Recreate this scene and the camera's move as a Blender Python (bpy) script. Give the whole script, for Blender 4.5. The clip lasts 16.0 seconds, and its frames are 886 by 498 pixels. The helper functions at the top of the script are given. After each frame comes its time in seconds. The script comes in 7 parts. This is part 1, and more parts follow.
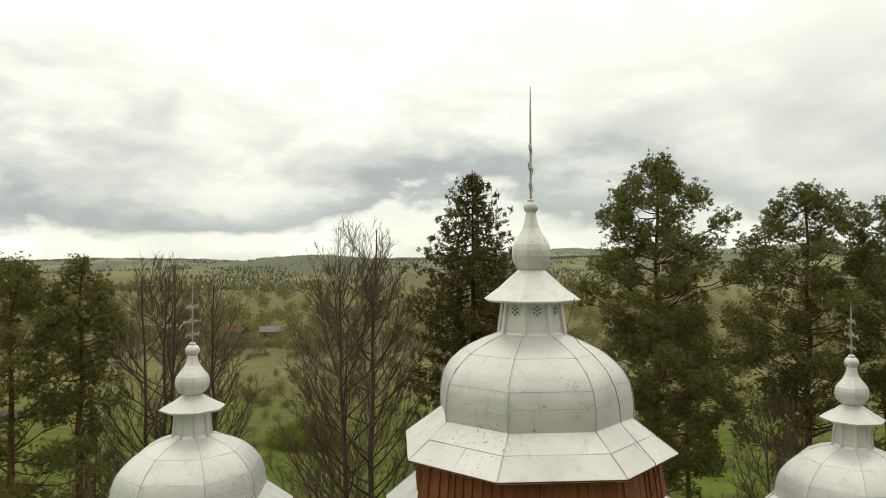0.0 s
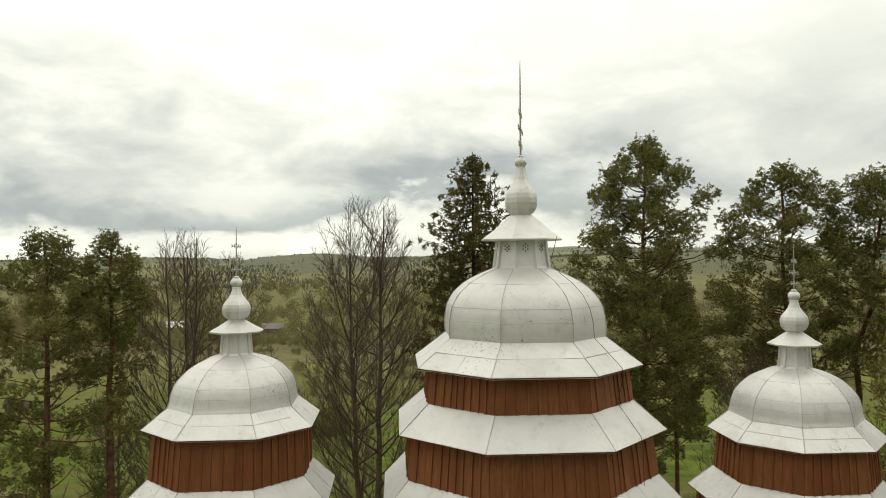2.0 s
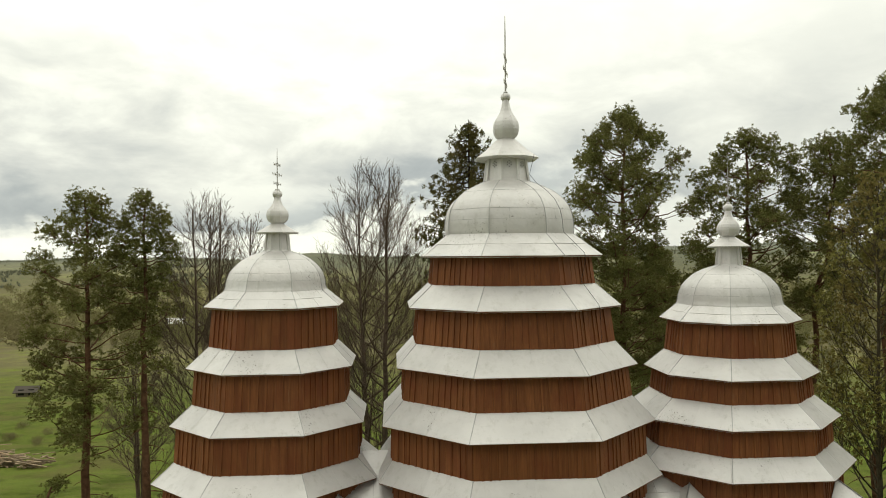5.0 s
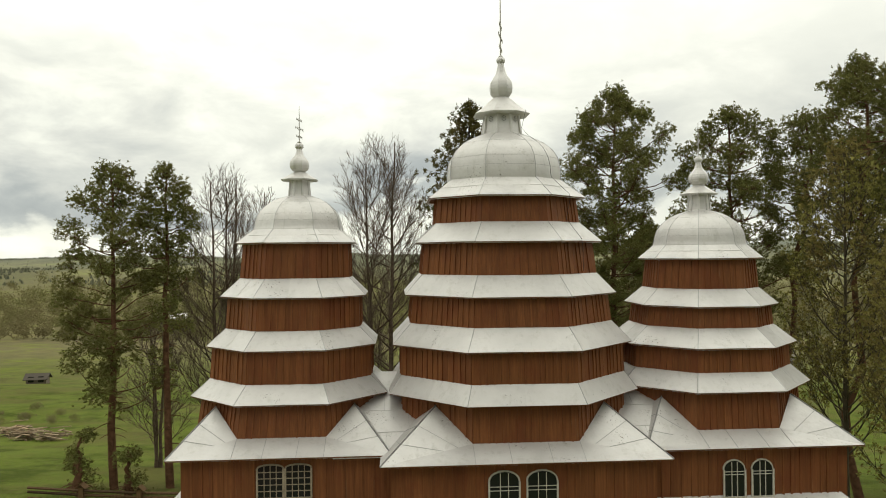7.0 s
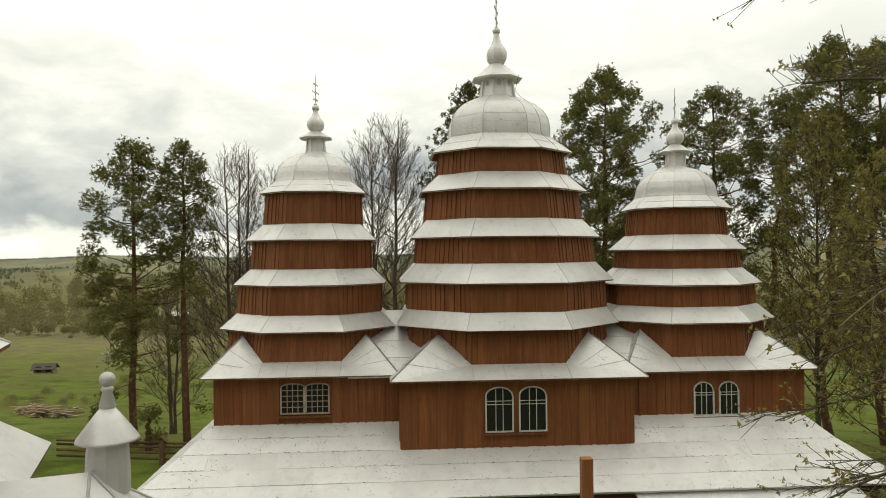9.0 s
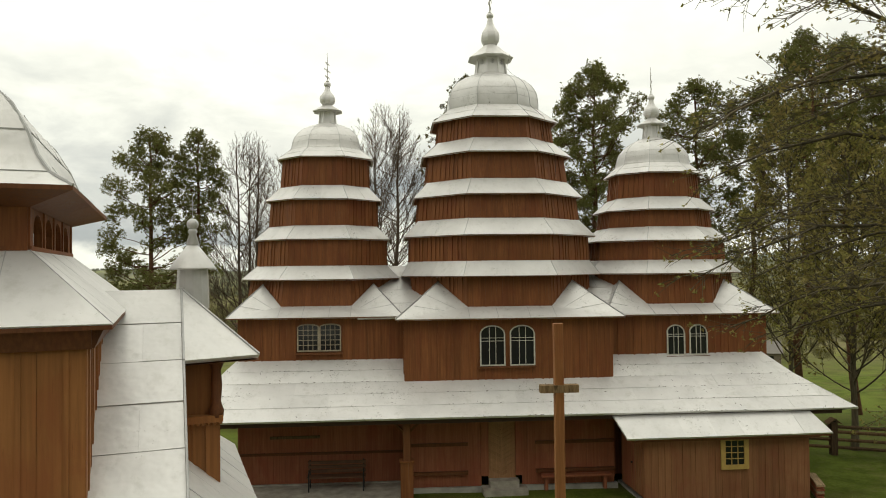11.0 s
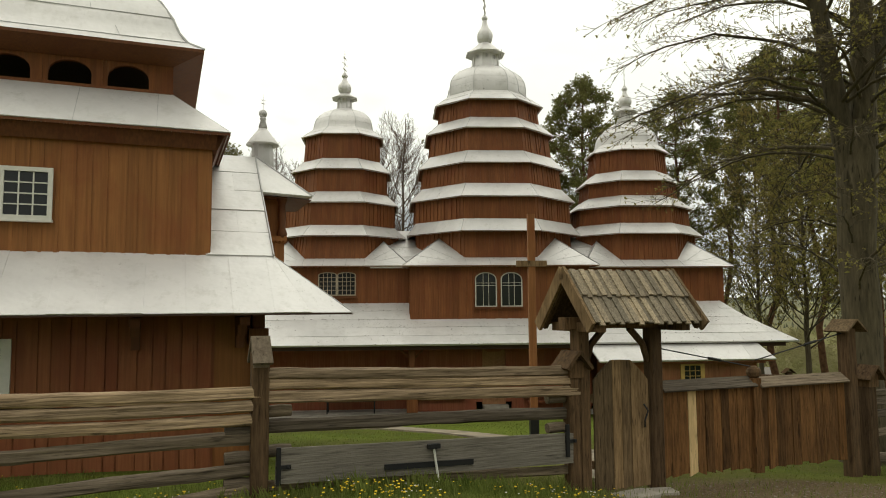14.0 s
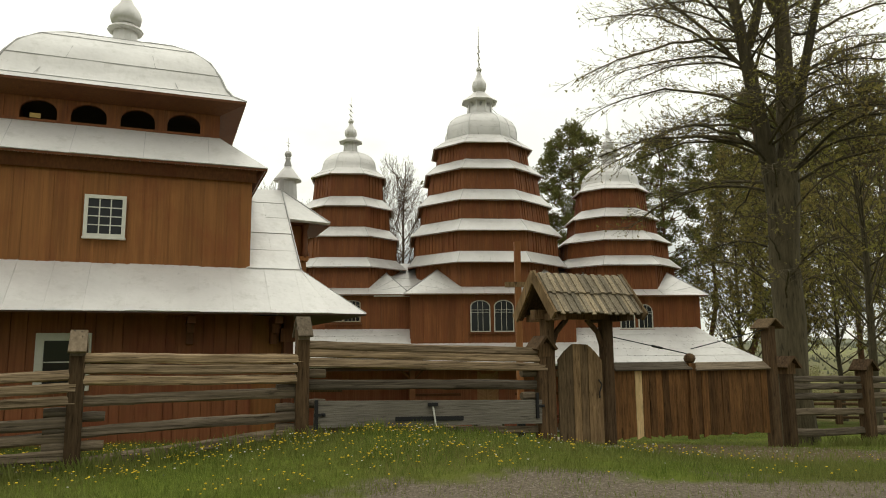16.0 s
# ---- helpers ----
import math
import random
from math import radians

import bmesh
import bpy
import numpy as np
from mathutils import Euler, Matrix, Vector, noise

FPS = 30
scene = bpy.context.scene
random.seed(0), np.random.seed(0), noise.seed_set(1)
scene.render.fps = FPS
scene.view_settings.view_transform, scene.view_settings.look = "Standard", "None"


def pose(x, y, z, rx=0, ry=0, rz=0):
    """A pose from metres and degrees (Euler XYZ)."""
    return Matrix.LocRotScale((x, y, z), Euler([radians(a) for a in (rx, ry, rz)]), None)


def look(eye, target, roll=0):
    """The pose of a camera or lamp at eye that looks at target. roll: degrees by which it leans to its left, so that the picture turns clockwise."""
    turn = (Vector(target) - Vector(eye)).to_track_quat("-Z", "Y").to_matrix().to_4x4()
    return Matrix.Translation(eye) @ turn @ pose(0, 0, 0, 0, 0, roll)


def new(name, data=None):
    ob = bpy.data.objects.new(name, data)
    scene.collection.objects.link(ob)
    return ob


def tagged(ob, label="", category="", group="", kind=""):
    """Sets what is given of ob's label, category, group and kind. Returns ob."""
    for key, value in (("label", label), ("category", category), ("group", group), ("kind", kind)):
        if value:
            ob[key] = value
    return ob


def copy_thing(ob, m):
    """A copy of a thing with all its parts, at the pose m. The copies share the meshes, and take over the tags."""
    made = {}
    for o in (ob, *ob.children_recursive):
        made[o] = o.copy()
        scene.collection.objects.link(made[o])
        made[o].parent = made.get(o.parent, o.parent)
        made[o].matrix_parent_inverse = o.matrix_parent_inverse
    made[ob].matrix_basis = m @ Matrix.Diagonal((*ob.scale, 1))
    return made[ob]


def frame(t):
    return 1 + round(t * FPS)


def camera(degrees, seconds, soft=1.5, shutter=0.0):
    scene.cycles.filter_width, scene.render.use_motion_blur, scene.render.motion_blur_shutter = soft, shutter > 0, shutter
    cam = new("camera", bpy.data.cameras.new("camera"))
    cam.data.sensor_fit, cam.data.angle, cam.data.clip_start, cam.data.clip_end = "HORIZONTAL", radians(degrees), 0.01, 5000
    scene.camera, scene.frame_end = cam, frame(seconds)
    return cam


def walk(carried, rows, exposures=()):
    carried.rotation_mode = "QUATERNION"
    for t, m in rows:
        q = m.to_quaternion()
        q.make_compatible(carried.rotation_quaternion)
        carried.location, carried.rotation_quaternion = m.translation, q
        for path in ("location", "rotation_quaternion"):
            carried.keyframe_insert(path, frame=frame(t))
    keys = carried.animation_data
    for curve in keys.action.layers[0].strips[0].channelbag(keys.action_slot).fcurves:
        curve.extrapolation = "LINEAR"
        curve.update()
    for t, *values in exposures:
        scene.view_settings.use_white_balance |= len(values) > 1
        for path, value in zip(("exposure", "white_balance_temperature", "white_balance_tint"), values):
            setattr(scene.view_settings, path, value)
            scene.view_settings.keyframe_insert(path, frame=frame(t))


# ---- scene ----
cam = camera(63.2, 16.0, 1.0)
# seconds, x, y, z, yaw, pitch, roll
ROWS = [
    (0.0, -0.074, 0.153, 14.762, 2.109, 0.516, -0.264),
    (0.5, -0.063, -0.486, 14.501, 2.168, 0.481, -0.291),
    (1.0, -0.055, -1.120, 14.225, 2.204, 0.457, -0.313),
    (1.5, -0.049, -1.748, 13.932, 2.216, 0.442, -0.331),
    (2.0, -0.044, -2.365, 13.626, 2.205, 0.433, -0.349),
    (2.5, -0.037, -2.974, 13.305, 2.178, 0.429, -0.369),
    (3.0, -0.030, -3.588, 12.964, 2.143, 0.427, -0.393),
    (3.5, -0.018, -4.217, 12.594, 2.108, 0.429, -0.420),
    (4.0, -0.004, -4.870, 12.197, 2.080, 0.435, -0.447),
    (4.5, 0.012, -5.543, 11.774, 2.065, 0.439, -0.470),
    (5.0, 0.028, -6.227, 11.340, 2.066, 0.438, -0.487),
    (5.5, 0.044, -6.908, 10.905, 2.078, 0.429, -0.497),
    (6.0, 0.055, -7.574, 10.481, 2.102, 0.406, -0.498),
    (6.5, 0.062, -8.223, 10.071, 2.130, 0.369, -0.495),
    (7.0, 0.067, -8.857, 9.673, 2.157, 0.322, -0.494),
    (7.5, 0.069, -9.481, 9.272, 2.175, 0.280, -0.496),
    (8.0, 0.071, -10.103, 8.857, 2.178, 0.260, -0.506),
    (8.5, 0.074, -10.731, 8.422, 2.166, 0.275, -0.528),
    (9.0, 0.078, -11.373, 7.967, 2.136, 0.347, -0.556),
    (9.5, 0.087, -12.030, 7.496, 2.097, 0.492, -0.584),
    (10.0, 0.098, -12.699, 7.012, 2.058, 0.724, -0.606),
    (10.5, 0.115, -13.371, 6.504, 2.027, 1.047, -0.617),
    (11.0, 0.136, -14.031, 5.963, 2.015, 1.458, -0.610),
    (11.5, 0.161, -14.679, 5.385, 2.025, 1.937, -0.586),
    (12.0, 0.190, -15.323, 4.778, 2.054, 2.457, -0.553),
    (12.5, 0.221, -15.975, 4.165, 2.095, 2.987, -0.514),
    (13.0, 0.252, -16.637, 3.577, 2.135, 3.527, -0.479),
    (13.5, 0.283, -17.292, 3.056, 2.165, 4.101, -0.454),
    (14.0, 0.314, -17.934, 2.638, 2.175, 4.739, -0.439),
    (14.5, 0.345, -18.560, 2.334, 2.163, 5.463, -0.436),
    (15.0, 0.374, -19.173, 2.126, 2.131, 6.273, -0.442),
    (15.5, 0.399, -19.778, 1.982, 2.081, 7.166, -0.458),
    (16.0, 0.422, -20.381, 1.881, 2.015, 8.146, -0.479),
]
walk(cam, [(t, pose(x, y, z, 90 + pitch, 0, yaw) @ pose(0, 0, 0, 0, 0, roll)) for t, x, y, z, yaw, pitch, roll in ROWS],
     [(0, 0.05, 7110, 6), (16, 0.07, 7150, 7)])

# ---- world, sun ----
world = bpy.data.worlds.new("sky")
scene.world = world
world.use_nodes = True
wn, wl = world.node_tree.nodes, world.node_tree.links
wn.clear()


def wnode(kind, **values):
    n = wn.new(kind)
    for key, value in values.items():
        n.inputs[key].default_value = value
    return n


def wmath(op, a, b=0.0, clamp=False):
    n = wn.new("ShaderNodeMath")
    n.operation, n.use_clamp = op, clamp
    for k, v in enumerate((a, b)):
        if isinstance(v, (int, float)):
            n.inputs[k].default_value = v
        else:
            wl.new(v, n.inputs[k])
    return n.outputs[0]


def wramp(value, stops):
    n = wn.new("ShaderNodeValToRGB")
    r = n.color_ramp
    while len(r.elements) < len(stops):
        r.elements.new(0.5)
    for e, (p, c) in zip(r.elements, stops):
        e.position, e.color = p, (*c, 1)
    wl.new(value, n.inputs[0])
    return n.outputs[0]


def wmix(f, a, b):
    n = wn.new("ShaderNodeMix")
    n.data_type = "RGBA"
    for k, v in ((0, f), (6, a), (7, b)):
        if isinstance(v, (int, float)):
            n.inputs[k].default_value = v
        elif isinstance(v, tuple):
            n.inputs[k].default_value = (*v, 1)
        else:
            wl.new(v, n.inputs[k])
    return n.outputs[2]


SUN_ELEVATION, SUN_ROTATION = radians(50), radians(200)
sky = wn.new("ShaderNodeTexSky")
sky.sky_type, sky.sun_disc = "NISHITA", False
sky.sun_elevation, sky.sun_rotation = SUN_ELEVATION, SUN_ROTATION
coord = wn.new("ShaderNodeTexCoord")
split = wn.new("ShaderNodeSeparateXYZ")
wl.new(coord.outputs["Generated"], split.inputs[0])
height = split.outputs["Z"]
# an overcast deck: bright overhead, puffy lower down, a blue-grey bank over a bright strip at the horizon
flat = wn.new("ShaderNodeCombineXYZ")
wl.new(split.outputs["X"], flat.inputs["X"])
wl.new(split.outputs["Y"], flat.inputs["Y"])
wl.new(wmath("MULTIPLY", height, 2.2), flat.inputs["Z"])
big = wnode("ShaderNodeTexNoise", Scale=2.7, Detail=9.0, Roughness=0.55, Distortion=0.15)
wl.new(flat.outputs[0], big.inputs["Vector"])
small = wnode("ShaderNodeTexNoise", Scale=6.0, Detail=10.0, Roughness=0.56, Distortion=0.3)
wl.new(flat.outputs[0], small.inputs["Vector"])
ragged = wmath("ADD", wmath("MULTIPLY", wmath("SUBTRACT", big.outputs[0], 0.5), 0.42), wmath("MULTIPLY", wmath("SUBTRACT", small.outputs[0], 0.5), 0.22))
level = wmath("ADD", height, wmath("MULTIPLY", ragged, wmath("ADD", 0.3, wmath("MULTIPLY", height, 4.0, True))))
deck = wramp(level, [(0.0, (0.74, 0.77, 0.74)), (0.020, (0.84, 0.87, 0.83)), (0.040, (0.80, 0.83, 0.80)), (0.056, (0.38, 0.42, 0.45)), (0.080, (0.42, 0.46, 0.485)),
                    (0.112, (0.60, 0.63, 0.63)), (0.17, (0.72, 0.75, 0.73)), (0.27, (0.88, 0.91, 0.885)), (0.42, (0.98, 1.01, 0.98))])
puff = wramp(small.outputs[0], [(0.36, (0.86, 0.87, 0.885)), (0.48, (0.96, 0.96, 0.965)), (0.60, (1.11, 1.11, 1.10))])
shaped = wn.new("ShaderNodeMix")
shaped.data_type, shaped.blend_type = "RGBA", "MULTIPLY"
shaped.inputs[0].default_value = 1.0
wl.new(deck, shaped.inputs[6])
wl.new(puff, shaped.inputs[7])
# the bank thins out towards the right
thin = wmath("MULTIPLY", wmath("ADD", split.outputs["X"], 0.05), 1.6, True)
clouds = wmix(wmath("MULTIPLY", thin, 0.6), shaped.outputs[2], (0.58, 0.605, 0.595))
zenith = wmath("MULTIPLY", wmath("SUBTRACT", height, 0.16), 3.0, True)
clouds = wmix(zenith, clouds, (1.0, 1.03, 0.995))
# an overcast sky is brighter overhead than low down
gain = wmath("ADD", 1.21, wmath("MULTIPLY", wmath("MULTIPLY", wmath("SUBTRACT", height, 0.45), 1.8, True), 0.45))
# unseen southern sky behind the camera, dimmed so walls and undersides darken
south_dim = wmath("MULTIPLY", wmath("SUBTRACT", 0.25, split.outputs["Y"]), 1.0, True)
gain = wmath("MULTIPLY", gain, wmath("SUBTRACT", 1.0, wmath("MULTIPLY", south_dim, 0.55)))
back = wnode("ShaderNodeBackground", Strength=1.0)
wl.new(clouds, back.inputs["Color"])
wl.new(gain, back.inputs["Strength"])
clear_sky = wnode("ShaderNodeBackground", Strength=0.1)
wl.new(sky.outputs[0], clear_sky.inputs["Color"])
both = wn.new("ShaderNodeMixShader")
both.inputs[0].default_value = 0.06
wl.new(back.outputs[0], both.inputs[1])
wl.new(clear_sky.outputs[0], both.inputs[2])
wout = wn.new("ShaderNodeOutputWorld")
wl.new(both.outputs[0], wout.inputs[0])

sun = new("sun", bpy.data.lights.new("sun", "SUN"))
sun.data.energy, sun.data.angle, sun.data.color = 0.22, radians(25), (1.0, 0.96, 0.9)
sun.matrix_world = look((-20, -60, 80), (0, 10, 0))

# ---- materials ----


def material(name, roughness=0.7, metallic=0.0):
    m = bpy.data.materials.new(name)
    m.use_nodes = True
    b = m.node_tree.nodes["Principled BSDF"]
    b.inputs["Roughness"].default_value, b.inputs["Metallic"].default_value = roughness, metallic
    return m, m.node_tree.nodes, m.node_tree.links, b


class Maker:
    """Short hand for node graphs."""

    def __init__(self, name, roughness=0.7, metallic=0.0):
        self.m, self.n, self.l, self.b = material(name, roughness, metallic)
        self.geo = self.n.new("ShaderNodeNewGeometry")
        self.tex = self.n.new("ShaderNodeTexCoord")
        self.info = self.n.new("ShaderNodeObjectInfo")

    def put(self, value, socket):
        if isinstance(value, (int, float)):
            socket.default_value = value
        elif isinstance(value, tuple):
            socket.default_value = (*value, 1) if len(socket.default_value) == 4 else value
        else:
            self.l.new(value, socket)

    def where(self, scale=(1, 1, 1), world=False):
        n = self.n.new("ShaderNodeMapping")
        n.inputs["Scale"].default_value = scale
        self.l.new(self.geo.outputs["Position"] if world else self.tex.outputs["Object"], n.inputs["Vector"])
        return n.outputs[0]

    def noise(self, scale, detail=4.0, vector=None, rough=0.55, distortion=0.0):
        n = self.n.new("ShaderNodeTexNoise")
        n.inputs["Scale"].default_value, n.inputs["Detail"].default_value = scale, detail
        n.inputs["Roughness"].default_value, n.inputs["Distortion"].default_value = rough, distortion
        self.l.new(vector if vector is not None else self.where(), n.inputs["Vector"])
        return n.outputs[0]

    def math(self, op, a, b=0.0, clamp=False):
        n = self.n.new("ShaderNodeMath")
        n.operation, n.use_clamp = op, clamp
        self.put(a, n.inputs[0]), self.put(b, n.inputs[1])
        return n.outputs[0]

    def ramp(self, value, stops):
        n = self.n.new("ShaderNodeValToRGB")
        r = n.color_ramp
        while len(r.elements) < len(stops):
            r.elements.new(0.5)
        for e, (p, c) in zip(r.elements, stops):
            e.position, e.color = p, (*((c,) * 3 if isinstance(c, (int, float)) else c), 1)
        self.l.new(value, n.inputs[0])
        return n.outputs[0]

    def mix(self, f, a, b, blend="MIX"):
        n = self.n.new("ShaderNodeMix")
        n.data_type, n.blend_type = "RGBA", blend
        self.put(f, n.inputs[0]), self.put(a, n.inputs[6]), self.put(b, n.inputs[7])
        return n.outputs[2]

    def bump(self, value, strength=0.3, distance=0.01):
        n = self.n.new("ShaderNodeBump")
        n.inputs["Strength"].default_value, n.inputs["Distance"].default_value = strength, distance
        self.l.new(value, n.inputs["Height"])
        self.l.new(n.outputs[0], self.b.inputs["Normal"])

    def colour(self, value):
        self.put(value, self.b.inputs["Base Color"])
        return self

    def matt(self, value):
        self.b.inputs["Specular IOR Level"].default_value = value
        return self

    def rough(self, value):
        self.put(value, self.b.inputs["Roughness"])
        return self


def tin(name, tone=1.0, specks=1.0):
    """Silver-painted sheet metal, dulled, with dirt runs, sheet-to-sheet change and clustered specks of litter."""
    k = Maker(name, 0.5, 0.38)
    spread = k.noise(0.9, 6, rough=0.6)
    fine = k.noise(16, 4)
    base = k.ramp(spread, [(0.3, tuple(tone * v for v in (0.58, 0.567, 0.552))), (0.5, tuple(tone * v for v in (0.69, 0.675, 0.660))), (0.7, tuple(tone * v for v in (0.77, 0.755, 0.738)))])
    base = k.mix(0.35, base, k.ramp(k.info.outputs["Random"], [(0.0, tuple(tone * v for v in (0.61, 0.597, 0.582))), (1.0, tuple(tone * v for v in (0.78, 0.765, 0.748)))]))
    blot = k.noise(3.2, 7, rough=0.72)
    base = k.mix(k.ramp(blot, [(0.54, 0.0), (0.72, 0.42)]), base, (0.46, 0.45, 0.40))
    run = k.noise(1.0, 5, k.where((4, 4, 0.8)), 0.65)
    base = k.mix(k.ramp(run, [(0.57, 0.0), (0.80, 0.5)]), base, (0.38, 0.37, 0.32))
    pocket = k.ramp(k.noise(0.8, 3), [(0.56, 0.0), (0.63, 1.0)])
    speck = k.math("MULTIPLY", k.ramp(k.noise(19, 4, rough=0.6), [(0.625, 0.0), (0.645, 0.85)]), pocket)
    base = k.mix(k.math("MULTIPLY", speck, specks), base, (0.12, 0.10, 0.08))
    k.colour(base)
    k.rough(k.ramp(fine, [(0.3, 0.38), (0.7, 0.54)]))
    k.bump(k.math("ADD", k.noise(1.9, 3), k.math("MULTIPLY", fine, 0.012)), 0.5, 0.06)
    return k.m


def stained(name, dark, light, wear=(0.30, 0.19, 0.11), wear_at=0.72, grain=1.0):
    """Stained upright boards: quiet long grain, slight board-to-board change, faded and rain-darkened streaks."""
    k = Maker(name, 0.6)
    streak = k.noise(1.0, 7, k.where((24 * grain, 24 * grain, 0.9)), 0.62)
    broad = k.noise(0.7, 4)
    base = k.ramp(streak, [(0.28, tuple(0.78 * v for v in dark)), (0.44, tuple(1.0 * v for v in dark)), (0.56, tuple(0.5 * (a + b) for a, b in zip(dark, light))), (0.74, tuple(1.06 * v for v in light))])
    own = k.math("FRACT", k.math("ADD", k.geo.outputs["Random Per Island"], k.info.outputs["Random"]))
    base = k.mix(0.3, base, k.mix(own, tuple(0.82 * v for v in dark), tuple(min(1, 1.12 * v) for v in light)), "MIX")
    base = k.mix(k.ramp(broad, [(0.35, 0.0), (0.7, 0.4)]), base, tuple(0.8 * v for v in dark))
    fade = k.noise(1.0, 6, k.where((13, 13, 0.7)), 0.7)
    base = k.mix(k.ramp(fade, [(wear_at - 0.12, 0.0), (wear_at + 0.06, 0.6)]), base, wear)
    wet = k.noise(1.0, 5, k.where((7, 7, 0.35), True), 0.6)
    base = k.mix(k.ramp(wet, [(0.55, 0.0), (0.72, 0.38)]), base, tuple(0.55 * v for v in dark))
    ruddy = k.noise(1.0, 5, k.where((1.5, 1.5, 0.8), True), 0.65, 0.4)
    base = k.mix(k.ramp(ruddy, [(0.48, 0.0), (0.66, 0.45)]), base, (dark[0] * 0.92, dark[1] * 0.62, dark[2] * 0.72))
    chip = k.noise(1.0, 6, k.where((40, 40, 2.2)), 0.7)
    base = k.mix(k.ramp(chip, [(0.62, 0.0), (0.74, 0.55)]), base, tuple(0.45 * v for v in dark))
    k.colour(base)
    k.rough(k.ramp(streak, [(0.3, 0.5), (0.7, 0.75)]))
    k.bump(streak, 0.3, 0.006)
    k.matt(0.25)
    return k.m


def weathered(name, dark=(0.10, 0.085, 0.065), light=(0.33, 0.28, 0.21), scale=(3, 30, 30)):
    """Grey unpainted timber with grain along the local x axis."""
    k = Maker(name, 0.85)
    streak = k.noise(1.0, 7, k.where(scale), 0.65)
    broad = k.noise(1.3, 3)
    base = k.ramp(streak, [(0.28, dark), (0.72, light)])
    own = k.math("FRACT", k.math("ADD", k.geo.outputs["Random Per Island"], k.info.outputs["Random"]))
    base = k.mix(1.0, base, k.ramp(own, [(0.0, (0.58, 0.60, 0.62)), (0.5, (0.95, 0.95, 0.95)), (1.0, (1.38, 1.34, 1.26))]), "MULTIPLY")
    base = k.mix(k.ramp(broad, [(0.45, 0.0), (0.72, 0.4)]), base, dark)
    knot = k.noise(1.0, 5, k.where(tuple(0.35 * v + 1.2 for v in scale)), 0.6)
    base = k.mix(k.ramp(knot, [(0.60, 0.0), (0.70, 0.75)]), base, tuple(0.45 * v for v in dark))
    crack = k.noise(1.0, 4, k.where(tuple(1.6 * v for v in scale)), 0.5)
    base = k.mix(k.ramp(crack, [(0.62, 0.0), (0.70, 0.7)]), base, tuple(0.3 * v for v in dark))
    k.colour(base)
    k.bump(k.math("SUBTRACT", streak, crack), 0.6, 0.010)
    k.matt(0.15)
    return k.m


def plain(name, colour, roughness=0.6, metallic=0.0, vary=0.15, scale=8.0):
    k = Maker(name, roughness, metallic)
    n = k.noise(scale, 5)
    k.colour(k.ramp(n, [(0.3, tuple(v * (1 - vary) for v in colour)), (0.7, tuple(min(1, v * (1 + vary)) for v in colour))]))
    k.bump(n, 0.15, 0.004)
    return k.m


TIN = tin("silver painted sheet")
TIN_GREY = tin("grey zinc sheet", 0.8)
SEAM = plain("sheet seam", (0.45, 0.445, 0.44), 0.55, 0.2)
WOOD = stained("brown stained church boards", (0.182, 0.064, 0.022), (0.305, 0.115, 0.041), wear=(0.29, 0.18, 0.105))
WOOD_BELL = stained("ochre brown belfry boards", (0.262, 0.108, 0.034), (0.385, 0.164, 0.055), wear_at=0.8)
WOOD_LOW = stained("dark brown lower boards", (0.300, 0.098, 0.050), (0.450, 0.175, 0.095), wear=(0.42, 0.25, 0.17), wear_at=0.75)
WOOD_TAN = stained("reddish tan belfry boards", (0.245, 0.084, 0.035), (0.370, 0.145, 0.064), wear_at=0.8)
WOOD_TRIM = stained("brown trim timber", (0.125, 0.046, 0.018), (0.225, 0.088, 0.035), wear_at=0.88)
# wood for undersides and insides, with their shade put into the colour
WOOD_SHADOW = plain("boarding darkened with shade", (0.05, 0.022, 0.011), 0.8)
WOOD_ANNEX = stained("lighter annex boards", (0.255, 0.108, 0.050), (0.385, 0.182, 0.090), wear_at=0.76)
CROSS_WOOD = stained("varnished cross timber", (0.26, 0.105, 0.035), (0.40, 0.18, 0.07), wear_at=0.8)
GREY_WOOD = weathered("tan weathered timber", (0.088, 0.060, 0.036), (0.56, 0.415, 0.275), (2, 55, 55))
PLANK_WOOD = weathered("silver-grey plank", (0.12, 0.106, 0.086), (0.37, 0.335, 0.280), (2, 50, 50))
GREY_UPRIGHT = weathered("grey weathered upright boards", (0.090, 0.057, 0.029), (0.33, 0.225, 0.125), (30, 30, 3))
GATE_WOOD = weathered("brown weathered gate boards", (0.060, 0.029, 0.012), (0.240, 0.122, 0.048), (30, 30, 3))
PALE_WOOD = weathered("pale new board", (0.42, 0.30, 0.15), (0.62, 0.47, 0.27), (30, 30, 3))
SHINGLE = weathered("grey split shingle boards", (0.15, 0.120, 0.084), (0.50, 0.420, 0.305), (50, 3, 50))
POST_WOOD = weathered("dark post timber", (0.050, 0.030, 0.016), (0.185, 0.115, 0.062), (30, 30, 3))
CAP_WOOD = weathered("pale cap board", (0.11, 0.082, 0.055), (0.29, 0.23, 0.165), (20, 20, 4))
TAUPE = plain("greyed window paint", (0.36, 0.30, 0.22), 0.6, 0, 0.25)
SASH = plain("dulled cream window paint", (0.56, 0.54, 0.47), 0.55, 0, 0.18)
WHITE = plain("cream window paint", (0.72, 0.71, 0.64), 0.5, 0, 0.08)
YELLOW = plain("ochre window paint", (0.50, 0.33, 0.10), 0.5, 0, 0.12)
DARK = plain("dark opening", (0.012, 0.011, 0.010), 0.9)
IRON = plain("black iron", (0.03, 0.03, 0.032), 0.5, 0.6)
CROSS_METAL = plain("silvered iron", (0.42, 0.40, 0.36), 0.4, 0.6, 0.25, 20)
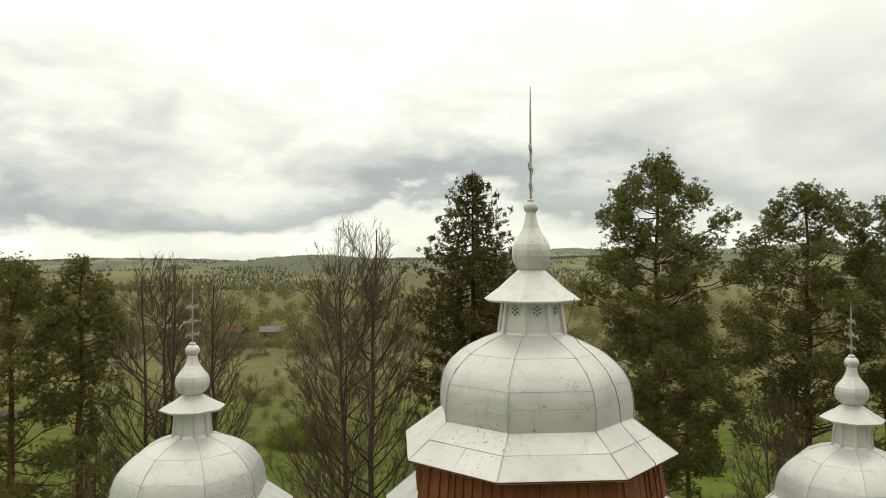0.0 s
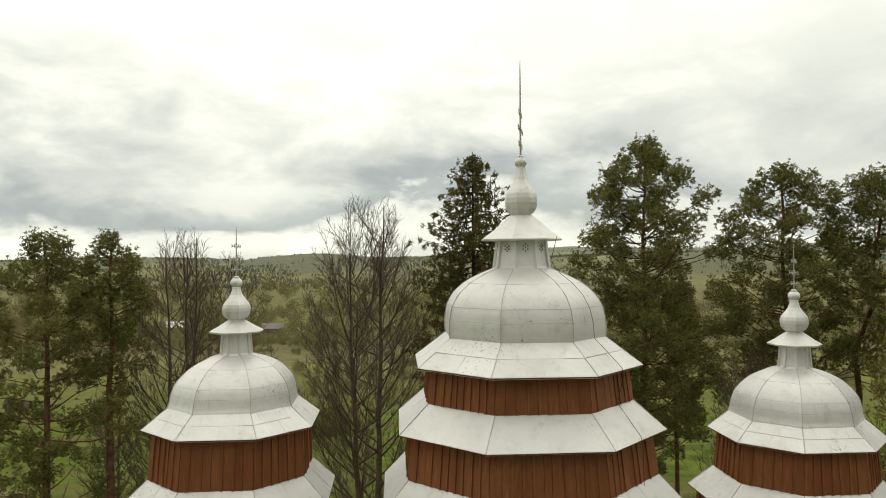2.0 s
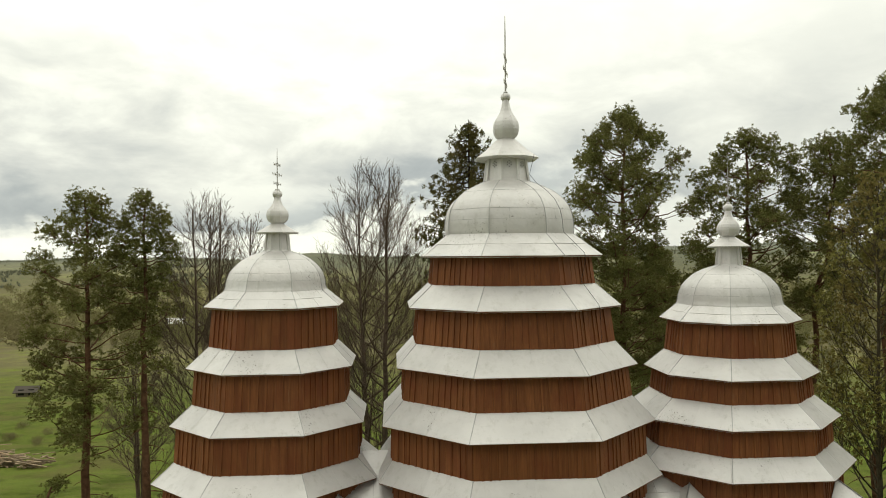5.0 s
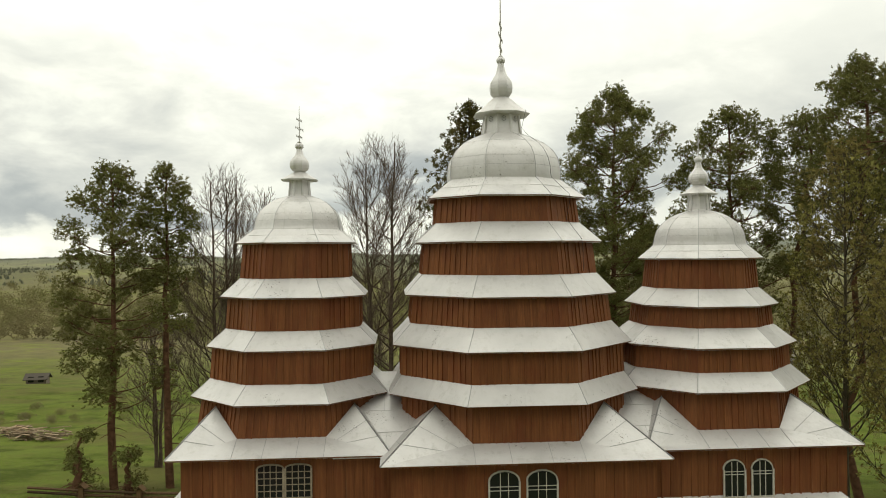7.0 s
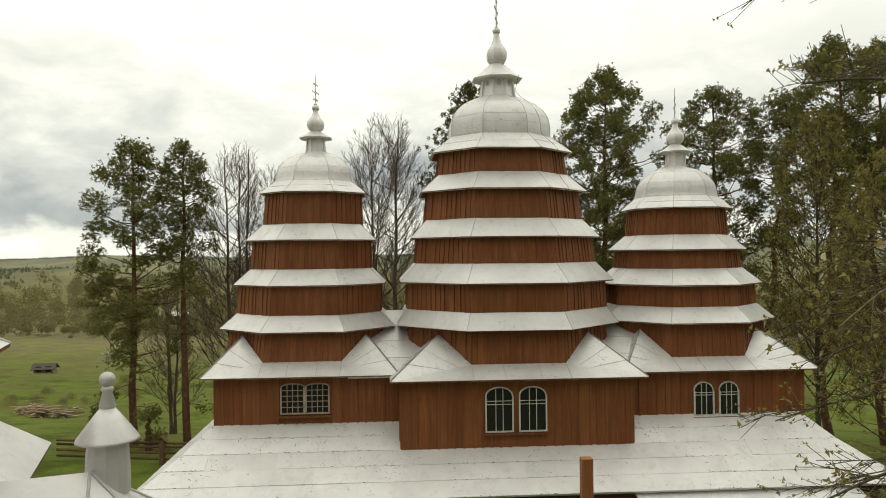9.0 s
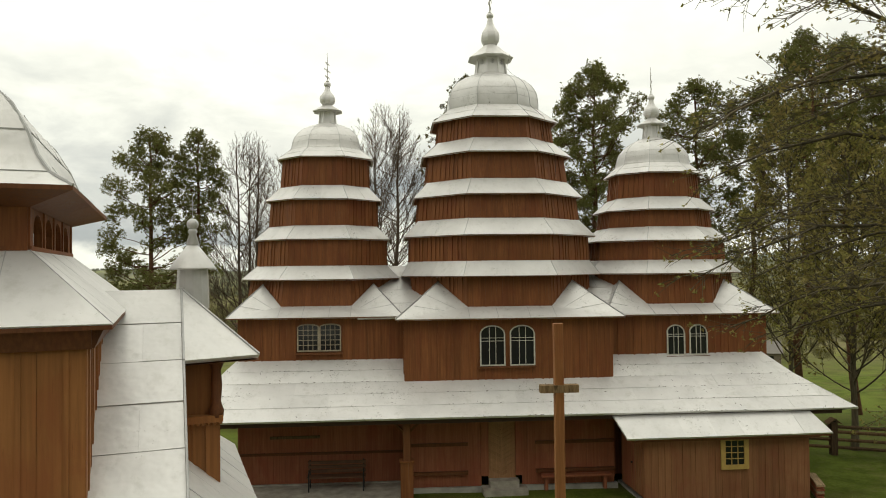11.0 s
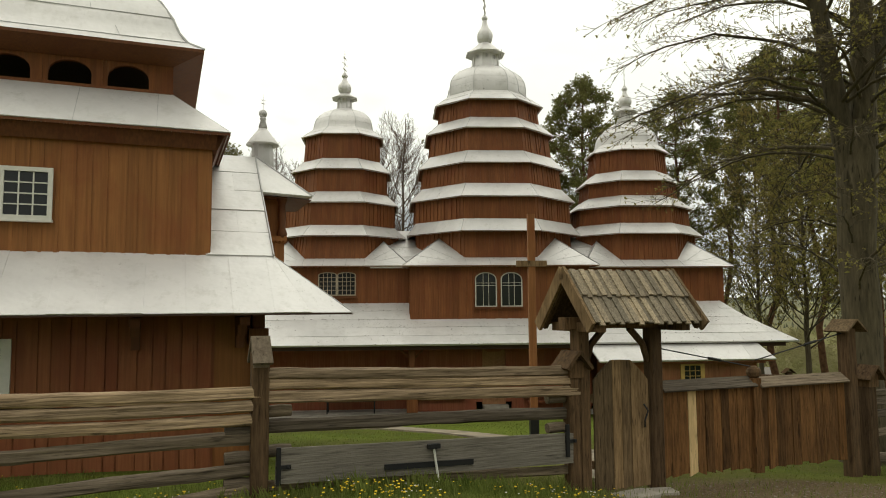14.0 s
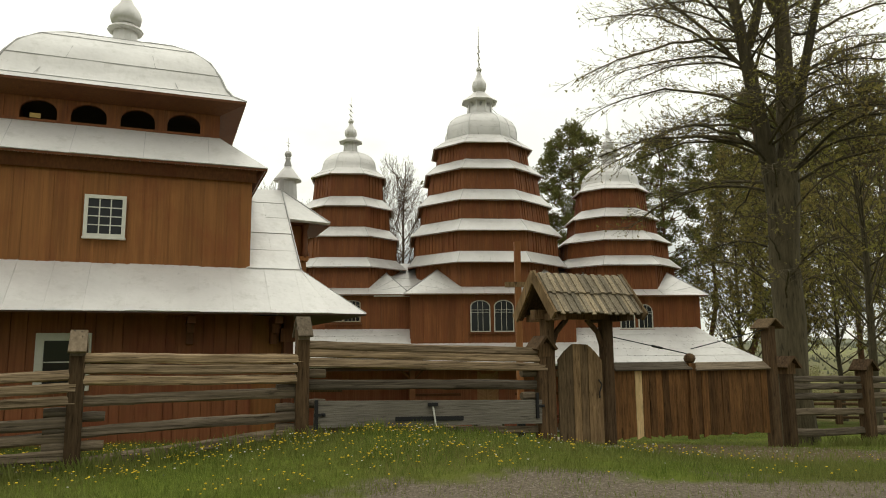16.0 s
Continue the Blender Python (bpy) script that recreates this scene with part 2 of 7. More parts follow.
CONCRETE = plain("old concrete", (0.34, 0.31, 0.26), 0.9, 0, 0.3, 3)
PATH = plain("trodden path", (0.27, 0.225, 0.165), 0.95, 0, 0.4, 2)
BENCH = plain("brown bench paint", (0.12, 0.055, 0.028), 0.6, 0, 0.25)
STONE = plain("grey footing stone", (0.42, 0.40, 0.36), 0.9, 0, 0.3, 2.5)
DOOR_WOOD = stained("light door boards", (0.36, 0.185, 0.090), (0.52, 0.29, 0.15), wear_at=0.85)

glass_maker = Maker("dark window glass", 0.12)
glass_maker.colour((0.016, 0.018, 0.019))
glass_maker.b.inputs["IOR"].default_value = 1.5
GLASS = glass_maker.m

# ---- mesh helpers ----
V = Vector


class Buf:
    """Vertices and faces for one mesh."""

    def __init__(self):
        self.v, self.f = [], []

    def add(self, verts, faces):
        o = len(self.v)
        self.v.extend(tuple(p) for p in verts)
        self.f.extend(tuple(o + i for i in f) for f in faces)
        return self

    def quad(self, a, b, c, d):
        return self.add((a, b, c, d), ((0, 1, 2, 3),))

    def tri(self, a, b, c):
        return self.add((a, b, c), ((0, 1, 2),))

    def slab(self, q, out, inn=0.0):
        """A plate on a polygon of points given counter-clockwise from outside."""
        q = [V(p) for p in q]
        n = (q[1] - q[0]).cross(q[-1] - q[0])
        if n.length < 1e-9:
            n = (q[2] - q[1]).cross(q[0] - q[1])
        n.normalize()
        k = len(q)
        verts = [p - n * inn for p in q] + [p + n * out for p in q]
        faces = [tuple(range(k, 2 * k)), tuple(reversed(range(k)))]
        faces += [(i, (i + 1) % k, k + (i + 1) % k, k + i) for i in range(k)]
        return self.add(verts, faces)

    def box(self, a, b, m=None, bevel=0.0):
        (x0, y0, z0), (x1, y1, z1) = a, b
        if bevel > 0:
            w = min(bevel, 0.45 * min(abs(x1 - x0), abs(y1 - y0)))
            ring = [(x0 + w, y0), (x1 - w, y0), (x1, y0 + w), (x1, y1 - w), (x1 - w, y1), (x0 + w, y1), (x0, y1 - w), (x0, y0 + w)]
            verts = [(x, y, z) for z in (z0, z1) for x, y in ring]
            faces = [tuple(range(8, 16)), tuple(reversed(range(8)))] + [(i, (i + 1) % 8, 8 + (i + 1) % 8, 8 + i) for i in range(8)]
        else:
            verts = [(x0, y0, z0), (x1, y0, z0), (x1, y1, z0), (x0, y1, z0), (x0, y0, z1), (x1, y0, z1), (x1, y1, z1), (x0, y1, z1)]
            faces = [(3, 2, 1, 0), (4, 5, 6, 7), (0, 1, 5, 4), (1, 2, 6, 5), (2, 3, 7, 6), (3, 0, 4, 7)]
        if m is not None:
            verts = [m @ V(p) for p in verts]
        return self.add(verts, faces)

    def tube(self, points, radii, sides=6, caps=True):
        pts = [V(p) for p in points]
        if isinstance(radii, (int, float)):
            radii = [radii] * len(pts)
        o = len(self.v)
        side = None
        for i, (p, r) in enumerate(zip(pts, radii)):
            d = (pts[min(i + 1, len(pts) - 1)] - pts[max(i - 1, 0)]).normalized()
            if side is None:
                side = d.orthogonal().normalized()
            side = (side - d * side.dot(d)).normalized()
            up = d.cross(side)
            self.v.extend(tuple(p + (side * math.cos(math.tau * k / sides) + up * math.sin(math.tau * k / sides)) * r) for k in range(sides))
        for i in range(len(pts) - 1):
            a = o + i * sides
            self.f.extend((a + k, a + (k + 1) % sides, a + sides + (k + 1) % sides, a + sides + k) for k in range(sides))
        if caps:
            self.f.append(tuple(reversed(range(o, o + sides))))
            e = o + (len(pts) - 1) * sides
            self.f.append(tuple(range(e, e + sides)))
        return self

    def turned(self, profile, angles, m=None, cap=True):
        """A profile of (radius, z) carried round the z axis through the given angles."""
        n, o = len(angles), len(self.v)
        for r, z in profile:
            for a in angles:
                p = V((r * math.cos(a), r * math.sin(a), z))
                self.v.append(tuple(m @ p if m is not None else p))
        for i in range(len(profile) - 1):
            a = o + i * n
            self.f.extend((a + k, a + (k + 1) % n, a + n + (k + 1) % n, a + n + k) for k in range(n))
        if cap:
            self.f.append(tuple(reversed(range(o, o + n))))
            e = o + (len(profile) - 1) * n
            self.f.append(tuple(range(e, e + n)))
        return self

    def ball(self, c, r, seg=8, rings=6, squash=1.0):
        prof = [(max(1e-3, r * math.sin(math.pi * i / rings)), -r * squash * math.cos(math.pi * i / rings)) for i in range(rings + 1)]
        return self.turned(prof, [math.tau * k / seg for k in range(seg)], Matrix.Translation(c))


def part(name, buf, mat, parent=None, label="", smooth=False, at=None):
    mesh = bpy.data.meshes.new(name)
    mesh.from_pydata(buf.v, [], buf.f)
    if smooth:
        mesh.polygons.foreach_set("use_smooth", [True] * len(mesh.polygons))
    mesh.materials.append(mat)
    mesh.update()
    ob = new(name, mesh)
    if parent is not None:
        ob.parent = parent
    if at is not None:
        ob.matrix_basis = at
    if label:
        ob["label"] = label
    return ob


def thing(name, label, category, at=None, group="", kind=""):
    ob = new(name)
    ob.empty_display_size = 0.2
    if at is not None:
        ob.matrix_basis = at
    return tagged(ob, label, category, group, kind)


def lerp(a, b, t):
    return V(a) * (1 - t) + V(b) * t


def inner(q, s, t):
    """A point of the quad bottom-left, bottom-right, top-right, top-left."""
    return lerp(lerp(q[0], q[1], s), lerp(q[3], q[2], s), t)


def cut(q, s0, s1, t0=0.0, t1=1.0):
    return [inner(q, s0, t0), inner(q, s1, t0), inner(q, s1, t1), inner(q, s0, t1)]


rng = random.Random(5)


def board_edges(q, width):
    n = max(1, round((V(q[1]) - V(q[0])).length / width))
    return [0] + [(i + rng.uniform(-0.16, 0.16)) / n for i in range(1, n)] + [1]


def board_quads(q, edges, gap=0.009):
    g = gap / max((V(q[1]) - V(q[0])).length, 0.1) / 2
    for a, b in zip(edges, edges[1:]):
        yield cut(q, a + g, b - g, rng.uniform(0.0, 0.012), 1 - rng.uniform(0, 0.01))


def strip_quads(q, edges, share=0.8, wide=0.05):
    """Narrow cover strips over most of the board joints, never quite plumb."""
    length = max((V(q[1]) - V(q[0])).length, 0.1)
    for e in edges[1:-1]:
        if rng.random() < share:
            w, lean = wide * rng.uniform(0.8, 1.15) / length / 2, rng.uniform(-0.012, 0.012) / length
            lo, hi = rng.uniform(0.0, 0.01), 1 - rng.uniform(0.0, 0.012)
            yield [inner(q, e - w, lo), inner(q, e + w, lo), inner(q, e + w + lean, hi), inner(q, e - w + lean, hi)]


def boarded(parent, q, mat, width=0.2, own=False, label="", name="wall", proud=(0.014, 0.018, 0.024), gap=0.009, strip=0.042):
    """A wall face of upright boards with cover strips over a backing: one mesh, or boards that are parts of their own."""
    b = Buf().slab(q, 0.0, 0.06)
    edges = board_edges(q, width)
    if own:
        wall = part(name, b, mat, parent, label)
        for bq in board_quads(q, edges, gap):
            part("board", Buf().slab(bq, rng.choice(proud)), mat, wall)
        for sq in strip_quads(q, edges) if strip else ():
            part("cover_strip", Buf().slab(sq, strip), mat, wall)
        return wall
    for bq in board_quads(q, edges, gap):
        b.slab(bq, rng.choice(proud))
    for sq in strip_quads(q, edges):
        b.slab(sq, strip)
    return tagged(part(name, b, mat, parent, label), kind="stuff")


def sheet_quads(q, cols, rows, shift=True):
    """Roof sheets in rows, joints staggered from row to row."""
    eave = V(q[1]) - V(q[0])
    g = 0.002 / max(0.2, eave.length)
    top, shift_up = (V(q[2]) - V(q[3])).length / eave.length, (V(q[3]) - V(q[0])).dot(eave) / eave.length_squared

    def across(s, t):
        """Where the joint that starts at s on the eave crosses the height t, running square to the eave."""
        if s <= 0 or s >= 1 or top < 0.25:
            return s
        return min(1.0, max(0.0, (s - shift_up * t) / (1 + (top - 1) * t)))

    for r in range(rows):
        t0, t1 = r / rows, (r + 1) / rows
        off = (0.5 if shift and r % 2 else 0.0)
        cuts = sorted({0.0, 1.0, *[min(1, max(0, (c + off + rng.uniform(-0.06, 0.06)) / cols)) for c in range(cols + 1)]})
        cuts = [c for i, c in enumerate(cuts) if i == 0 or c - cuts[i - 1] > 0.02] if len(cuts) > 2 else cuts
        cuts[-1] = 1.0
        for a, b in zip(cuts, cuts[1:]):
            lo, hi = t0 + (0.0025 if r else 0), t1 - 0.0015
            ends = [(across(a, lo) + g, lo), (across(b, lo) - g, lo), (across(b, hi) - g, hi), (across(a, hi) + g, hi)]
            if ends[1][0] - ends[0][0] > 4 * g:
                yield [inner(q, s, t) for s, t in ends], r


def sheeted(parent, q, cols, rows, name="roof", own=False, mat=None, thick=0.05, label="", fold=0.005):
    """A roof face: a board deck with laid metal sheets and folded seams."""
    mat = mat or TIN
    deck = Buf().slab(q, 0.0, thick)
    base = part(name, deck, mat, parent, label) if own else deck
    seams = Buf()
    for sq, r in sheet_quads(q, cols, rows):
        lift = rng.uniform(0.006, 0.016)
        n = (sq[1] - sq[0]).cross(sq[3] - sq[0]).normalized()
        warped = [sq[0] + n * rng.uniform(0.0, 0.012), sq[1] + n * rng.uniform(0.0, 0.012), sq[2], sq[3]]
        b = Buf() if own else deck
        b.slab(warped, lift)
        if own:
            b.tube([sq[0] + n * 0.012, sq[3] + n * 0.012], fold, 4)
            part("roof_sheet", b, mat, base)
        else:
            seams.tube([sq[0] + n * 0.014, sq[3] + n * 0.014], 0.006, 4)
    if own:
        return base
    base = tagged(part(name, deck, mat, parent, label), kind="stuff")
    tagged(part("seam", seams, SEAM, base), kind="stuff")
    return base

# ---- ground ----
PROFILE_Y = (-4800, -600, -60, -30, -20, -12, -8, 9, 16, 30, 60, 140, 300, 440, 700, 1400, 2200, 3000, 4800)
PROFILE_Z = (60, 20, 1.2, 0.8, 0.55, 0.48, 0.35, -1.38, -1.6, -3.2, -8.5, -16, -27, -35, -36, -24, -8, 0, -60)
CREST_X = (-4500, -1943, -1520, -1120, -930, -660, -440, -200, 420, 530, 1160, 1270, 1760, 4500)
CREST_Z = (10, 1, 8, 5, -11, 8, 4, 5, 46, 38, 36, 58, 30, 20)
# nearer ridges and knolls: x, y, height, half widths
KNOLLS = ((-443, 2000, 27, 230, 380), (-1150, 2150, 14, 420, 260), (640, 1750, 26, 380, 300), (150, 1650, 10, 260, 260), (-700, 1350, 9, 300, 220), (1300, 1500, 16, 400, 260))


def ground_z(x, y):
    z = float(np.interp(y, PROFILE_Y, PROFILE_Z))
    if y > 900:
        k = min(1.0, (y - 900) / 2100)
        z += float(np.interp(x * 3000 / max(y, 900), CREST_X, CREST_Z)) * k * k
        z += 7 * k * noise.noise((x / 420, y / 420, 3.0)) * max(0.0, min(1.0, (2900 - y) / 700))
        for kx, ky, kh, kw, kd in KNOLLS:
            z += kh * math.exp(-((x - kx) / kw) ** 2 - ((y - ky) / kd) ** 2)
    r = math.hypot(x, y)
    if r > 25:
        z += min(1.0, (r - 25) / 60) * (0.9 * noise.noise((x / 23, y / 23, 1.0)) + 0.4 * noise.noise((x / 7, y / 7, 2.0)))
    else:
        z += 0.05 * noise.noise((x / 2.5, y / 2.5, 0.5))
    z += 0.37 * math.exp(-((x + 0.8) / (2.5 if x < -0.8 else 3.4)) ** 2 - ((y + 11.0) / 1.7) ** 2)
    z -= 0.10 * max(0.0, min(1.0, (x - 2) / 5)) * math.exp(-((y + 7) / 4) ** 2)
    return z


def stretched(reach, n, k):
    return [reach * math.sinh(k * (2 * i / (n - 1) - 1)) / math.sinh(k) for i in range(n)]


xs, ys = stretched(4700, 261, 8.2), stretched(4700, 261, 8.2)
gb = Buf()
gb.v = [(x, y, ground_z(x, y)) for y in ys for x in xs]
gb.f = [(j * 261 + i, j * 261 + i + 1, (j + 1) * 261 + i + 1, (j + 1) * 261 + i) for j in range(260) for i in range(260)]

k = Maker("meadow ground", 0.95)
pos = k.n.new("ShaderNodeSeparateXYZ")
k.l.new(k.geo.outputs["Position"], pos.inputs[0])
px, py = pos.outputs["X"], pos.outputs["Y"]
here = k.geo.outputs["Position"]
tuft = k.noise(9, 6, here, 0.7)
patch = k.noise(0.35, 5, here)
grass = k.mix(patch, (0.112, 0.150, 0.022), (0.190, 0.232, 0.042))
grass = k.mix(k.ramp(tuft, [(0.3, 0.0), (0.75, 0.8)]), grass, (0.045, 0.062, 0.008))
grass = k.mix(k.ramp(k.noise(0.22, 6, here, 0.68), [(0.46, 0.0), (0.62, 0.75)]), grass, (0.040, 0.058, 0.006))
grass = k.mix(k.ramp(k.noise(0.09, 6, here, 0.7, 0.3), [(0.48, 0.0), (0.60, 0.65)]), grass, (0.120, 0.105, 0.036))
grass = k.mix(k.ramp(k.noise(1.7, 4, here), [(0.55, 0.0), (0.75, 0.4)]), grass, (0.16, 0.13, 0.055))
far = k.math("MULTIPLY", k.math("SUBTRACT", py, 110.0), 0.009, True)
field = k.noise(0.009, 4, here, 0.6, 0.4)
scrub = k.noise(0.05, 6, here, 0.7)
open_land = k.ramp(field, [(0.36, (0.185, 0.155, 0.062)), (0.45, (0.185, 0.225, 0.034)), (0.53, (0.215, 0.180, 0.068)), (0.64, (0.185, 0.235, 0.038))])
open_land = k.mix(k.ramp(scrub, [(0.40, 0.0), (0.54, 0.9)]), open_land, (0.180, 0.155, 0.075))
thicket = k.noise(0.16, 6, here, 0.75)
open_land = k.mix(k.ramp(thicket, [(0.44, 0.0), (0.56, 0.7)]), open_land, (0.130, 0.116, 0.060))
open_land = k.mix(k.ramp(thicket, [(0.30, 0.6), (0.42, 0.0)]), open_land, (0.235, 0.225, 0.085))
distant = k.math("MULTIPLY", k.math("SUBTRACT", py, 700.0), 0.0012, True)
woods = k.noise(1.0, 6, k.where((0.0030, 0.0016, 0.004), True), 0.62, 0.4)
crowns = k.noise(0.06, 7, here, 0.8)
hill = k.ramp(woods, [(0.36, (0.29, 0.32, 0.115)), (0.42, (0.245, 0.235, 0.115)), (0.47, (0.185, 0.178, 0.100)), (0.54, (0.125, 0.130, 0.080)), (0.66, (0.140, 0.142, 0.088)), (0.72, (0.26, 0.29, 0.115))])
hill = k.mix(k.ramp(crowns, [(0.46, 0.0), (0.58, 0.6)]), hill, (0.120, 0.118, 0.072))
hill = k.mix(k.ramp(k.noise(0.11, 6, here, 0.8), [(0.36, 0.5), (0.48, 0.0)]), hill, (0.30, 0.285, 0.15))
# aerial haze painted into the hills' colour, stronger with distance
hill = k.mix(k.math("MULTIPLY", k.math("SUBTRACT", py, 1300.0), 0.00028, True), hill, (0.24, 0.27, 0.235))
base = k.mix(far, grass, open_land)
belt = k.math("SUBTRACT", 1.0, k.math("MULTIPLY", k.math("ABSOLUTE", k.math("SUBTRACT", py, 340.0)), 0.010), True)
belt = k.math("MULTIPLY", belt, k.ramp(k.noise(0.012, 4, here), [(0.38, 0.3), (0.55, 1.0)]))
base = k.mix(k.math("MULTIPLY", belt, 0.85, True), base, k.mix(k.ramp(thicket, [(0.4, 0.0), (0.6, 1.0)]), (0.150, 0.128, 0.068), (0.095, 0.082, 0.048)))
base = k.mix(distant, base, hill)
# gravel track before the fence, and the worn earth at the gate
edge = k.math("MULTIPLY", k.math("SUBTRACT", k.noise(1.1, 4, here), 0.5), 2.2)
road = k.math("ADD", k.math("SUBTRACT", -12.7, py), k.math("ADD", edge, k.math("MINIMUM", k.math("MULTIPLY", px, 0.75), 0.25)))
road = k.math("MULTIPLY", k.math("ADD", road, 0.1), 3.0, True)
road = k.math("MULTIPLY", road, k.math("MULTIPLY", k.math("ADD", py, 25.0), 0.3, True))
dx = k.math("DIVIDE", k.math("SUBTRACT", px, 4.6), 3.0)
dy = k.math("DIVIDE", k.math("ADD", py, 9.3), 1.7)
spot = k.math("SUBTRACT", 1.0, k.math("ADD", k.math("MULTIPLY", dx, dx), k.math("MULTIPLY", dy, dy)))
spot = k.math("MULTIPLY", k.math("ADD", spot, k.math("MULTIPLY", edge, 0.35)), 2.0, True)
pebble = k.noise(26, 5, here, 0.75)
gravel = k.ramp(pebble, [(0.3, (0.085, 0.066, 0.046)), (0.55, (0.175, 0.145, 0.110)), (0.72, (0.34, 0.30, 0.25))])
earth = k.ramp(pebble, [(0.3, (0.085, 0.056, 0.036)), (0.55, (0.17, 0.118, 0.078)), (0.74, (0.27, 0.21, 0.155))])
base = k.mix(road, base, gravel)
base = k.mix(k.math("MULTIPLY", spot, 0.85), base, earth)
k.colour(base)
k.bump(k.math("ADD", tuft, k.math("MULTIPLY", pebble, 0.4)), 0.6, 0.05)
k.matt(0.06)
ground = part("ground", gb, k.m, None, "", True)
tagged(ground, "green spring meadow sloping to a wide valley and hills", "ground", kind="structure")

# ---- the church ----
CHURCH = pose(1.05, 13.6, 0, 0, 0, 6)
church = thing("church", "three-domed brown wooden church with tiered silver metal roofs", "church", CHURCH @ pose(0, 0, -1.38))
# parts are given in church metres with z as in the world
LOCAL = pose(0, 0, 1.38)


def cpart(name, buf, mat, label="", smooth=False):
    return part(name, buf, mat, church, label, smooth, LOCAL)


LEANING = [0.0]


def octagon(cu, cv, r, z, d):
    """A ring of eight corners round the tower's axis, which leans a little along the church."""
    cu += LEANING[0] * (z - 5.0)
    turns = (-90 - d, -90 + d, -d, d, 90 - d, 90 + d, 180 - d, 180 + d)
    return [V((cu + r * math.cos(radians(a)), cv + r * math.sin(radians(a)), z)) for a in turns]


FRONT = (7, 0, 1)


def roof_ring(lower, upper, cols, rows, label="", thick=0.045):
    deck, seams = Buf(), Buf()
    n = len(lower)
    for i in range(n):
        q = [lower[i], lower[(i + 1) % n], upper[(i + 1) % n], upper[i]]
        up = (q[1] - q[0]).cross(q[3] - q[0]).normalized()
        if i in FRONT:
            face = cpart("roof", Buf().slab(q, 0.0, thick), TIN, label)
            part("hip_seam", Buf().tube([q[0] + up * 0.010, q[3] + up * 0.010], 0.013, 5), SEAM, face)
        else:
            deck.slab(q, 0.0, thick)
            seams.tube([q[0] + up * 0.010, q[3] + up * 0.010], 0.013, 5)
        for sq, r in sheet_quads(q, cols, rows):
            warped = [sq[0] + up * rng.uniform(0, 0.012), sq[1] + up * rng.uniform(0, 0.012), sq[2], sq[3]]
            b = Buf() if i in FRONT else deck
            b.slab(warped, rng.uniform(0.006, 0.014))
            if sq[0] != q[0]:
                b.tube([sq[0] + up * 0.012, sq[3] + up * 0.012], 0.006, 4)
            if i in FRONT:
                part("roof_sheet", b, TIN, face)
    roof = tagged(cpart("roof", deck, TIN, label), kind="stuff")
    tagged(part("seam", seams, SEAM, roof), kind="stuff")
    return roof


def soffit_ring(lower, inner_ring, drop=0.022):
    b = Buf()
    n = len(lower)
    for i in range(n):
        j = (i + 1) % n
        a, c = lower[i] - V((0, 0, drop)), lower[j] - V((0, 0, drop))
        b.quad(a, inner_ring[i], inner_ring[j], c)
        b.quad(lower[i], a, c, lower[j])
    return cpart("soffit", b, WOOD_TRIM)


def wall_ring(lower, upper, width=0.2, own=False):
    b = Buf()
    n = len(lower)
    for i in range(n):
        q = [lower[i], lower[(i + 1) % n], upper[(i + 1) % n], upper[i]]
        face = cpart("wall", Buf().slab(q, 0.0, 0.06), WOOD, "brown vertical board wall") if own and i in FRONT else None
        if face is None:
            b.slab(q, 0.0, 0.06)
        edges = board_edges(q, width)
        for name, depth, quads in (("board", 0.016, board_quads(q, edges)), ("cover_strip", 0.044, strip_quads(q, edges, 0.85, 0.045))):
            for bq in quads:
                proud = depth + rng.uniform(-0.003, 0.004)
                if face is None:
                    b.slab(bq, proud)
                else:
                    part(name, Buf().slab(bq, proud), WOOD, face)
    return tagged(cpart("wall", b, WOOD, "brown vertical board wall"), kind="stuff")


def ornate_cross(foot, height, arms, facing, size=1.0):
    """Openwork iron cross with three barred arms and a small star, on a ball."""
    b = Buf()
    r = 0.018 * size
    x, y, z = foot
    side = V((math.cos(facing), math.sin(facing), 0))
    b.tube([(x, y, z), (x, y, z + height * 0.75), (x, y, z + height)], [r * 1.3, r, r * 0.45], 6)
    for h, w in arms:
        c = V((x, y, z + h))
        b.tube([c - side * w, c + side * w], r * 0.8, 5)
        for s in (-1, 1):
            e = c + side * (w * s)
            for k2 in range(4):
                a = math.pi * (0.25 + k2 * 0.5)
                b.tube([e, e + (side * math.cos(a) + V((0, 0, math.sin(a)))) * 0.09 * size], [r * 0.8, r * 0.3], 4)
            m = c + side * (w * s * 0.5)
            b.tube([m - V((0, 0, 0.06 * size)), m + V((0, 0, 0.06 * size))], [r * 0.4, r * 0.6], 4)
            b.tube([c + V((0, 0, -0.1 * size)), m], r * 0.5, 4)
            b.tube([c + V((0, 0, 0.1 * size)), m], r * 0.5, 4)
    return b


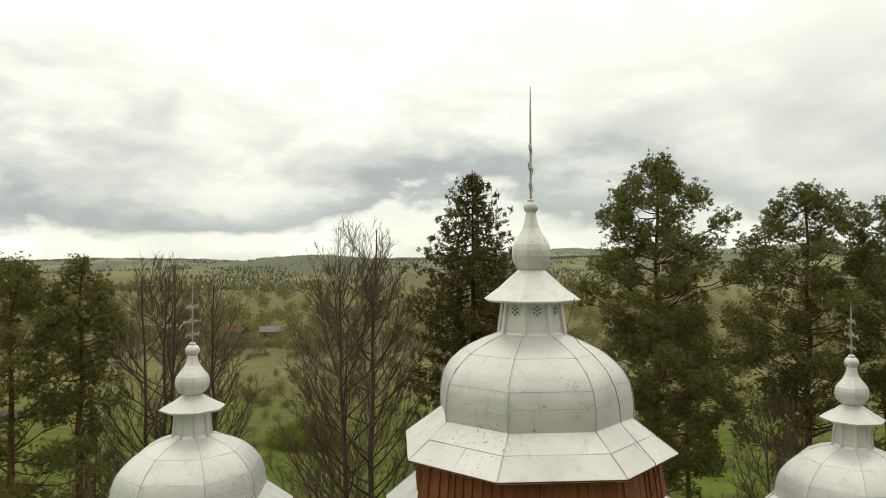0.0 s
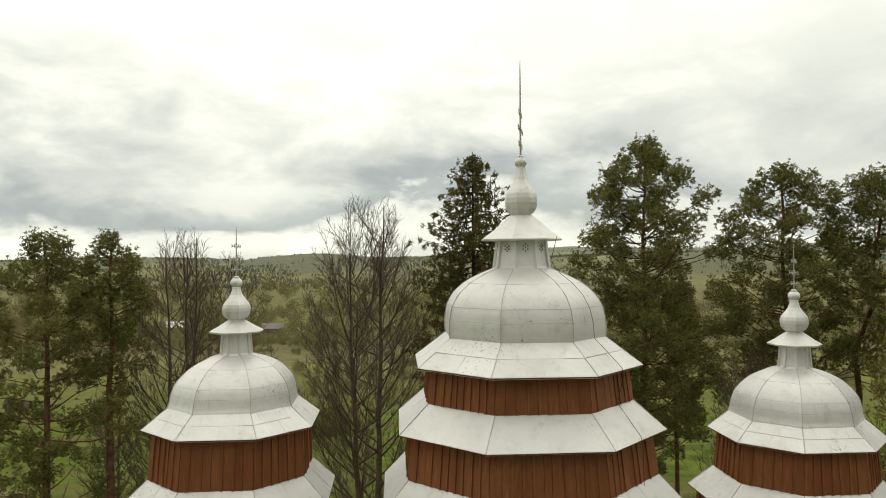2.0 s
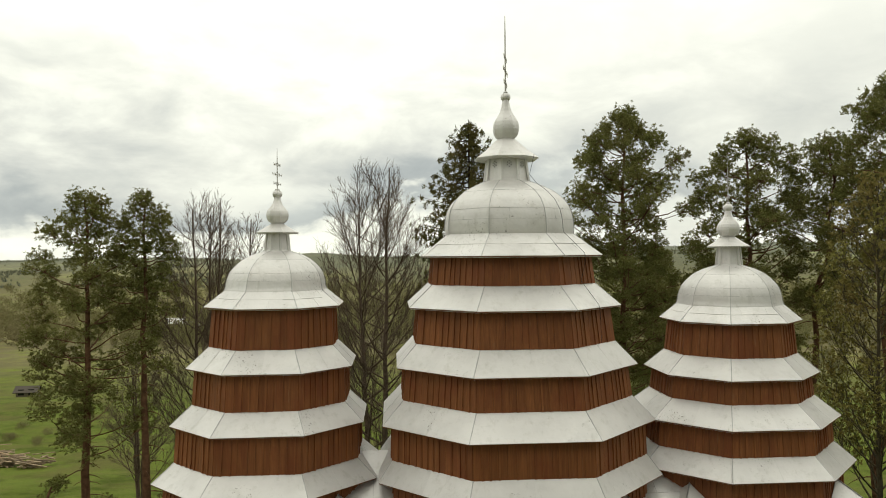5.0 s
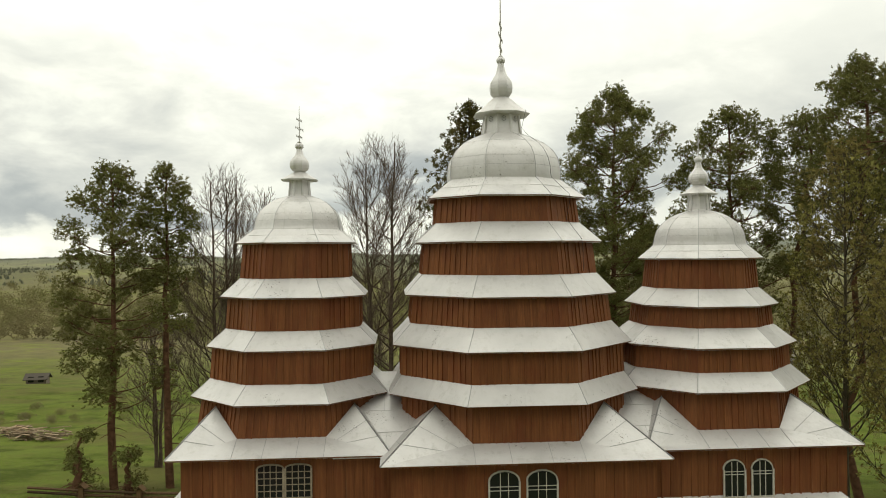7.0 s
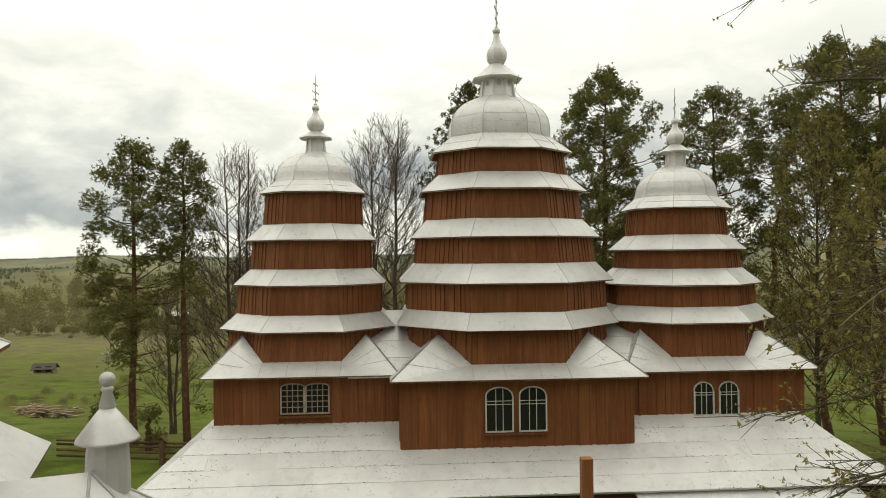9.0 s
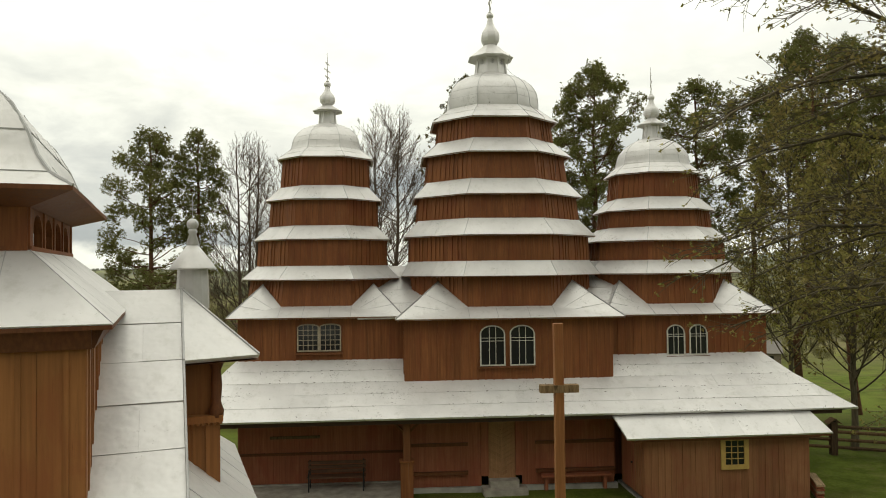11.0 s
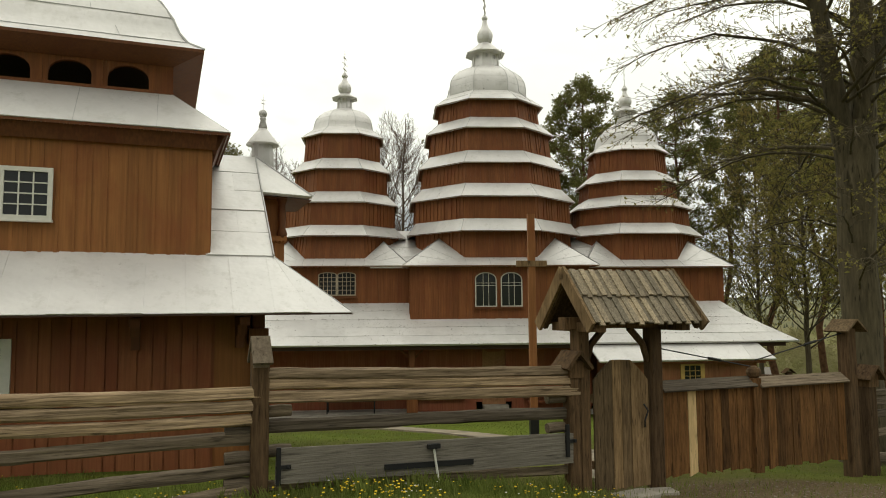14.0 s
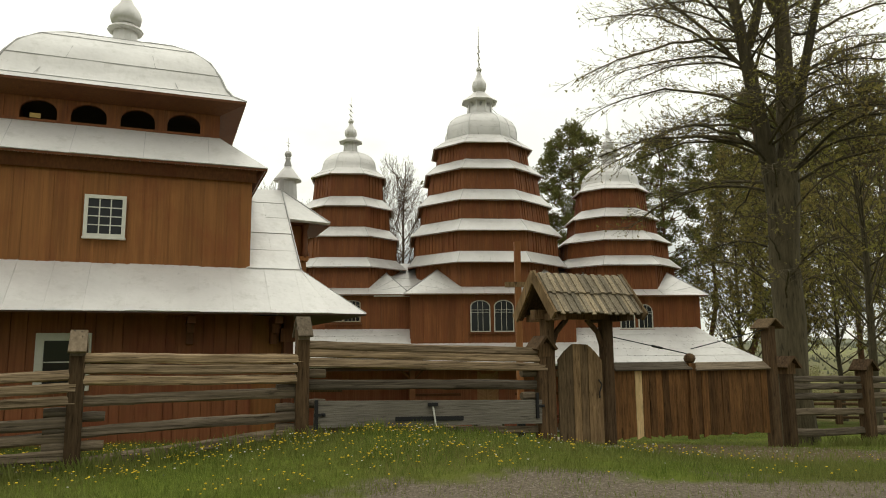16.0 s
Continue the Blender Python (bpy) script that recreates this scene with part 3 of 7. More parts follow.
def dome(cu, cv, d, eave_r, eave_z, base_r, base_z, top_z, lantern, cross_top, arms, size, holes=False):
    """Skirt, eight-sided dome, lantern, onion, ball and cross."""
    ring = [octagon(cu, cv, eave_r, eave_z, d), octagon(cu, cv, base_r * 0.975, base_z + 0.025, d)]
    roof_ring(ring[0], ring[1], 2, 2, "flared silver skirt of the dome")
    h = top_z - base_z
    swells = (1.0, 1.006, 1.0, 0.968, 0.885, 0.73, 0.53) if size > 0.9 else (1.01, 0.985, 0.965, 0.915, 0.815, 0.67, 0.485)
    prof = [(base_r * w, base_z + v * h) for w, v in zip(swells, (0, 0.10, 0.26, 0.45, 0.62, 0.785, 0.91))] + [(lantern[0] * 1.12, top_z)]
    seams = Buf()
    fine = []
    for k2 in range(len(prof) - 1):
        p0, p1, p2, p3 = (V(prof[max(0, min(len(prof) - 1, k2 + o))]) for o in (-1, 0, 1, 2))
        for t in (0.0, 0.25, 0.5, 0.75):
            q = 0.5 * ((2 * p1) + (p2 - p0) * t + (2 * p0 - 5 * p1 + 4 * p2 - p3) * t * t + (3 * p1 - p0 - 3 * p2 + p3) * t ** 3)
            fine.append((q.x, q.y))
    fine.append(prof[-1])
    shell = [octagon(cu, cv, r, z, d) for r, z in fine]
    rings = [octagon(cu, cv, r, z, d) for r, z in prof]
    for i in range(8):
        verts, faces = [], []
        for ring in shell:
            for t in (0.0, 0.33, 0.67, 1.0):
                p = lerp(ring[i], ring[(i + 1) % 8], t)
                mid = V((cu + LEANING[0] * (p.z - 5.0), cv, p.z))
                swell = rng.uniform(-0.004, 0.007) if t in (0.33, 0.67) else 0
                verts.append(p + (p - mid).normalized() * swell)
        for k2 in range(len(shell) - 1):
            faces += [(4 * k2 + j, 4 * k2 + j + 1, 4 * k2 + 5 + j, 4 * k2 + 4 + j) for j in range(3)]
        body = cpart("dome_panel", Buf().add(verts, faces), TIN, "curved silver metal dome panel", True)
    for i in range(8):
        seams.tube([V((cu, cv, r[i].z)) + (r[i] - V((cu, cv, r[i].z))) * 1.008 for r in rings], 0.010 * size, 5)
        for k2, mid in ((2, 0.36), (3, 0.7), (5, 0.5)):
            p, q = rings[k2][i], rings[k2][(i + 1) % 8]
            out = ((p + q) / 2 - V((cu, cv, p.z))).normalized() * 0.004
            seams.tube([p + out * 0.5, q + out * 0.5], 0.0045 * size, 4)
            p2, q2 = lerp(rings[k2][i], rings[k2][(i + 1) % 8], mid), lerp(rings[k2 + 1][i], rings[k2 + 1][(i + 1) % 8], mid)
            if k2 < 5:
                seams.tube([p2 + out, q2 + out], 0.0045 * size, 4)
    tagged(part("seam", seams, SEAM, body), kind="stuff")
    lr, lz0, lz1, er, apex_z = lantern
    cu += LEANING[0] * (lz0 - 5.0)
    lb = Buf()
    a8 = [radians(a) for a in (-90 - 22.5, -90 + 22.5, -22.5, 22.5, 67.5, 112.5, 157.5, 202.5)]
    at = Matrix.Translation((cu, cv, 0))
    slim = 0.92 if size > 0.9 else 0.85
    lb.turned([(lr * 1.2, lz0 - 0.06), (lr * 1.06 * slim / 0.92, lz0 + 0.06), (lr * slim, lz1)], a8, at)
    drum = cpart("lantern", lb, TIN, "eight-sided metal lantern")
    for a in a8:
        e = V((math.cos(a), math.sin(a), 0))
        part("rib", Buf().tube([V((cu, cv, lz0)) + e * lr * 1.1 * slim / 0.92, V((cu, cv, lz1)) + e * lr * (slim + 0.02)], 0.05 * size, 5), TIN, drum)
    if holes:
        # holes drawn as solid black discs, their inner shade put into the colour
        dots = Buf()
        for i in range(8):
            e0, e1 = (V((math.cos(a8[q]), math.sin(a8[q]), 0)) for q in (i, (i + 1) % 8))
            mid, out = (e0 + e1) / 2, (e0 + e1).normalized()
            run = (e1 - e0).normalized()
            c = V((cu, cv, lz0 + 0.72 * (lz1 - lz0))) + mid * lr * 0.985
            for du, dz in ((0, 0), (-0.05, 0.03), (0.05, 0.03), (-0.05, -0.04), (0.05, -0.04), (0, 0.07), (0, -0.08)):
                p = c + run * du + V((0, 0, dz)) + out * 0.012
                dots.tube([p, p + out * 0.012], 0.016, 6)
        tagged(part("vent_hole", dots, DARK, drum), kind="stuff")
    rb = Buf()
    rb.turned([(er * 0.97, lz1 - 0.035), (er, lz1), (er * 0.70, lz1 + 0.36 * (apex_z - lz1)), (er * 0.30, apex_z - 0.02), (er * 0.25, apex_z)], a8, at)
    cpart("lantern_roof", rb, TIN, "small flared lantern roof")
    on = Buf()
    s = size
    wide = 1.0 if s > 0.9 else 0.84
    shape = ((0.20, -0.02), (0.29, 0.05), (0.345, 0.14), (0.368, 0.26), (0.366, 0.36), (0.342, 0.47), (0.285, 0.57), (0.215, 0.67), (0.160, 0.77), (0.125, 0.89), (0.103, 1.0), (0.095, 1.06))
    for i in range(8):
        e0, e1 = (V((math.cos(a8[q]), math.sin(a8[q]), 0)) for q in (i, (i + 1) % 8))
        for (r0, h0), (r1, h1) in zip(shape, shape[1:]):
            c0, c1 = V((cu, cv, apex_z + h0 * s)), V((cu, cv, apex_z + h1 * s))
            on.quad(c0 + e0 * r0 * wide, c0 + e1 * r0 * wide, c1 + e1 * r1 * wide, c1 + e0 * r1 * wide)
    cpart("onion", on, TIN, "small eight-sided onion finial")
    zb = apex_z + 1.16 * s
    br = 0.14 if s > 0.9 else 0.135
    ball = Buf().ball((cu, cv, zb), br, 14, 8, 0.88)
    ball.turned([(br * 0.62, zb - br * 1.05), (br * 0.70, zb - br * 0.72)], [math.tau * i / 12 for i in range(12)], at)
    ball.turned([(0.07, zb + br * 0.8), (0.05, zb + br * 1.1)], [math.tau * i / 12 for i in range(12)], at)
    cpart("finial_ball", ball, TIN, "", True)
    cpart("cross", ornate_cross((cu, cv, zb + 0.1 * s), cross_top - zb, arms, radians(74), s), CROSS_METAL, "openwork iron cross")


def tower(cu, cv, d, eaves, tops, wall_top, wall_low, base):
    """Tiers from the top: eaves are (radius, z), tops the z at which each skirt roof meets the wall above."""
    n = len(eaves)
    for i in range(n):
        r, z = eaves[i]
        ring = octagon(cu, cv, r, z, d)
        under = octagon(cu, cv, wall_top[i], z + 0.05, d)
        soffit_ring(ring, under)
        if i:
            roof_ring(ring, octagon(cu, cv, wall_low[i - 1], tops[i], d), 2, 1, "silver sheet-metal skirt roof")
        low = octagon(cu, cv, wall_low[i], tops[i + 1], d) if i < n - 1 else octagon(cu, cv, *base, d)
        wall_ring(low, under, 0.2, n == 5)


def corner_roof(cu, cv, u0, u1, v0, v1, z, d, base_r, base_z, apex_z):
    """The square hall's roof: low strips on the sides and a raised broach on each corner."""
    o = octagon(cu, cv, base_r, base_z, d)
    seams = Buf()
    corners = [V((u0, v0, z)), V((u1, v0, z)), V((u1, v1, z)), V((u0, v1, z))]
    feet = [(o[0], o[1]), (o[2], o[3]), (o[4], o[5]), (o[6], o[7])]
    apex = [(o[7] + o[0]) / 2, (o[1] + o[2]) / 2, (o[3] + o[4]) / 2, (o[5] + o[6]) / 2]
    apex = [V((p.x, p.y, apex_z)) for p in apex]
    for i in range(4):
        a, b = corners[i], corners[(i + 1) % 4]
        f0, f1 = feet[i]
        flat = V((1, 0, 0)) if i in (0, 2) else V((0, 1, 0))
        e0 = a + flat * (f0 - a).dot(flat)
        e1 = a + flat * (f1 - a).dot(flat)
        for poly in ([e0, e1, f1, f0], [a, e0, f0], [a, f0, apex[i]], [e1, b, f1], [b, apex[(i + 1) % 4], f1]):
            last = cpart("hall_roof", Buf().slab(poly, 0.012, 0.04), TIN, "silver hall roof with raised corner broaches")
        n1 = (e1 - e0).cross(f0 - e0).normalized() * 0.02
        for t in (0.0, 0.33, 0.7, 1.0):
            seams.tube([lerp(e0, e1, t) + n1, lerp(f0, f1, t) + n1], 0.008, 4)
        for c, f, ap in ((a, f0, apex[i]), (b, f1, apex[(i + 1) % 4])):
            seams.tube([c + V((0, 0, 0.02)), ap + V((0, 0, 0.02))], 0.02, 5)
            nn = (f - c).cross(ap - c).normalized()
            nn = nn if nn.z > 0 else -nn
            for t in (0.35, 0.66):
                seams.tube([lerp(c, ap, t) + nn * 0.018, lerp(f, lerp(c, f, 0.5), 1 - t) + nn * 0.018], 0.007, 4)
    tagged(part("seam", seams, SEAM, last), kind="stuff")
    sof = Buf()
    for i in range(4):
        a, b = corners[i], corners[(i + 1) % 4]
        m = V(((u0 + u1) / 2, (v0 + v1) / 2, z))
        k2 = 0.86
        drop = V((0, 0, -0.03))
        sof.quad(a + drop, lerp(m, a, k2) + drop, lerp(m, b, k2) + drop, b + drop)
        sof.quad(a, a + drop, b + drop, b)
    cpart("soffit", sof, WOOD_TRIM)


# middle tower
LEANING[0] = -0.012
MU = 0.12
tower(MU, 0, 23.6, [(2.55, 11.29), (3.0, 9.98), (3.38, 8.47), (3.80, 7.05), (3.94, 5.66)], [0, 10.55, 9.05, 7.64, 6.17],
      [2.24, 2.70, 3.12, 3.53, 3.52], [2.34, 2.82, 3.22, 3.56, 0], (3.56, 4.62))
dome(MU, 0, 23.6, 2.55, 11.29, 1.80, 11.86, 13.32, (0.56, 13.30, 13.95, 0.91, 14.49), 17.8, [(0.28, 0.30), (0.62, 0.42), (0.98, 0.25)], 1.0, True)
corner_roof(MU, 0, -3.74, 3.85, -4.0, 4.0, 4.28, 23.6, 3.58, 4.62, 5.45)
# tower over the nave's west room
LEANING[0] = 0.028
LU, LV = -6.43, 0.36
tower(LU, LV, 24.3, [(1.92, 10.01), (2.33, 8.44), (2.70, 7.0), (3.11, 5.59)], [0, 8.97, 7.50, 6.06], [1.69, 2.10, 2.52, 2.76], [1.76, 2.15, 2.56, 0], (2.90, 4.66))
dome(LU, LV, 24.3, 1.92, 10.01, 1.40, 10.42, 11.47, (0.33, 11.45, 11.98, 0.59, 12.24), 14.2, [(0.22, 0.2), (0.47, 0.28), (0.74, 0.18)], 0.68)
corner_roof(LU, LV, -9.33, -3.45, -3.1, 3.7, 4.33, 24.3, 2.92, 4.66, 5.40)
# tower over the altar
LEANING[0] = 0.012
RU, RV = 6.42, 0.42
tower(RU, RV, 23.8, [(1.90, 9.44), (2.34, 8.02), (2.85, 6.86), (3.22, 5.67)], [0, 8.52, 7.38, 6.15], [1.66, 2.10, 2.60, 2.86], [1.76, 2.18, 2.66, 0], (2.95, 4.58))
dome(RU, RV, 23.8, 1.90, 9.44, 1.42, 9.86, 10.96, (0.34, 10.94, 11.51, 0.59, 11.80), 13.75, [(0.22, 0.24), (0.47, 0.36), (0.74, 0.2)], 0.70)
corner_roof(RU, RV, 3.45, 9.62, -3.1, 3.7, 4.26, 23.8, 2.97, 4.58, 5.40)
LEANING[0] = 0.0
# saddle roofs that join the towers
for u0, u1 in ((-5.0, -2.3), (2.3, 5.0)):
    for s in (-1, 1):
        q = [V((u0, 0.1 + s * 3.1, 4.28)), V((u1, 0.1 + s * 3.1, 4.28)), V((u1, 0.1, 6.03)), V((u0, 0.1, 6.03))]
        if s > 0:
            q = [q[1], q[0], q[3], q[2]]
        sheeted(church, q, 2, 4, "saddle_roof", label="silver saddle roof between the towers").matrix_basis = LOCAL


def hall(u0, u1, v0, v1, z0, z1, own):
    c = [V((u0, v0, z0)), V((u1, v0, z0)), V((u1, v1, z0)), V((u0, v1, z0))]
    up = V((0, 0, z1 - z0))
    for i in range(4):
        a, b = c[i], c[(i + 1) % 4]
        boarded(church, [a, b, b + up, a + up], WOOD, 0.27, own and i in own, "brown vertical board wall").matrix_basis = LOCAL


hall(-3.44, 3.5, -3.65, 3.65, 1.7, 4.27, (0,))
hall(-9.0, -3.4, -2.75, 3.4, 2.0, 4.32, (0,))
hall(3.46, 9.3, -2.75, 3.4, 2.0, 4.25, (0,))


def window(parent, at, u0, u1, z0, z1, v, paint, arch=0.0, cols=3, rows=4, frame_w=0.07, name="window", label=""):
    """A framed window with glazing bars on a wall that faces -v."""
    holder = part(name, Buf().slab([(u0, v - 0.012, z0), (u1, v - 0.012, z0), (u1, v - 0.012, z1), (u0, v - 0.012, z1)] if not arch else
                                   [(u0, v - 0.012, z0), (u1, v - 0.012, z0), (u1, v - 0.012, z1 - arch)] +
                                   [((u0 + u1) / 2 + (u1 - u0) / 2 * math.cos(math.pi * k2 / 8), v - 0.012, z1 - arch + arch * math.sin(math.pi * k2 / 8)) for k2 in range(1, 8)] +
                                   [(u0, v - 0.012, z1 - arch)], 0.02), GLASS, parent, label, False, at)
    f = Buf()
    y0, y1 = v - 0.075, v - 0.02
    f.box((u0 - frame_w, y0, z0 - frame_w), (u1 + frame_w, y1, z0))
    f.box((u0 - frame_w, y0, z0), (u0, y1, z1 - arch))
    f.box((u1, y0, z0), (u1 + frame_w, y1, z1 - arch))
    if arch:
        mu, hw = (u0 + u1) / 2, (u1 - u0) / 2
        n = 10
        for k2 in range(n):
            a0, a1 = math.pi * k2 / n, math.pi * (k2 + 1) / n
            pts = [(mu + (hw + e) * math.cos(a), z1 - arch + (arch + e) * math.sin(a)) for a, e in ((a0, 0), (a0, frame_w), (a1, frame_w), (a1, 0))]
            f.slab([(p, y1, q) for p, q in reversed(pts)], 0.05)
    else:
        f.box((u0 - frame_w, y0, z1), (u1 + frame_w, y1, z1 + frame_w))
    part("window_frame", f, paint, holder)
    bars = Buf()
    for c in range(1, cols):
        u = u0 + (u1 - u0) * c / cols
        top = z1 - arch + arch * math.sqrt(max(0, 1 - ((u - (u0 + u1) / 2) / ((u1 - u0) / 2)) ** 2)) if arch else z1
        bars.box((u - 0.010, v - 0.06, z0), (u + 0.010, v - 0.035, top))
    for r in range(1, rows):
        z = z0 + (z1 - z0) * (r / rows if not isinstance(rows, tuple) else 0)
        bars.box((u0, v - 0.055, z - 0.009), (u1, v - 0.034, z + 0.009))
    part("glazing_bar", bars, paint, holder)
    return holder


def arched_pair(u0, u1, z0, z1, v, label):
    w = (u1 - u0 - 0.24) / 2
    for a in (u0, u1 - w):
        h = window(church, LOCAL, a, a + w, z0, z1, v, SASH, 0.24, 1, 1, 0.042, "window", label)
        bars = Buf()
        for t in (0.36, 0.64):
            bars.box((a + w * t - 0.009, v - 0.06, z0), (a + w * t + 0.009, v - 0.035, z1 - 0.03))
        for t in (0.62, 0.70):
            z = z0 + (z1 - z0) * t
            bars.box((a, v - 0.058, z - 0.008), (a + w, v - 0.036, z + 0.008))
        part("glazing_bar", bars, SASH, h)
    sill = Buf().box((u0 - 0.09, v - 0.13, z0 - 0.11), (u1 + 0.09, v - 0.02, z0 - 0.06))
    cpart("sill", sill, WOOD_TRIM)


arched_pair(-0.92, 0.83, 2.74, 3.99, -3.68, "arched white window with narrow glazing bars")
arched_pair(5.74, 7.11, 2.86, 3.84, -2.78, "arched white window with narrow glazing bars")
for a in (-6.99, -6.25):
    window(church, LOCAL, a, a + 0.64, 3.22, 4.06, -2.78, TAUPE, 0.07, 4, 5, 0.045, "window", "greyed window behind a wooden grille")
cpart("sill", Buf().box((-7.08, -2.9, 3.07), (-5.52, -2.8, 3.14)), WOOD_TRIM)

# wide low roof round the foot
strips = [(-2.75, 2.88, 0.0), (-3.65, 2.24, 0.65), (-5.3, 1.36, 1.85)]
for (va, za, oa), (vb, zb, ob2), rows in ((strips[0], strips[1], 2), (strips[1], strips[2], 3)):
    q = [V((-9.05 - ob2, vb, zb)), V((9.1 + ob2, vb, zb)), V((9.1 + oa, va, za)), V((-9.05 - oa, va, za))]
    sheeted(church, q, 11, rows, "low_roof", True, label="wide silver sheet roof over the porch").matrix_basis = LOCAL
    for s, uw in ((-1, -9.05), (1, 9.1)):
        q = [V((uw + s * ob2, vb, zb)), V((uw + s * oa, va, za)), V((uw + s * oa, 3.4 - (va + 2.75), za)), V((uw + s * ob2, 3.4 - (vb + 2.75), zb))]
        q = [q[3], q[0], q[1], q[2]] if s < 0 else [q[0], q[3], q[2], q[1]]
        sheeted(church, q, 6, rows, "low_roof", label="silver sheet roof over the side").matrix_basis = LOCAL
    q = [V((9.1 + ob2, 3.4 - (vb + 2.75), zb)), V((-9.05 - ob2, 3.4 - (vb + 2.75), zb)), V((-9.05 - oa, 3.4 - (va + 2.75), za)), V((9.1 + oa, 3.4 - (va + 2.75), za))]
    sheeted(church, q, 10, rows, "low_roof", label="silver sheet roof over the back").matrix_basis = LOCAL
LITTER = plain("dry needles and twigs", (0.07, 0.05, 0.033), 0.95)


def litter(q, rows, per_metre, seed, at):
    """Fallen needles and twig bits, mostly caught along the sheet joints."""
    r = random.Random(seed)
    b = Buf()
    length = (V(q[1]) - V(q[0])).length
    up = (V(q[1]) - V(q[0])).cross(V(q[3]) - V(q[0])).normalized()
    run = (V(q[1]) - V(q[0])).normalized()
    slope = up.cross(run)
    for _ in range(int(length * per_metre)):
        s = r.random()
        if noise.noise((s * length * 0.5, seed, 0.3)) + r.uniform(-0.35, 0.35) < 0:
            continue
        joint = r.random() < 0.7
        t = (r.randrange(rows) + (r.uniform(0.0, 0.05) if joint else r.random())) / rows
        p = V(inner(q, s, t)) + up * 0.02
        a = r.gauss(0, 0.35) if joint else r.uniform(0, 3.1)
        d = run * math.cos(a) + slope * math.sin(a)
        w = up.cross(d) * r.uniform(0.004, 0.011)
        d = d * r.uniform(0.011, 0.045)
        b.add((p - d - w, p + d - w, p + d + w * 0.4, p - d + w, p + up * 0.008), ((0, 1, 4), (1, 2, 4), (2, 3, 4), (3, 0, 4)))
    ob = part("needle_litter", b, LITTER, at=at)
    tagged(ob, "dark fallen needles and twigs on the silver roof", "litter", kind="stuff")


litter([(-10.9, -5.3, 1.36), (10.95, -5.3, 1.36), (9.75, -3.65, 2.24), (-9.7, -3.65, 2.24)], 3, 22, 7, CHURCH)
litter([(-9.7, -3.65, 2.24), (9.75, -3.65, 2.24), (9.1, -2.75, 2.88), (-9.05, -2.75, 2.88)], 2, 16, 8, CHURCH)
# underside boarding and eaves beam, the roof's shade put into their colour
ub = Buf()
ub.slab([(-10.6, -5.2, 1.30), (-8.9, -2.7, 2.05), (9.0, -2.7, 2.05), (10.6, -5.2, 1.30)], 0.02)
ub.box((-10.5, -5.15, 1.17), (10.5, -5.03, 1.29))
cpart("porch_ceiling", ub, WOOD_SHADOW, "boarded porch ceiling with shade in its colour")

# lower storey
for u0, u1, v in ((-9.0, -3.44, -2.75), (-3.44, -0.95, -3.62), (0.4, 3.5, -3.62), (-0.95, 0.4, -3.62), (3.5, 9.3, -2.75)):
    zz = 0.98 if (u0, u1) == (-0.95, 0.4) else -1.24
    q = [V((u0, v, zz)), V((u1, v, zz)), V((u1, v, 2.0)), V((u0, v, 2.0))]
    boarded(church, q, WOOD_LOW, 0.22, u1 < 4 and zz < 0, "red-brown board wall under the porch").matrix_basis = LOCAL
side = Buf()
for u in (-3.44, 3.5):
    side.box((u - 0.03, -3.62, -1.05), (u + 0.03, -2.7, 2.0))
for u in (-9.0, 9.27):
    side.box((u - 0.02, -2.75, -1.3), (u + 0.05, 3.4, 2.0))
side.box((-9.0, 3.35, -1.6), (9.3, 3.42, 2.0))
cpart("wall", side, WOOD_LOW)
rail = Buf()
cpart("wall_rail", rail.box((-9.0, -2.83, -0.28), (-3.4, -2.76, -0.20)), WOOD_TRIM)
for a, b in ((-3.4, -1.4), (0.85, 3.5)):
    cpart("wall_rail", Buf().box((a, -3.72, 0.1), (b, -3.63, 0.2)), WOOD_TRIM)
    cpart("wall_rail", Buf().box((a, -3.78, -0.82), (b, -3.63, -0.72)), WOOD_TRIM)
plinth = Buf()
plinth.box((-9.1, -2.86, -1.6), (-3.4, -2.6, -1.24))
plinth.box((-3.5, -3.72, -1.6), (3.6, -3.5, -1.25))
cpart("plinth", plinth, STONE, "pale stone footing")
floor_b = Buf().box((-10.3, -4.75, -1.75), (-3.3, -2.8, -1.27), None)
cpart("porch_floor", floor_b, CONCRETE, "worn concrete porch floor")
ib = Buf().box((-7.95, -2.84, 0.27), (-6.3, -2.79, 0.36))
cpart("notice_strip", ib, GREY_UPRIGHT, "narrow pale strip of unreadable writing")
# porch posts with boarded feet
for u in (-3.42, -9.9):
    pb = Buf().box((u - 0.12, -4.85, -1.3), (u + 0.12, -4.62, 1.22), None, 0.02)
    post = cpart("porch_post", pb, WOOD_TRIM, "square brown porch post")
    fb = Buf().box((u - 0.20, -4.90, -1.32), (u + 0.20, -4.57, -0.05), None, 0.02)
    fb.box((u - 0.23, -4.93, -0.08), (u + 0.23, -4.54, -0.03))
    part("post_foot", fb, WOOD, post)
    br = Buf()
    for s in (-1, 1):
        br.tube([(u, -4.73, 0.75), (u + s * 0.45, -4.8, 1.2)], 0.05, 4)
    part("brace", br, WOOD_TRIM, post)
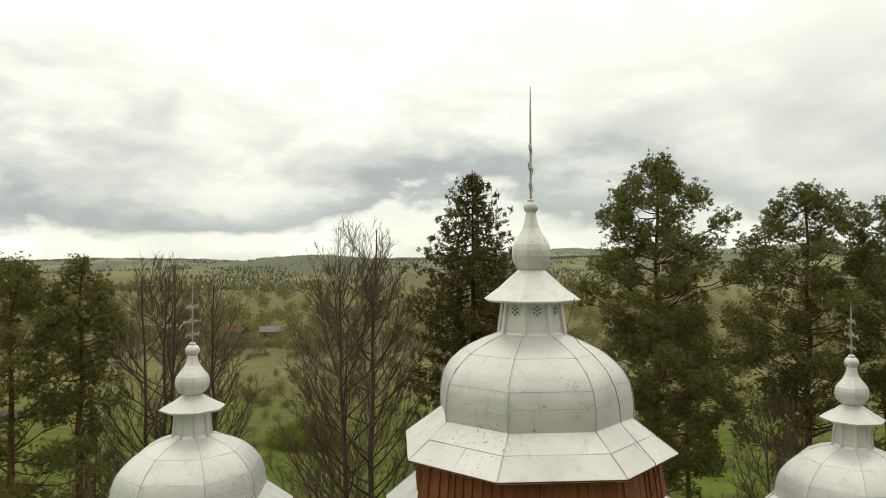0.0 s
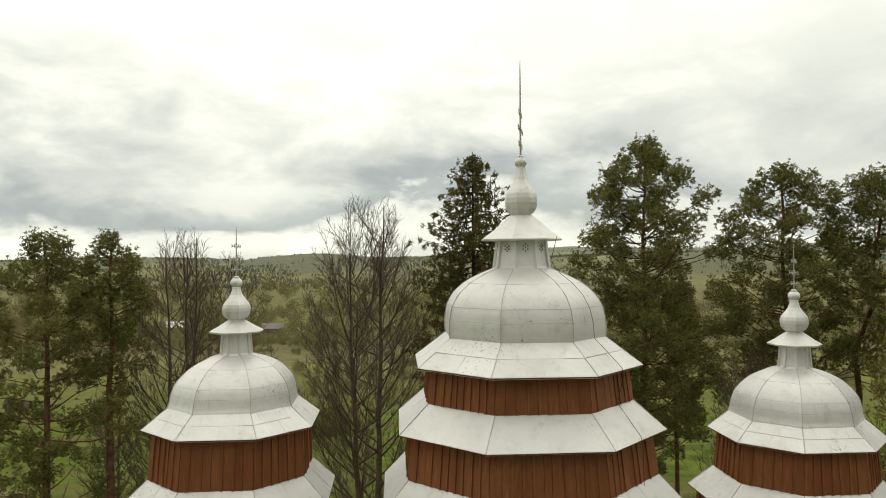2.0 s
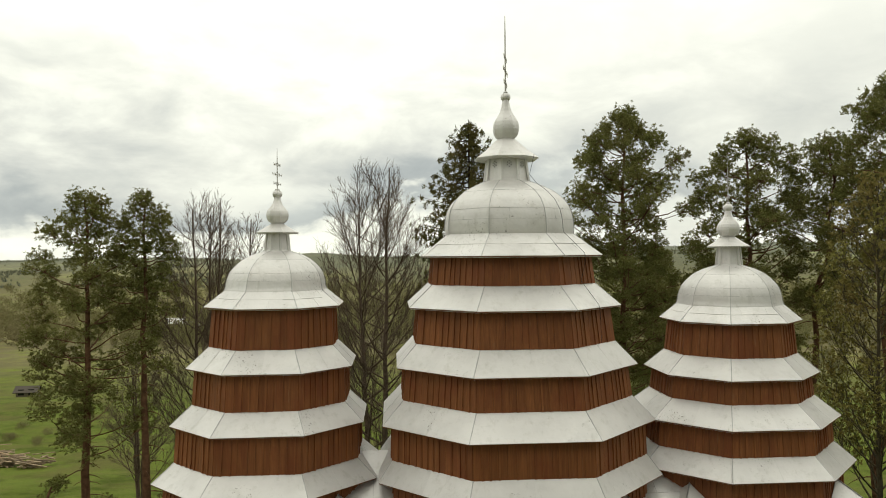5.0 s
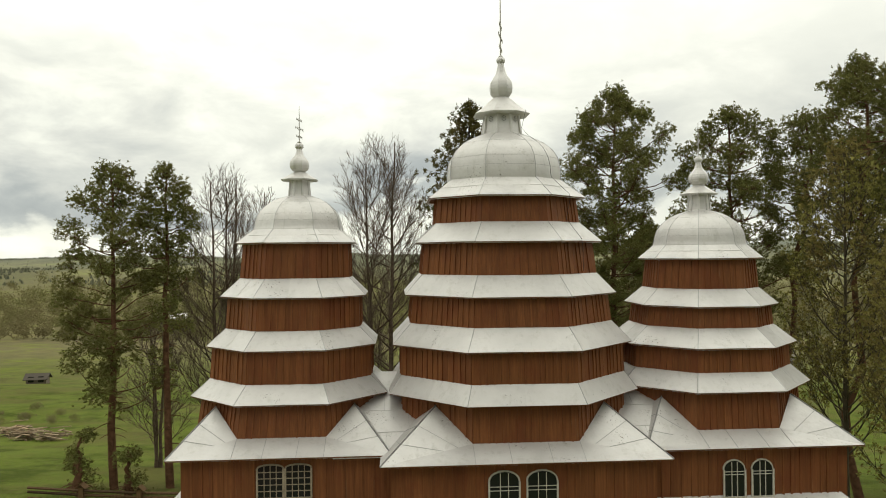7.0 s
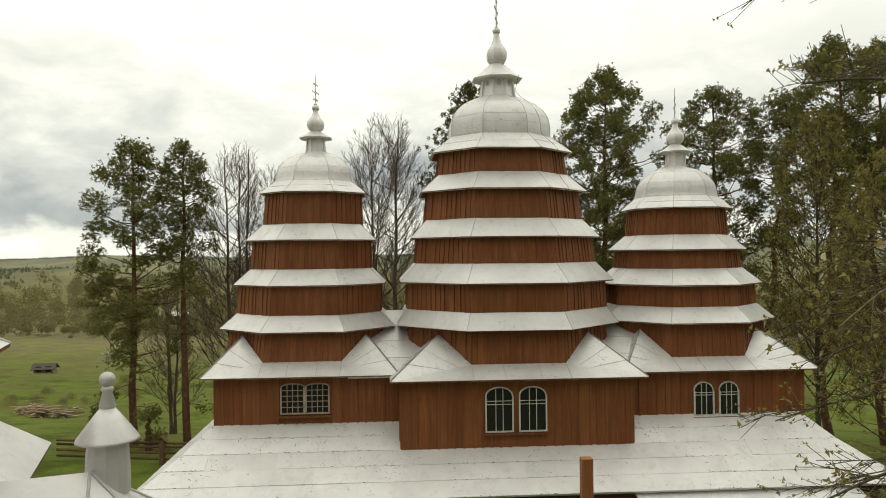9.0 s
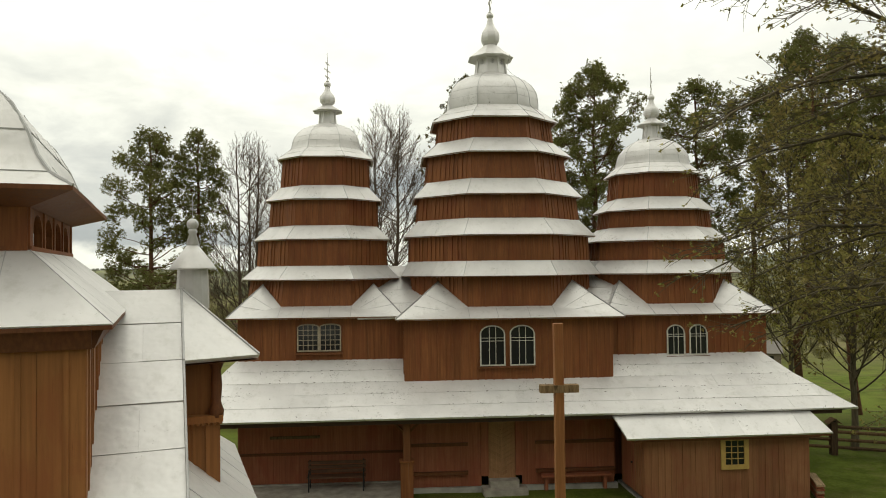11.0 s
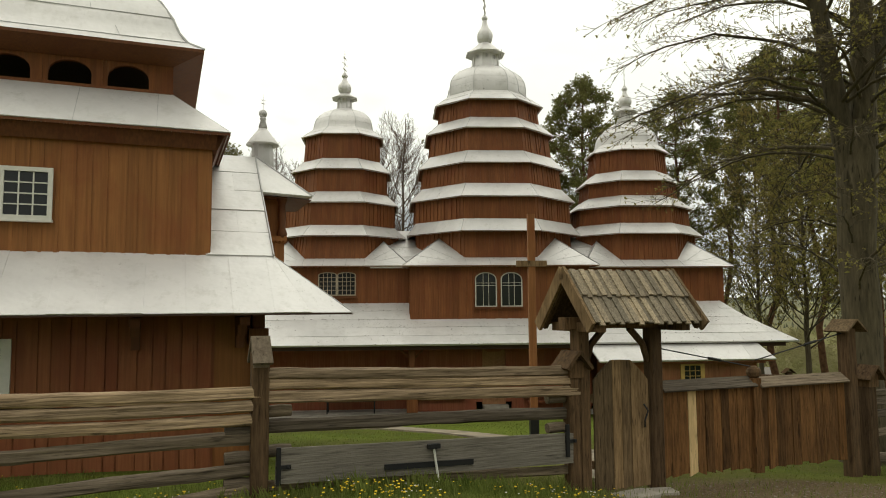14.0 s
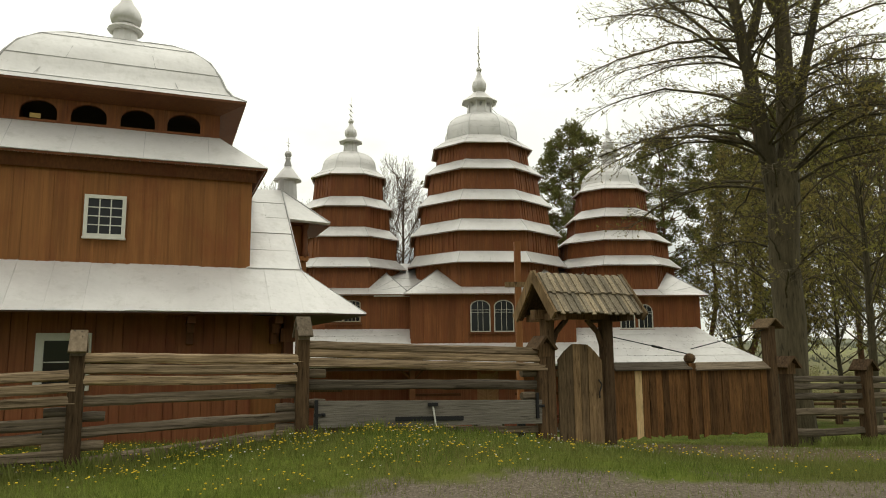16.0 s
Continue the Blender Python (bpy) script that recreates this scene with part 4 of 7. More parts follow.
# door with herringbone boards
db = Buf().box((-0.72, -3.62, -1.0), (0.18, -3.56, 0.98))
door = cpart("door", db, DOOR_WOOD, "pale double door of slanting boards")
for s in (-1, 1):
    for k2 in range(13):
        z = -0.92 + k2 * 0.14
        u_in, u_out = -0.27 + s * 0.015, -0.27 + s * 0.42
        part("door_board", Buf().slab([(u_in, -3.63, z), (u_out, -3.63, z + 0.22), (u_out, -3.63, z + 0.33), (u_in, -3.63, z + 0.11)][::s], 0.018), DOOR_WOOD, door)
fr = Buf()
for a, b in ((-0.98, -0.72), (0.18, 0.42)):
    fr.box((a, -3.72, -0.9), (b, -3.6, 1.0))
part("door_frame", fr, WOOD_LOW, door)
st = Buf().box((-0.72, -4.02, -1.6), (0.25, -3.6, -1.0), None, 0.04)
st.box((-0.95, -4.3, -1.6), (0.5, -3.6, -1.22), None, 0.05)
cpart("door_step", st, CONCRETE, "worn concrete door steps")
benches = Buf().box((1.0, -4.05, -0.92), (3.3, -3.75, -0.86))
benches.box((1.1, -3.98, -1.35), (1.2, -3.8, -0.92))
benches.box((3.05, -3.98, -1.35), (3.15, -3.8, -0.92))
cpart("wall_seat", benches, WOOD_LOW)

# side annex
ax0, ax1, av = 3.86, 9.1, -5.6
aw = [V((ax0, av, -1.34)), V((ax1, av, -1.34)), V((ax1, av, 0.74)), V((ax0, av, 0.74))]
boarded(church, aw, WOOD_ANNEX, 0.2, True, "red-brown annex board wall", strip=0).matrix_basis = LOCAL
for q in ([V((ax0 - 0.1, -3.7, -1.2)), V((ax0, av, -1.2)), V((ax0, av, 0.74)), V((ax0 - 0.1, -3.7, 1.3))], [V((ax1, av, -1.2)), V((ax1, -2.8, -1.2)), V((ax1, -2.8, 1.7)), V((ax1, av, 0.74))]):
    boarded(church, q, WOOD_ANNEX, 0.2, False, "red-brown annex side wall").matrix_basis = LOCAL
q = [V((3.2, -6.0, 0.72)), V((9.65, -6.0, 0.76)), V((9.3, -4.9, 1.46)), V((2.95, -4.9, 1.46))]
sheeted(church, q, 7, 1, "annex_roof", True, label="silver lean-to roof of the annex").matrix_basis = LOCAL
eb = Buf().box((3.3, -5.95, 0.66), (9.6, -5.87, 0.71))
eb.box((3.4, -5.9, 0.60), (9.3, -5.6, 0.655))
cpart("eaves_board", eb, WOOD_TRIM)
cpart("plinth", Buf().box((ax0 - 0.04, av - 0.05, -1.7), (ax1 + 0.06, -3.0, -1.36)), STONE)
window(church, LOCAL, 6.38, 6.98, -0.22, 0.52, av - 0.02, YELLOW, 0, 3, 4, 0.14, "window", "small ochre-framed window with bars")
adoor = Buf().slab([(ax0 - 0.115, -3.9, -1.15), (ax0 - 0.035, -4.9, -1.15), (ax0 - 0.035, -4.9, 0.6), (ax0 - 0.115, -3.9, 0.6)], 0.03)
ad = cpart("door", adoor, WOOD_LOW, "narrow red-brown annex door")
part("door_handle", Buf().ball((ax0 - 0.13, -4.75, -0.3), 0.035), IRON, ad)
# boards stacked against the annex
stack = thing("board_stack", "small stack of red-brown boards beside the annex", "boards", CHURCH @ pose(9.55, -5.2, -1.35, 0, 0, 70))
for i in range(7):
    part("board", Buf().box((-0.7 + 0.05 * (i % 3), -0.12 + 0.03 * (i % 2), 0.07 * i), (0.7 - 0.06 * (i % 2), 0.12, 0.07 * i + 0.055)), WOOD_LOW if i % 3 else GREY_WOOD, stack)
# cable over the dome
wire = Buf()
ca = radians(-46)
down = [(0.90, 13.98), (0.74, 13.45), (0.98, 13.19), (1.28, 12.99), (1.53, 12.75), (1.69, 12.47), (1.76, 12.2), (1.78, 11.95), (1.80, 11.87), (2.40, 11.34), (2.44, 11.2), (2.30, 10.62), (2.80, 10.04), (2.84, 9.8), (2.86, 9.1)]
wire.tube([(0.05 + r * math.cos(ca), r * math.sin(ca), z + 0.02) for r, z in down], 0.006, 5)
cpart("cable", wire, IRON, "thin black cable over the dome")

# ---- the belfry ----
TIN = tin("silver sheet of the belfry", 1.0, 0.25)
BELL = pose(-7.146, -5.439, 0, 0, 0, 23.3)
bell_ground = 0.1
belfry = thing("belfry", "square ochre-brown wooden belfry with silver tiered roofs", "belfry", BELL @ pose(0, 0, bell_ground))
BLOCAL = pose(0, 0, -bell_ground)


def bpart(name, buf, mat, label="", smooth=False):
    return part(name, buf, mat, belfry, label, smooth, BLOCAL)


def square(h, z):
    return [V((-h, -h, z)), V((h, -h, z)), V((h, h, z)), V((-h, h, z))]


def square_walls(h0, z0, h1, z1, width, own=(), mat=WOOD_BELL, gap=0.004, proud=(0.006, 0.009, 0.012), strip=0.02):
    lo, hi = square(h0, z0), square(h1, z1)
    for i in range(4):
        j = (i + 1) % 4
        boarded(belfry, [lo[i], lo[j], hi[j], hi[i]], mat, width, i in own, "ochre-brown vertical board wall", proud=proud, gap=gap, strip=strip).matrix_basis = BLOCAL


square_walls(2.62, -0.4, 2.62, 2.75, 0.22, (0,), WOOD_TAN, 0.018, (0.030, 0.034, 0.038), 0.012)
square_walls(2.56, 3.25, 2.56, 5.45, 0.21, (0, 1))
bpart("plinth", Buf().box((-2.7, -2.72, -0.8), (3.35, 2.7, -0.15)), STONE)
# skirt roof, wider on the wing's side
lo = [V((-3.7, -3.7, 2.59)), V((4.57, -3.7, 2.59)), V((4.57, 3.7, 2.59)), V((-3.7, 3.7, 2.59))]
hi = [V((-2.56, -2.56, 3.52)), V((3.54, -2.56, 3.50)), V((3.54, 2.56, 3.52)), V((-2.56, 2.56, 3.52))]
for i in range(4):
    j = (i + 1) % 4
    sheeted(belfry, [lo[i], lo[j], hi[j], hi[i]], 14 if i == 0 else 9, 1, "skirt_roof", i == 0, label="broad silver skirt roof", fold=0.011, thick=0.02).matrix_basis = BLOCAL
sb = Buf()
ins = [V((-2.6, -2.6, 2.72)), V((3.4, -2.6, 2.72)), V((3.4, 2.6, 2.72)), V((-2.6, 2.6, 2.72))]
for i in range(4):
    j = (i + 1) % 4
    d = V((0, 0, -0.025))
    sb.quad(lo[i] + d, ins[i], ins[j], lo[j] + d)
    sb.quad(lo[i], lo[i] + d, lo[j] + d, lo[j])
# shade beneath the skirt roof is in this soffit's near-black colour
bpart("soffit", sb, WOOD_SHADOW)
for a in (-2.9, 1.52, 3.02):
    bb = Buf().box((a - 0.07, -3.45, 2.42), (a + 0.07, -2.55, 2.54), None)
    bb.box((a - 0.065, -3.05, 2.26), (a + 0.065, -2.55, 2.42))
    bb.box((a - 0.06, -2.82, 2.06), (a + 0.06, -2.55, 2.26))
    bpart("bracket", bb, WOOD_TRIM, "dark carved roof bracket")
corner_post = Buf().box((3.2, -2.75, -0.4), (3.4, -2.55, 2.6), None, 0.02)
corner_post.box((3.15, -2.8, 2.1), (3.45, -2.5, 2.35))
bpart("post", corner_post, WOOD_TRIM, "brown gallery post")
bpart("wall", Buf().box((2.6, -2.58, -0.4), (3.3, 2.6, 2.6)), WOOD_BELL)
# upper roof
lo, hi = square(2.82, 5.42), square(1.95, 6.19)
for i in range(4):
    j = (i + 1) % 4
    sheeted(belfry, [lo[i], lo[j], hi[j], hi[i]], 5, 1, "upper_roof", label="silver sheet roof below the arcade").matrix_basis = BLOCAL
sb = Buf()
ins = square(2.55, 5.48)
for i in range(4):
    j = (i + 1) % 4
    d = V((0, 0, -0.045))
    sb.quad(lo[i] + d, ins[i], ins[j], lo[j] + d)
    sb.quad(lo[i], lo[i] + d, lo[j] + d, lo[j])
bpart("soffit", sb, WOOD_TRIM)
cor = Buf()
for i in range(4):
    a, b = square(2.62, 5.18)[i], square(2.62, 5.18)[(i + 1) % 4]
    n = (b - a).cross(V((0, 0, 1))).normalized()
    cor.slab([a, b, b + V((0, 0, 0.26)) + n * 0.12, a + V((0, 0, 0.26)) + n * 0.12], 0.02, 0.1)
bpart("cornice", cor, WOOD_TRIM, "brown cornice boards")
# bell arcade with arched openings right through
AH = 1.94


def arcade_face(i):
    turn = pose(0, 0, 0, 0, 0, 90 * i)
    b = Buf()
    z0, z1, zs, zt = 6.1, 6.95, 6.24, 6.62
    centres, hw = (-1.28, -0.43, 0.43, 1.28), 0.31
    y0, y1 = -AH, -AH + 0.09

    def solid(pts):
        b.slab([turn @ V((p, y1, q)) for p, q in pts], 0.09)

    solid([(-AH, z0), (AH, z0), (AH, zs), (-AH, zs)])
    edges = [-AH] + [e for c in centres for e in (c - hw, c + hw)] + [AH]
    for a, c in zip(edges[::2], edges[1::2]):
        solid([(a, zs), (c, zs), (c, z1), (a, z1)])
    for c in centres:
        n = 8
        for k2 in range(n):
            a0, a1 = math.pi * (1 - k2 / n), math.pi * (1 - (k2 + 1) / n)
            p0, p1 = (c + hw * math.cos(a0), zs + 0.17 + (zt - zs - 0.17) * math.sin(a0)), (c + hw * math.cos(a1), zs + 0.17 + (zt - zs - 0.17) * math.sin(a1))
            solid([p0, p1, (p1[0], z1), (p0[0], z1)])
    wall = bpart("arcade_wall", b, WOOD, "board parapet with four arched sound openings")
    st2 = Buf()
    for e in [-AH + 0.05] + [0.5 * (p + q) for p, q in zip(centres, centres[1:])] + [AH - 0.05]:
        st2.slab([turn @ V((e - 0.05, y0, zs - 0.05)), turn @ V((e + 0.05, y0, zs - 0.05)), turn @ V((e + 0.05, y0, z1)), turn @ V((e - 0.05, y0, z1))], 0.02)
    st2.slab([turn @ V((-AH, y0, zs - 0.05)), turn @ V((AH, y0, zs - 0.05)), turn @ V((AH, y0, zs)), turn @ V((-AH, y0, zs))], 0.035)
    part("trim", st2, WOOD, wall)


for i in range(4):
    arcade_face(i)
# chamber floor and ceiling coloured near black, as shade behind the arches
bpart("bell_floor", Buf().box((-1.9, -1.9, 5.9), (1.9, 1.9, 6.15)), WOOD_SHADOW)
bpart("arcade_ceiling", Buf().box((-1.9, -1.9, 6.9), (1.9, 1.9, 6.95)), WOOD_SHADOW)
bpart("notice_card", Buf().box((-1.42, -1.95, 6.26), (-1.24, -1.93, 6.35)), YELLOW, "small yellow card in an opening")
# bell-shaped roof
prof = [(2.42, 6.86), (2.18, 7.02), (2.04, 7.22), (1.93, 7.5), (1.74, 7.83), (1.42, 8.14), (1.0, 8.40), (0.55, 8.59), (0.25, 8.69)]
rings = [square(h, z) for h, z in prof]
fine = []
for k2 in range(len(prof) - 1):
    c0, c1, c2, c3 = (V(prof[max(0, min(len(prof) - 1, k2 + o))]) for o in (-1, 0, 1, 2))
    for t in (0.0, 0.25, 0.5, 0.75):
        q = 0.5 * ((2 * c1) + (c2 - c0) * t + (2 * c0 - 5 * c1 + 4 * c2 - c3) * t * t + (3 * c1 - c0 - 3 * c2 + c3) * t ** 3)
        fine.append((q.x, q.y))
fine.append(prof[-1])
shell = [square(h, z) for h, z in fine]
seams = Buf()
for i in range(4):
    verts, faces = [], []
    for ring in shell:
        verts += [lerp(ring[i], ring[(i + 1) % 4], s) for s in (0.0, 0.2, 0.4, 0.6, 0.8, 1.0)]
    verts = [v + (v - V((0, 0, v.z))).normalized() * rng.uniform(-0.005, 0.009) for v in verts]
    for k2 in range(len(shell) - 1):
        faces += [(6 * k2 + j, 6 * k2 + j + 1, 6 * k2 + 7 + j, 6 * k2 + 6 + j) for j in range(5)]
    helm = bpart("helm_panel", Buf().add(verts, faces), TIN, "curved silver panel of the helm roof", True)
for a, b in zip(rings, rings[1:]):
    for i in range(4):
        j = (i + 1) % 4
        n = (a[j] - a[i]).cross(b[i] - a[i]).normalized() * 0.008
        if rings.index(a) not in (1, 3, 5, 6):
            continue
        seams.tube([a[i] + n, a[j] + n], 0.007, 4)
        for s in (rng.uniform(0.15, 0.35), rng.uniform(0.55, 0.85)):
            seams.tube([lerp(a[i], a[j], s) + n, lerp(b[i], b[j], s) + n], 0.006, 4)
for i in range(4):
    seams.tube([r[i] for r in rings], 0.022, 5)
tagged(part("seam", seams, SEAM, helm), kind="stuff")
sb = Buf()
lo, ins = square(2.42, 6.86), square(1.96, 6.66)
for i in range(4):
    j = (i + 1) % 4
    d = V((0, 0, -0.05))
    sb.quad(lo[i] + d, ins[i], ins[j], lo[j] + d)
    sb.quad(lo[i], lo[i] + d, lo[j] + d, lo[j])
bpart("soffit", sb, WOOD_TRIM, "brown coved eaves")
a12 = [math.tau * i / 12 for i in range(12)]
bpart("cupola", Buf().turned([(0.27, 8.5), (0.25, 8.98), (0.25, 9.02)], a12), TIN, "small metal cupola")
bpart("cupola_roof", Buf().turned([(0.36, 8.98), (0.38, 9.02), (0.30, 9.10), (0.20, 9.15)], a12), TIN)
bpart("onion", Buf().turned([(0.2, 9.12), (0.31, 9.21), (0.335, 9.33), (0.28, 9.48), (0.16, 9.64), (0.075, 9.8), (0.06, 9.95)], [math.tau * i / 18 for i in range(18)]), TIN, "", True)
bpart("cross", ornate_cross((0, 0, 9.9), 1.2, [(0.4, 0.2), (0.7, 0.3)], 0.5, 0.7), CROSS_METAL)
# windows
window(belfry, BLOCAL, -0.28, 0.28, 4.03, 4.67, -2.585, WHITE, 0, 3, 4, 0.065, "window", "white-framed window with glazing bars")
bpart("sill", Buf().box((-0.36, -2.68, 3.935), (0.36, -2.59, 3.965)), WHITE)
window(belfry, BLOCAL, -0.82, -0.22, 1.40, 2.13, -2.645, WHITE, 0, 1, 2, 0.13, "window", "white-framed lower window")
# side wing: catslide roof, hipped end and cupola
WU, WR, RV2, RZ2 = 3.54, 4.51, 0.16, 5.68
sheeted(belfry, [V((2.5, -2.58, 3.50)), V((WU, -2.58, 3.50)), V((WU, RV2, RZ2)), V((2.2, RV2, RZ2))], 1, 5, "catslide_roof", True, label="steep silver catslide roof of the side wing").matrix_basis = BLOCAL
sheeted(belfry, [V((WU, 2.58, 3.50)), V((2.5, 2.58, 3.50)), V((2.2, RV2, RZ2)), V((WU, RV2, RZ2))], 1, 5, "catslide_roof", label="steep silver catslide roof of the side wing").matrix_basis = BLOCAL
wb = Buf()
eave_z, b0, b1 = 4.80, -0.98, 1.3
for poly in ([V((WU, b0, eave_z)), V((WR, b0 + 0.25, eave_z)), V((WU, RV2, RZ2))], [V((WR, b0 + 0.25, eave_z)), V((WR, b1 - 0.25, eave_z)), V((WU, RV2, RZ2))],
             [V((WR, b1 - 0.25, eave_z)), V((1.5, b1, eave_z)), V((1.5, RV2, RZ2)), V((WU, RV2, RZ2))]):
    wb.slab(poly, 0.012, 0.05)
wing = bpart("wing_roof", wb, TIN, "hipped silver roof of the side wing")
sm = Buf()
for p in ((WR, b0 + 0.25, eave_z), (WR, b1 - 0.25, eave_z), (WU, b0, eave_z), (WU, -2.62, 3.5)):
    sm.tube([V(p) + V((0, 0, 0.02)), V((WU, RV2, RZ2 + 0.02))], 0.018, 5)
tagged(part("seam", sm, SEAM, wing), kind="stuff")
sl = Buf()
sl.slab([V((2.62, -0.6, 3.3)), V((WU + 0.45, -0.6, 3.3)), V((WU + 0.45, -0.6, 3.98)), V((2.62, -0.6, 3.98))], 0.02, 0.05)
sl.slab([V((2.62, -0.5, 3.9)), V((WU + 0.4, -0.5, 3.9)), V((WU + 0.4, -0.5, 4.8)), V((2.62, -0.5, 4.8))], 0.02, 0.05)
sl.slab([V((WU + 0.45, -0.6, 2.6)), V((WU + 0.45, 0.9, 2.6)), V((WU + 0.45, 0.9, 4.8)), V((WU + 0.45, -0.6, 4.8))], 0.02, 0.05)
sl.slab([V((WU - 0.02, -2.62, 3.3)), V((WU - 0.02, -0.4, 3.3)), V((WU - 0.02, -0.4, 5.2)), V((WU - 0.02, -2.55, 3.46))], 0.01, 0.04)
sl.slab([V((WU - 0.02, 0.6, 3.3)), V((WU - 0.02, 2.62, 3.3)), V((WU - 0.02, 2.55, 3.46)), V((WU - 0.02, 0.6, 5.05))], 0.01, 0.04)
bpart("wing_wall", sl, WOOD_BELL, "boarded wall of the side wing")
bq = [V((WU, -0.63, 3.0)), V((WU + 0.46, -0.63, 3.0)), V((WU + 0.46, -0.63, 3.95)), V((WU, -0.63, 3.95))]
boarded(belfry, bq, WOOD_BELL, 0.16, True, "boarded parapet").matrix_basis = BLOCAL
tr = Buf().box((WU - 0.02, -0.72, 3.94), (WU + 0.5, -0.56, 4.03))
for k2 in range(7):
    tr.ball((WU + 0.04 + k2 * 0.07, -0.7, 3.93), 0.03, 6, 4)
bpart("parapet_rail", tr, WOOD_BELL, "scalloped parapet rail")
pp = Buf().turned([(0.09, 4.0), (0.10, 4.08), (0.06, 4.2), (0.075, 4.42), (0.06, 4.62), (0.10, 4.72), (0.10, 4.8)], [math.tau * i / 8 for i in range(8)], Matrix.Translation((WU + 0.42, -0.64, 0)))
bpart("turned_post", pp, WOOD_TRIM, "turned gallery post", True)
sf = Buf().quad((WU, b0, eave_z - 0.06), (WU, b1, eave_z - 0.06), (WR, b1 - 0.25, eave_z - 0.06), (WR, b0 + 0.25, eave_z - 0.06))
bpart("soffit", sf, WOOD_TRIM)
CU, CV = 3.70, 0.34
at2 = Matrix.Translation((CU, CV, 0))
bpart("cupola", Buf().turned([(0.23, 5.4), (0.23, 5.64), (0.21, 6.0)], a12, at2), TIN_GREY, "small zinc cupola on the ridge")
bpart("cupola_roof", Buf().turned([(0.33, 5.97), (0.32, 6.0), (0.18, 6.19), (0.08, 6.32)], [math.tau * i / 20 for i in range(20)], at2), TIN, "conical cupola roof", True)
bpart("finial", Buf().turned([(0.075, 6.30), (0.09, 6.35), (0.05, 6.49), (0.07, 6.52), (0.05, 6.56)], a12, at2).ball((CU, CV, 6.63), 0.085, 12, 8), TIN_GREY, "", True)
bpart("cross", ornate_cross((CU, CV, 6.69), 0.34, [(0.15, 0.035), (0.22, 0.05)], 0.5, 0.22), CROSS_METAL)

# ---- the tall wooden cross in the yard ----
cross_at = V((1.78, -0.56, ground_z(1.78, -0.56)))
yard_cross = thing("standing_cross", "tall varnished wooden cross standing in the grass", "cross", Matrix.Translation(cross_at) @ pose(0, 0, 0, 0, 0, 6))
H = 4.9 - cross_at.z
part("beam", Buf().box((-0.085, -0.085, -0.05), (0.085, 0.085, H), None, 0.015), CROSS_WOOD, yard_cross)
part("arm", Buf().box((-0.36, -0.10, H - 1.27), (0.36, 0.07, H - 1.13), None, 0.015), GREY_UPRIGHT, yard_cross, "weathered cross arm")
part("sleeve", Buf().box((-0.10, -0.10, -0.1), (0.10, 0.10, 0.55)), IRON, yard_cross, "black iron sleeve at the foot")

# ---- bench on the porch ----
bench = thing("bench", "dark slatted bench with iron legs on the porch", "bench", CHURCH @ pose(-5.7, -3.45, -1.27))
for z, y in ((0.44, -0.14), (0.44, 0.0), (0.44, 0.14)):
    part("seat_slat", Buf().box((-0.95, y - 0.06, z - 0.02), (0.95, y + 0.06, z + 0.02)), BENCH, bench)
for z in (0.56, 0.70, 0.84):
    part("back_slat", Buf().box((-0.95, 0.2, z - 0.05), (0.95, 0.23, z + 0.05)), BENCH, bench)
for u in (-0.88, 0.88):
    lb = Buf().tube([(u, -0.22, 0), (u, -0.2, 0.42), (u, 0.2, 0.44), (u, 0.25, 0.92)], 0.025, 6)
    lb.tube([(u, 0.22, 0.44), (u, 0.25, 0)], 0.025, 6)
    lb.tube([(u, -0.2, 0.42), (u, -0.22, 0.6), (u, 0.2, 0.62)], 0.02, 6)
    part("leg", lb, IRON, bench)

# ---- garden path ----
path_line = [(-9.0, 4.7), (-6.5, 4.1), (-4.0, 3.4), (-2.0, 2.3), (-0.3, 1.0), (0.9, -0.7), (1.9, -3.0), (2.4, -6.0), (2.2, -8.3)]


def slab_path(points, width):
    pts = [V((*p, 0)) for p in points]
    dense = []
    for a, b in zip(pts, pts[1:]):
        for k2 in range(6):
            dense.append(lerp(a, b, k2 / 6))
    dense.append(pts[-1])
    b = Buf()
    for i in range(len(dense) - 1):
        d = (dense[min(i + 2, len(dense) - 1)] - dense[max(i - 1, 0)]).normalized()
        d0 = (dense[i + 1] - dense[max(i - 1, 0)]).normalized()
        s0, s1 = V((-d0.y, d0.x, 0)) * width / 2, V((-d.y, d.x, 0)) * width / 2
        p, q = dense[i], dense[i + 1]
        quad = [p - s0, q - s1, q + s1, p + s0]
        quad = [V((v.x, v.y, ground_z(v.x, v.y) + 0.035)) for v in quad]
        b.slab(quad, 0.01, 0.12)
    return b


tagged(part("path", slab_path(path_line, 0.78), PATH), "worn pale concrete garden path", "path", kind="structure")

# ---- fence and gate ----
FDIR = V((math.cos(radians(25)), math.sin(radians(25)), 0))
FORG = V((-1.84, -10.6, 0))


def along(k2, off=0.0):
    """A point of the fence line; off is towards the track."""
    p = FORG + FDIR * k2 + V((FDIR.y, -FDIR.x, 0)) * off
    return V((p.x, p.y, ground_z(p.x, p.y)))


def fence_frame(k2, z=None, off=0.0):
    p = along(k2, off)
    return Matrix.Translation((p.x, p.y, p.z if z is None else z)) @ pose(0, 0, 0, 0, 0, 25)


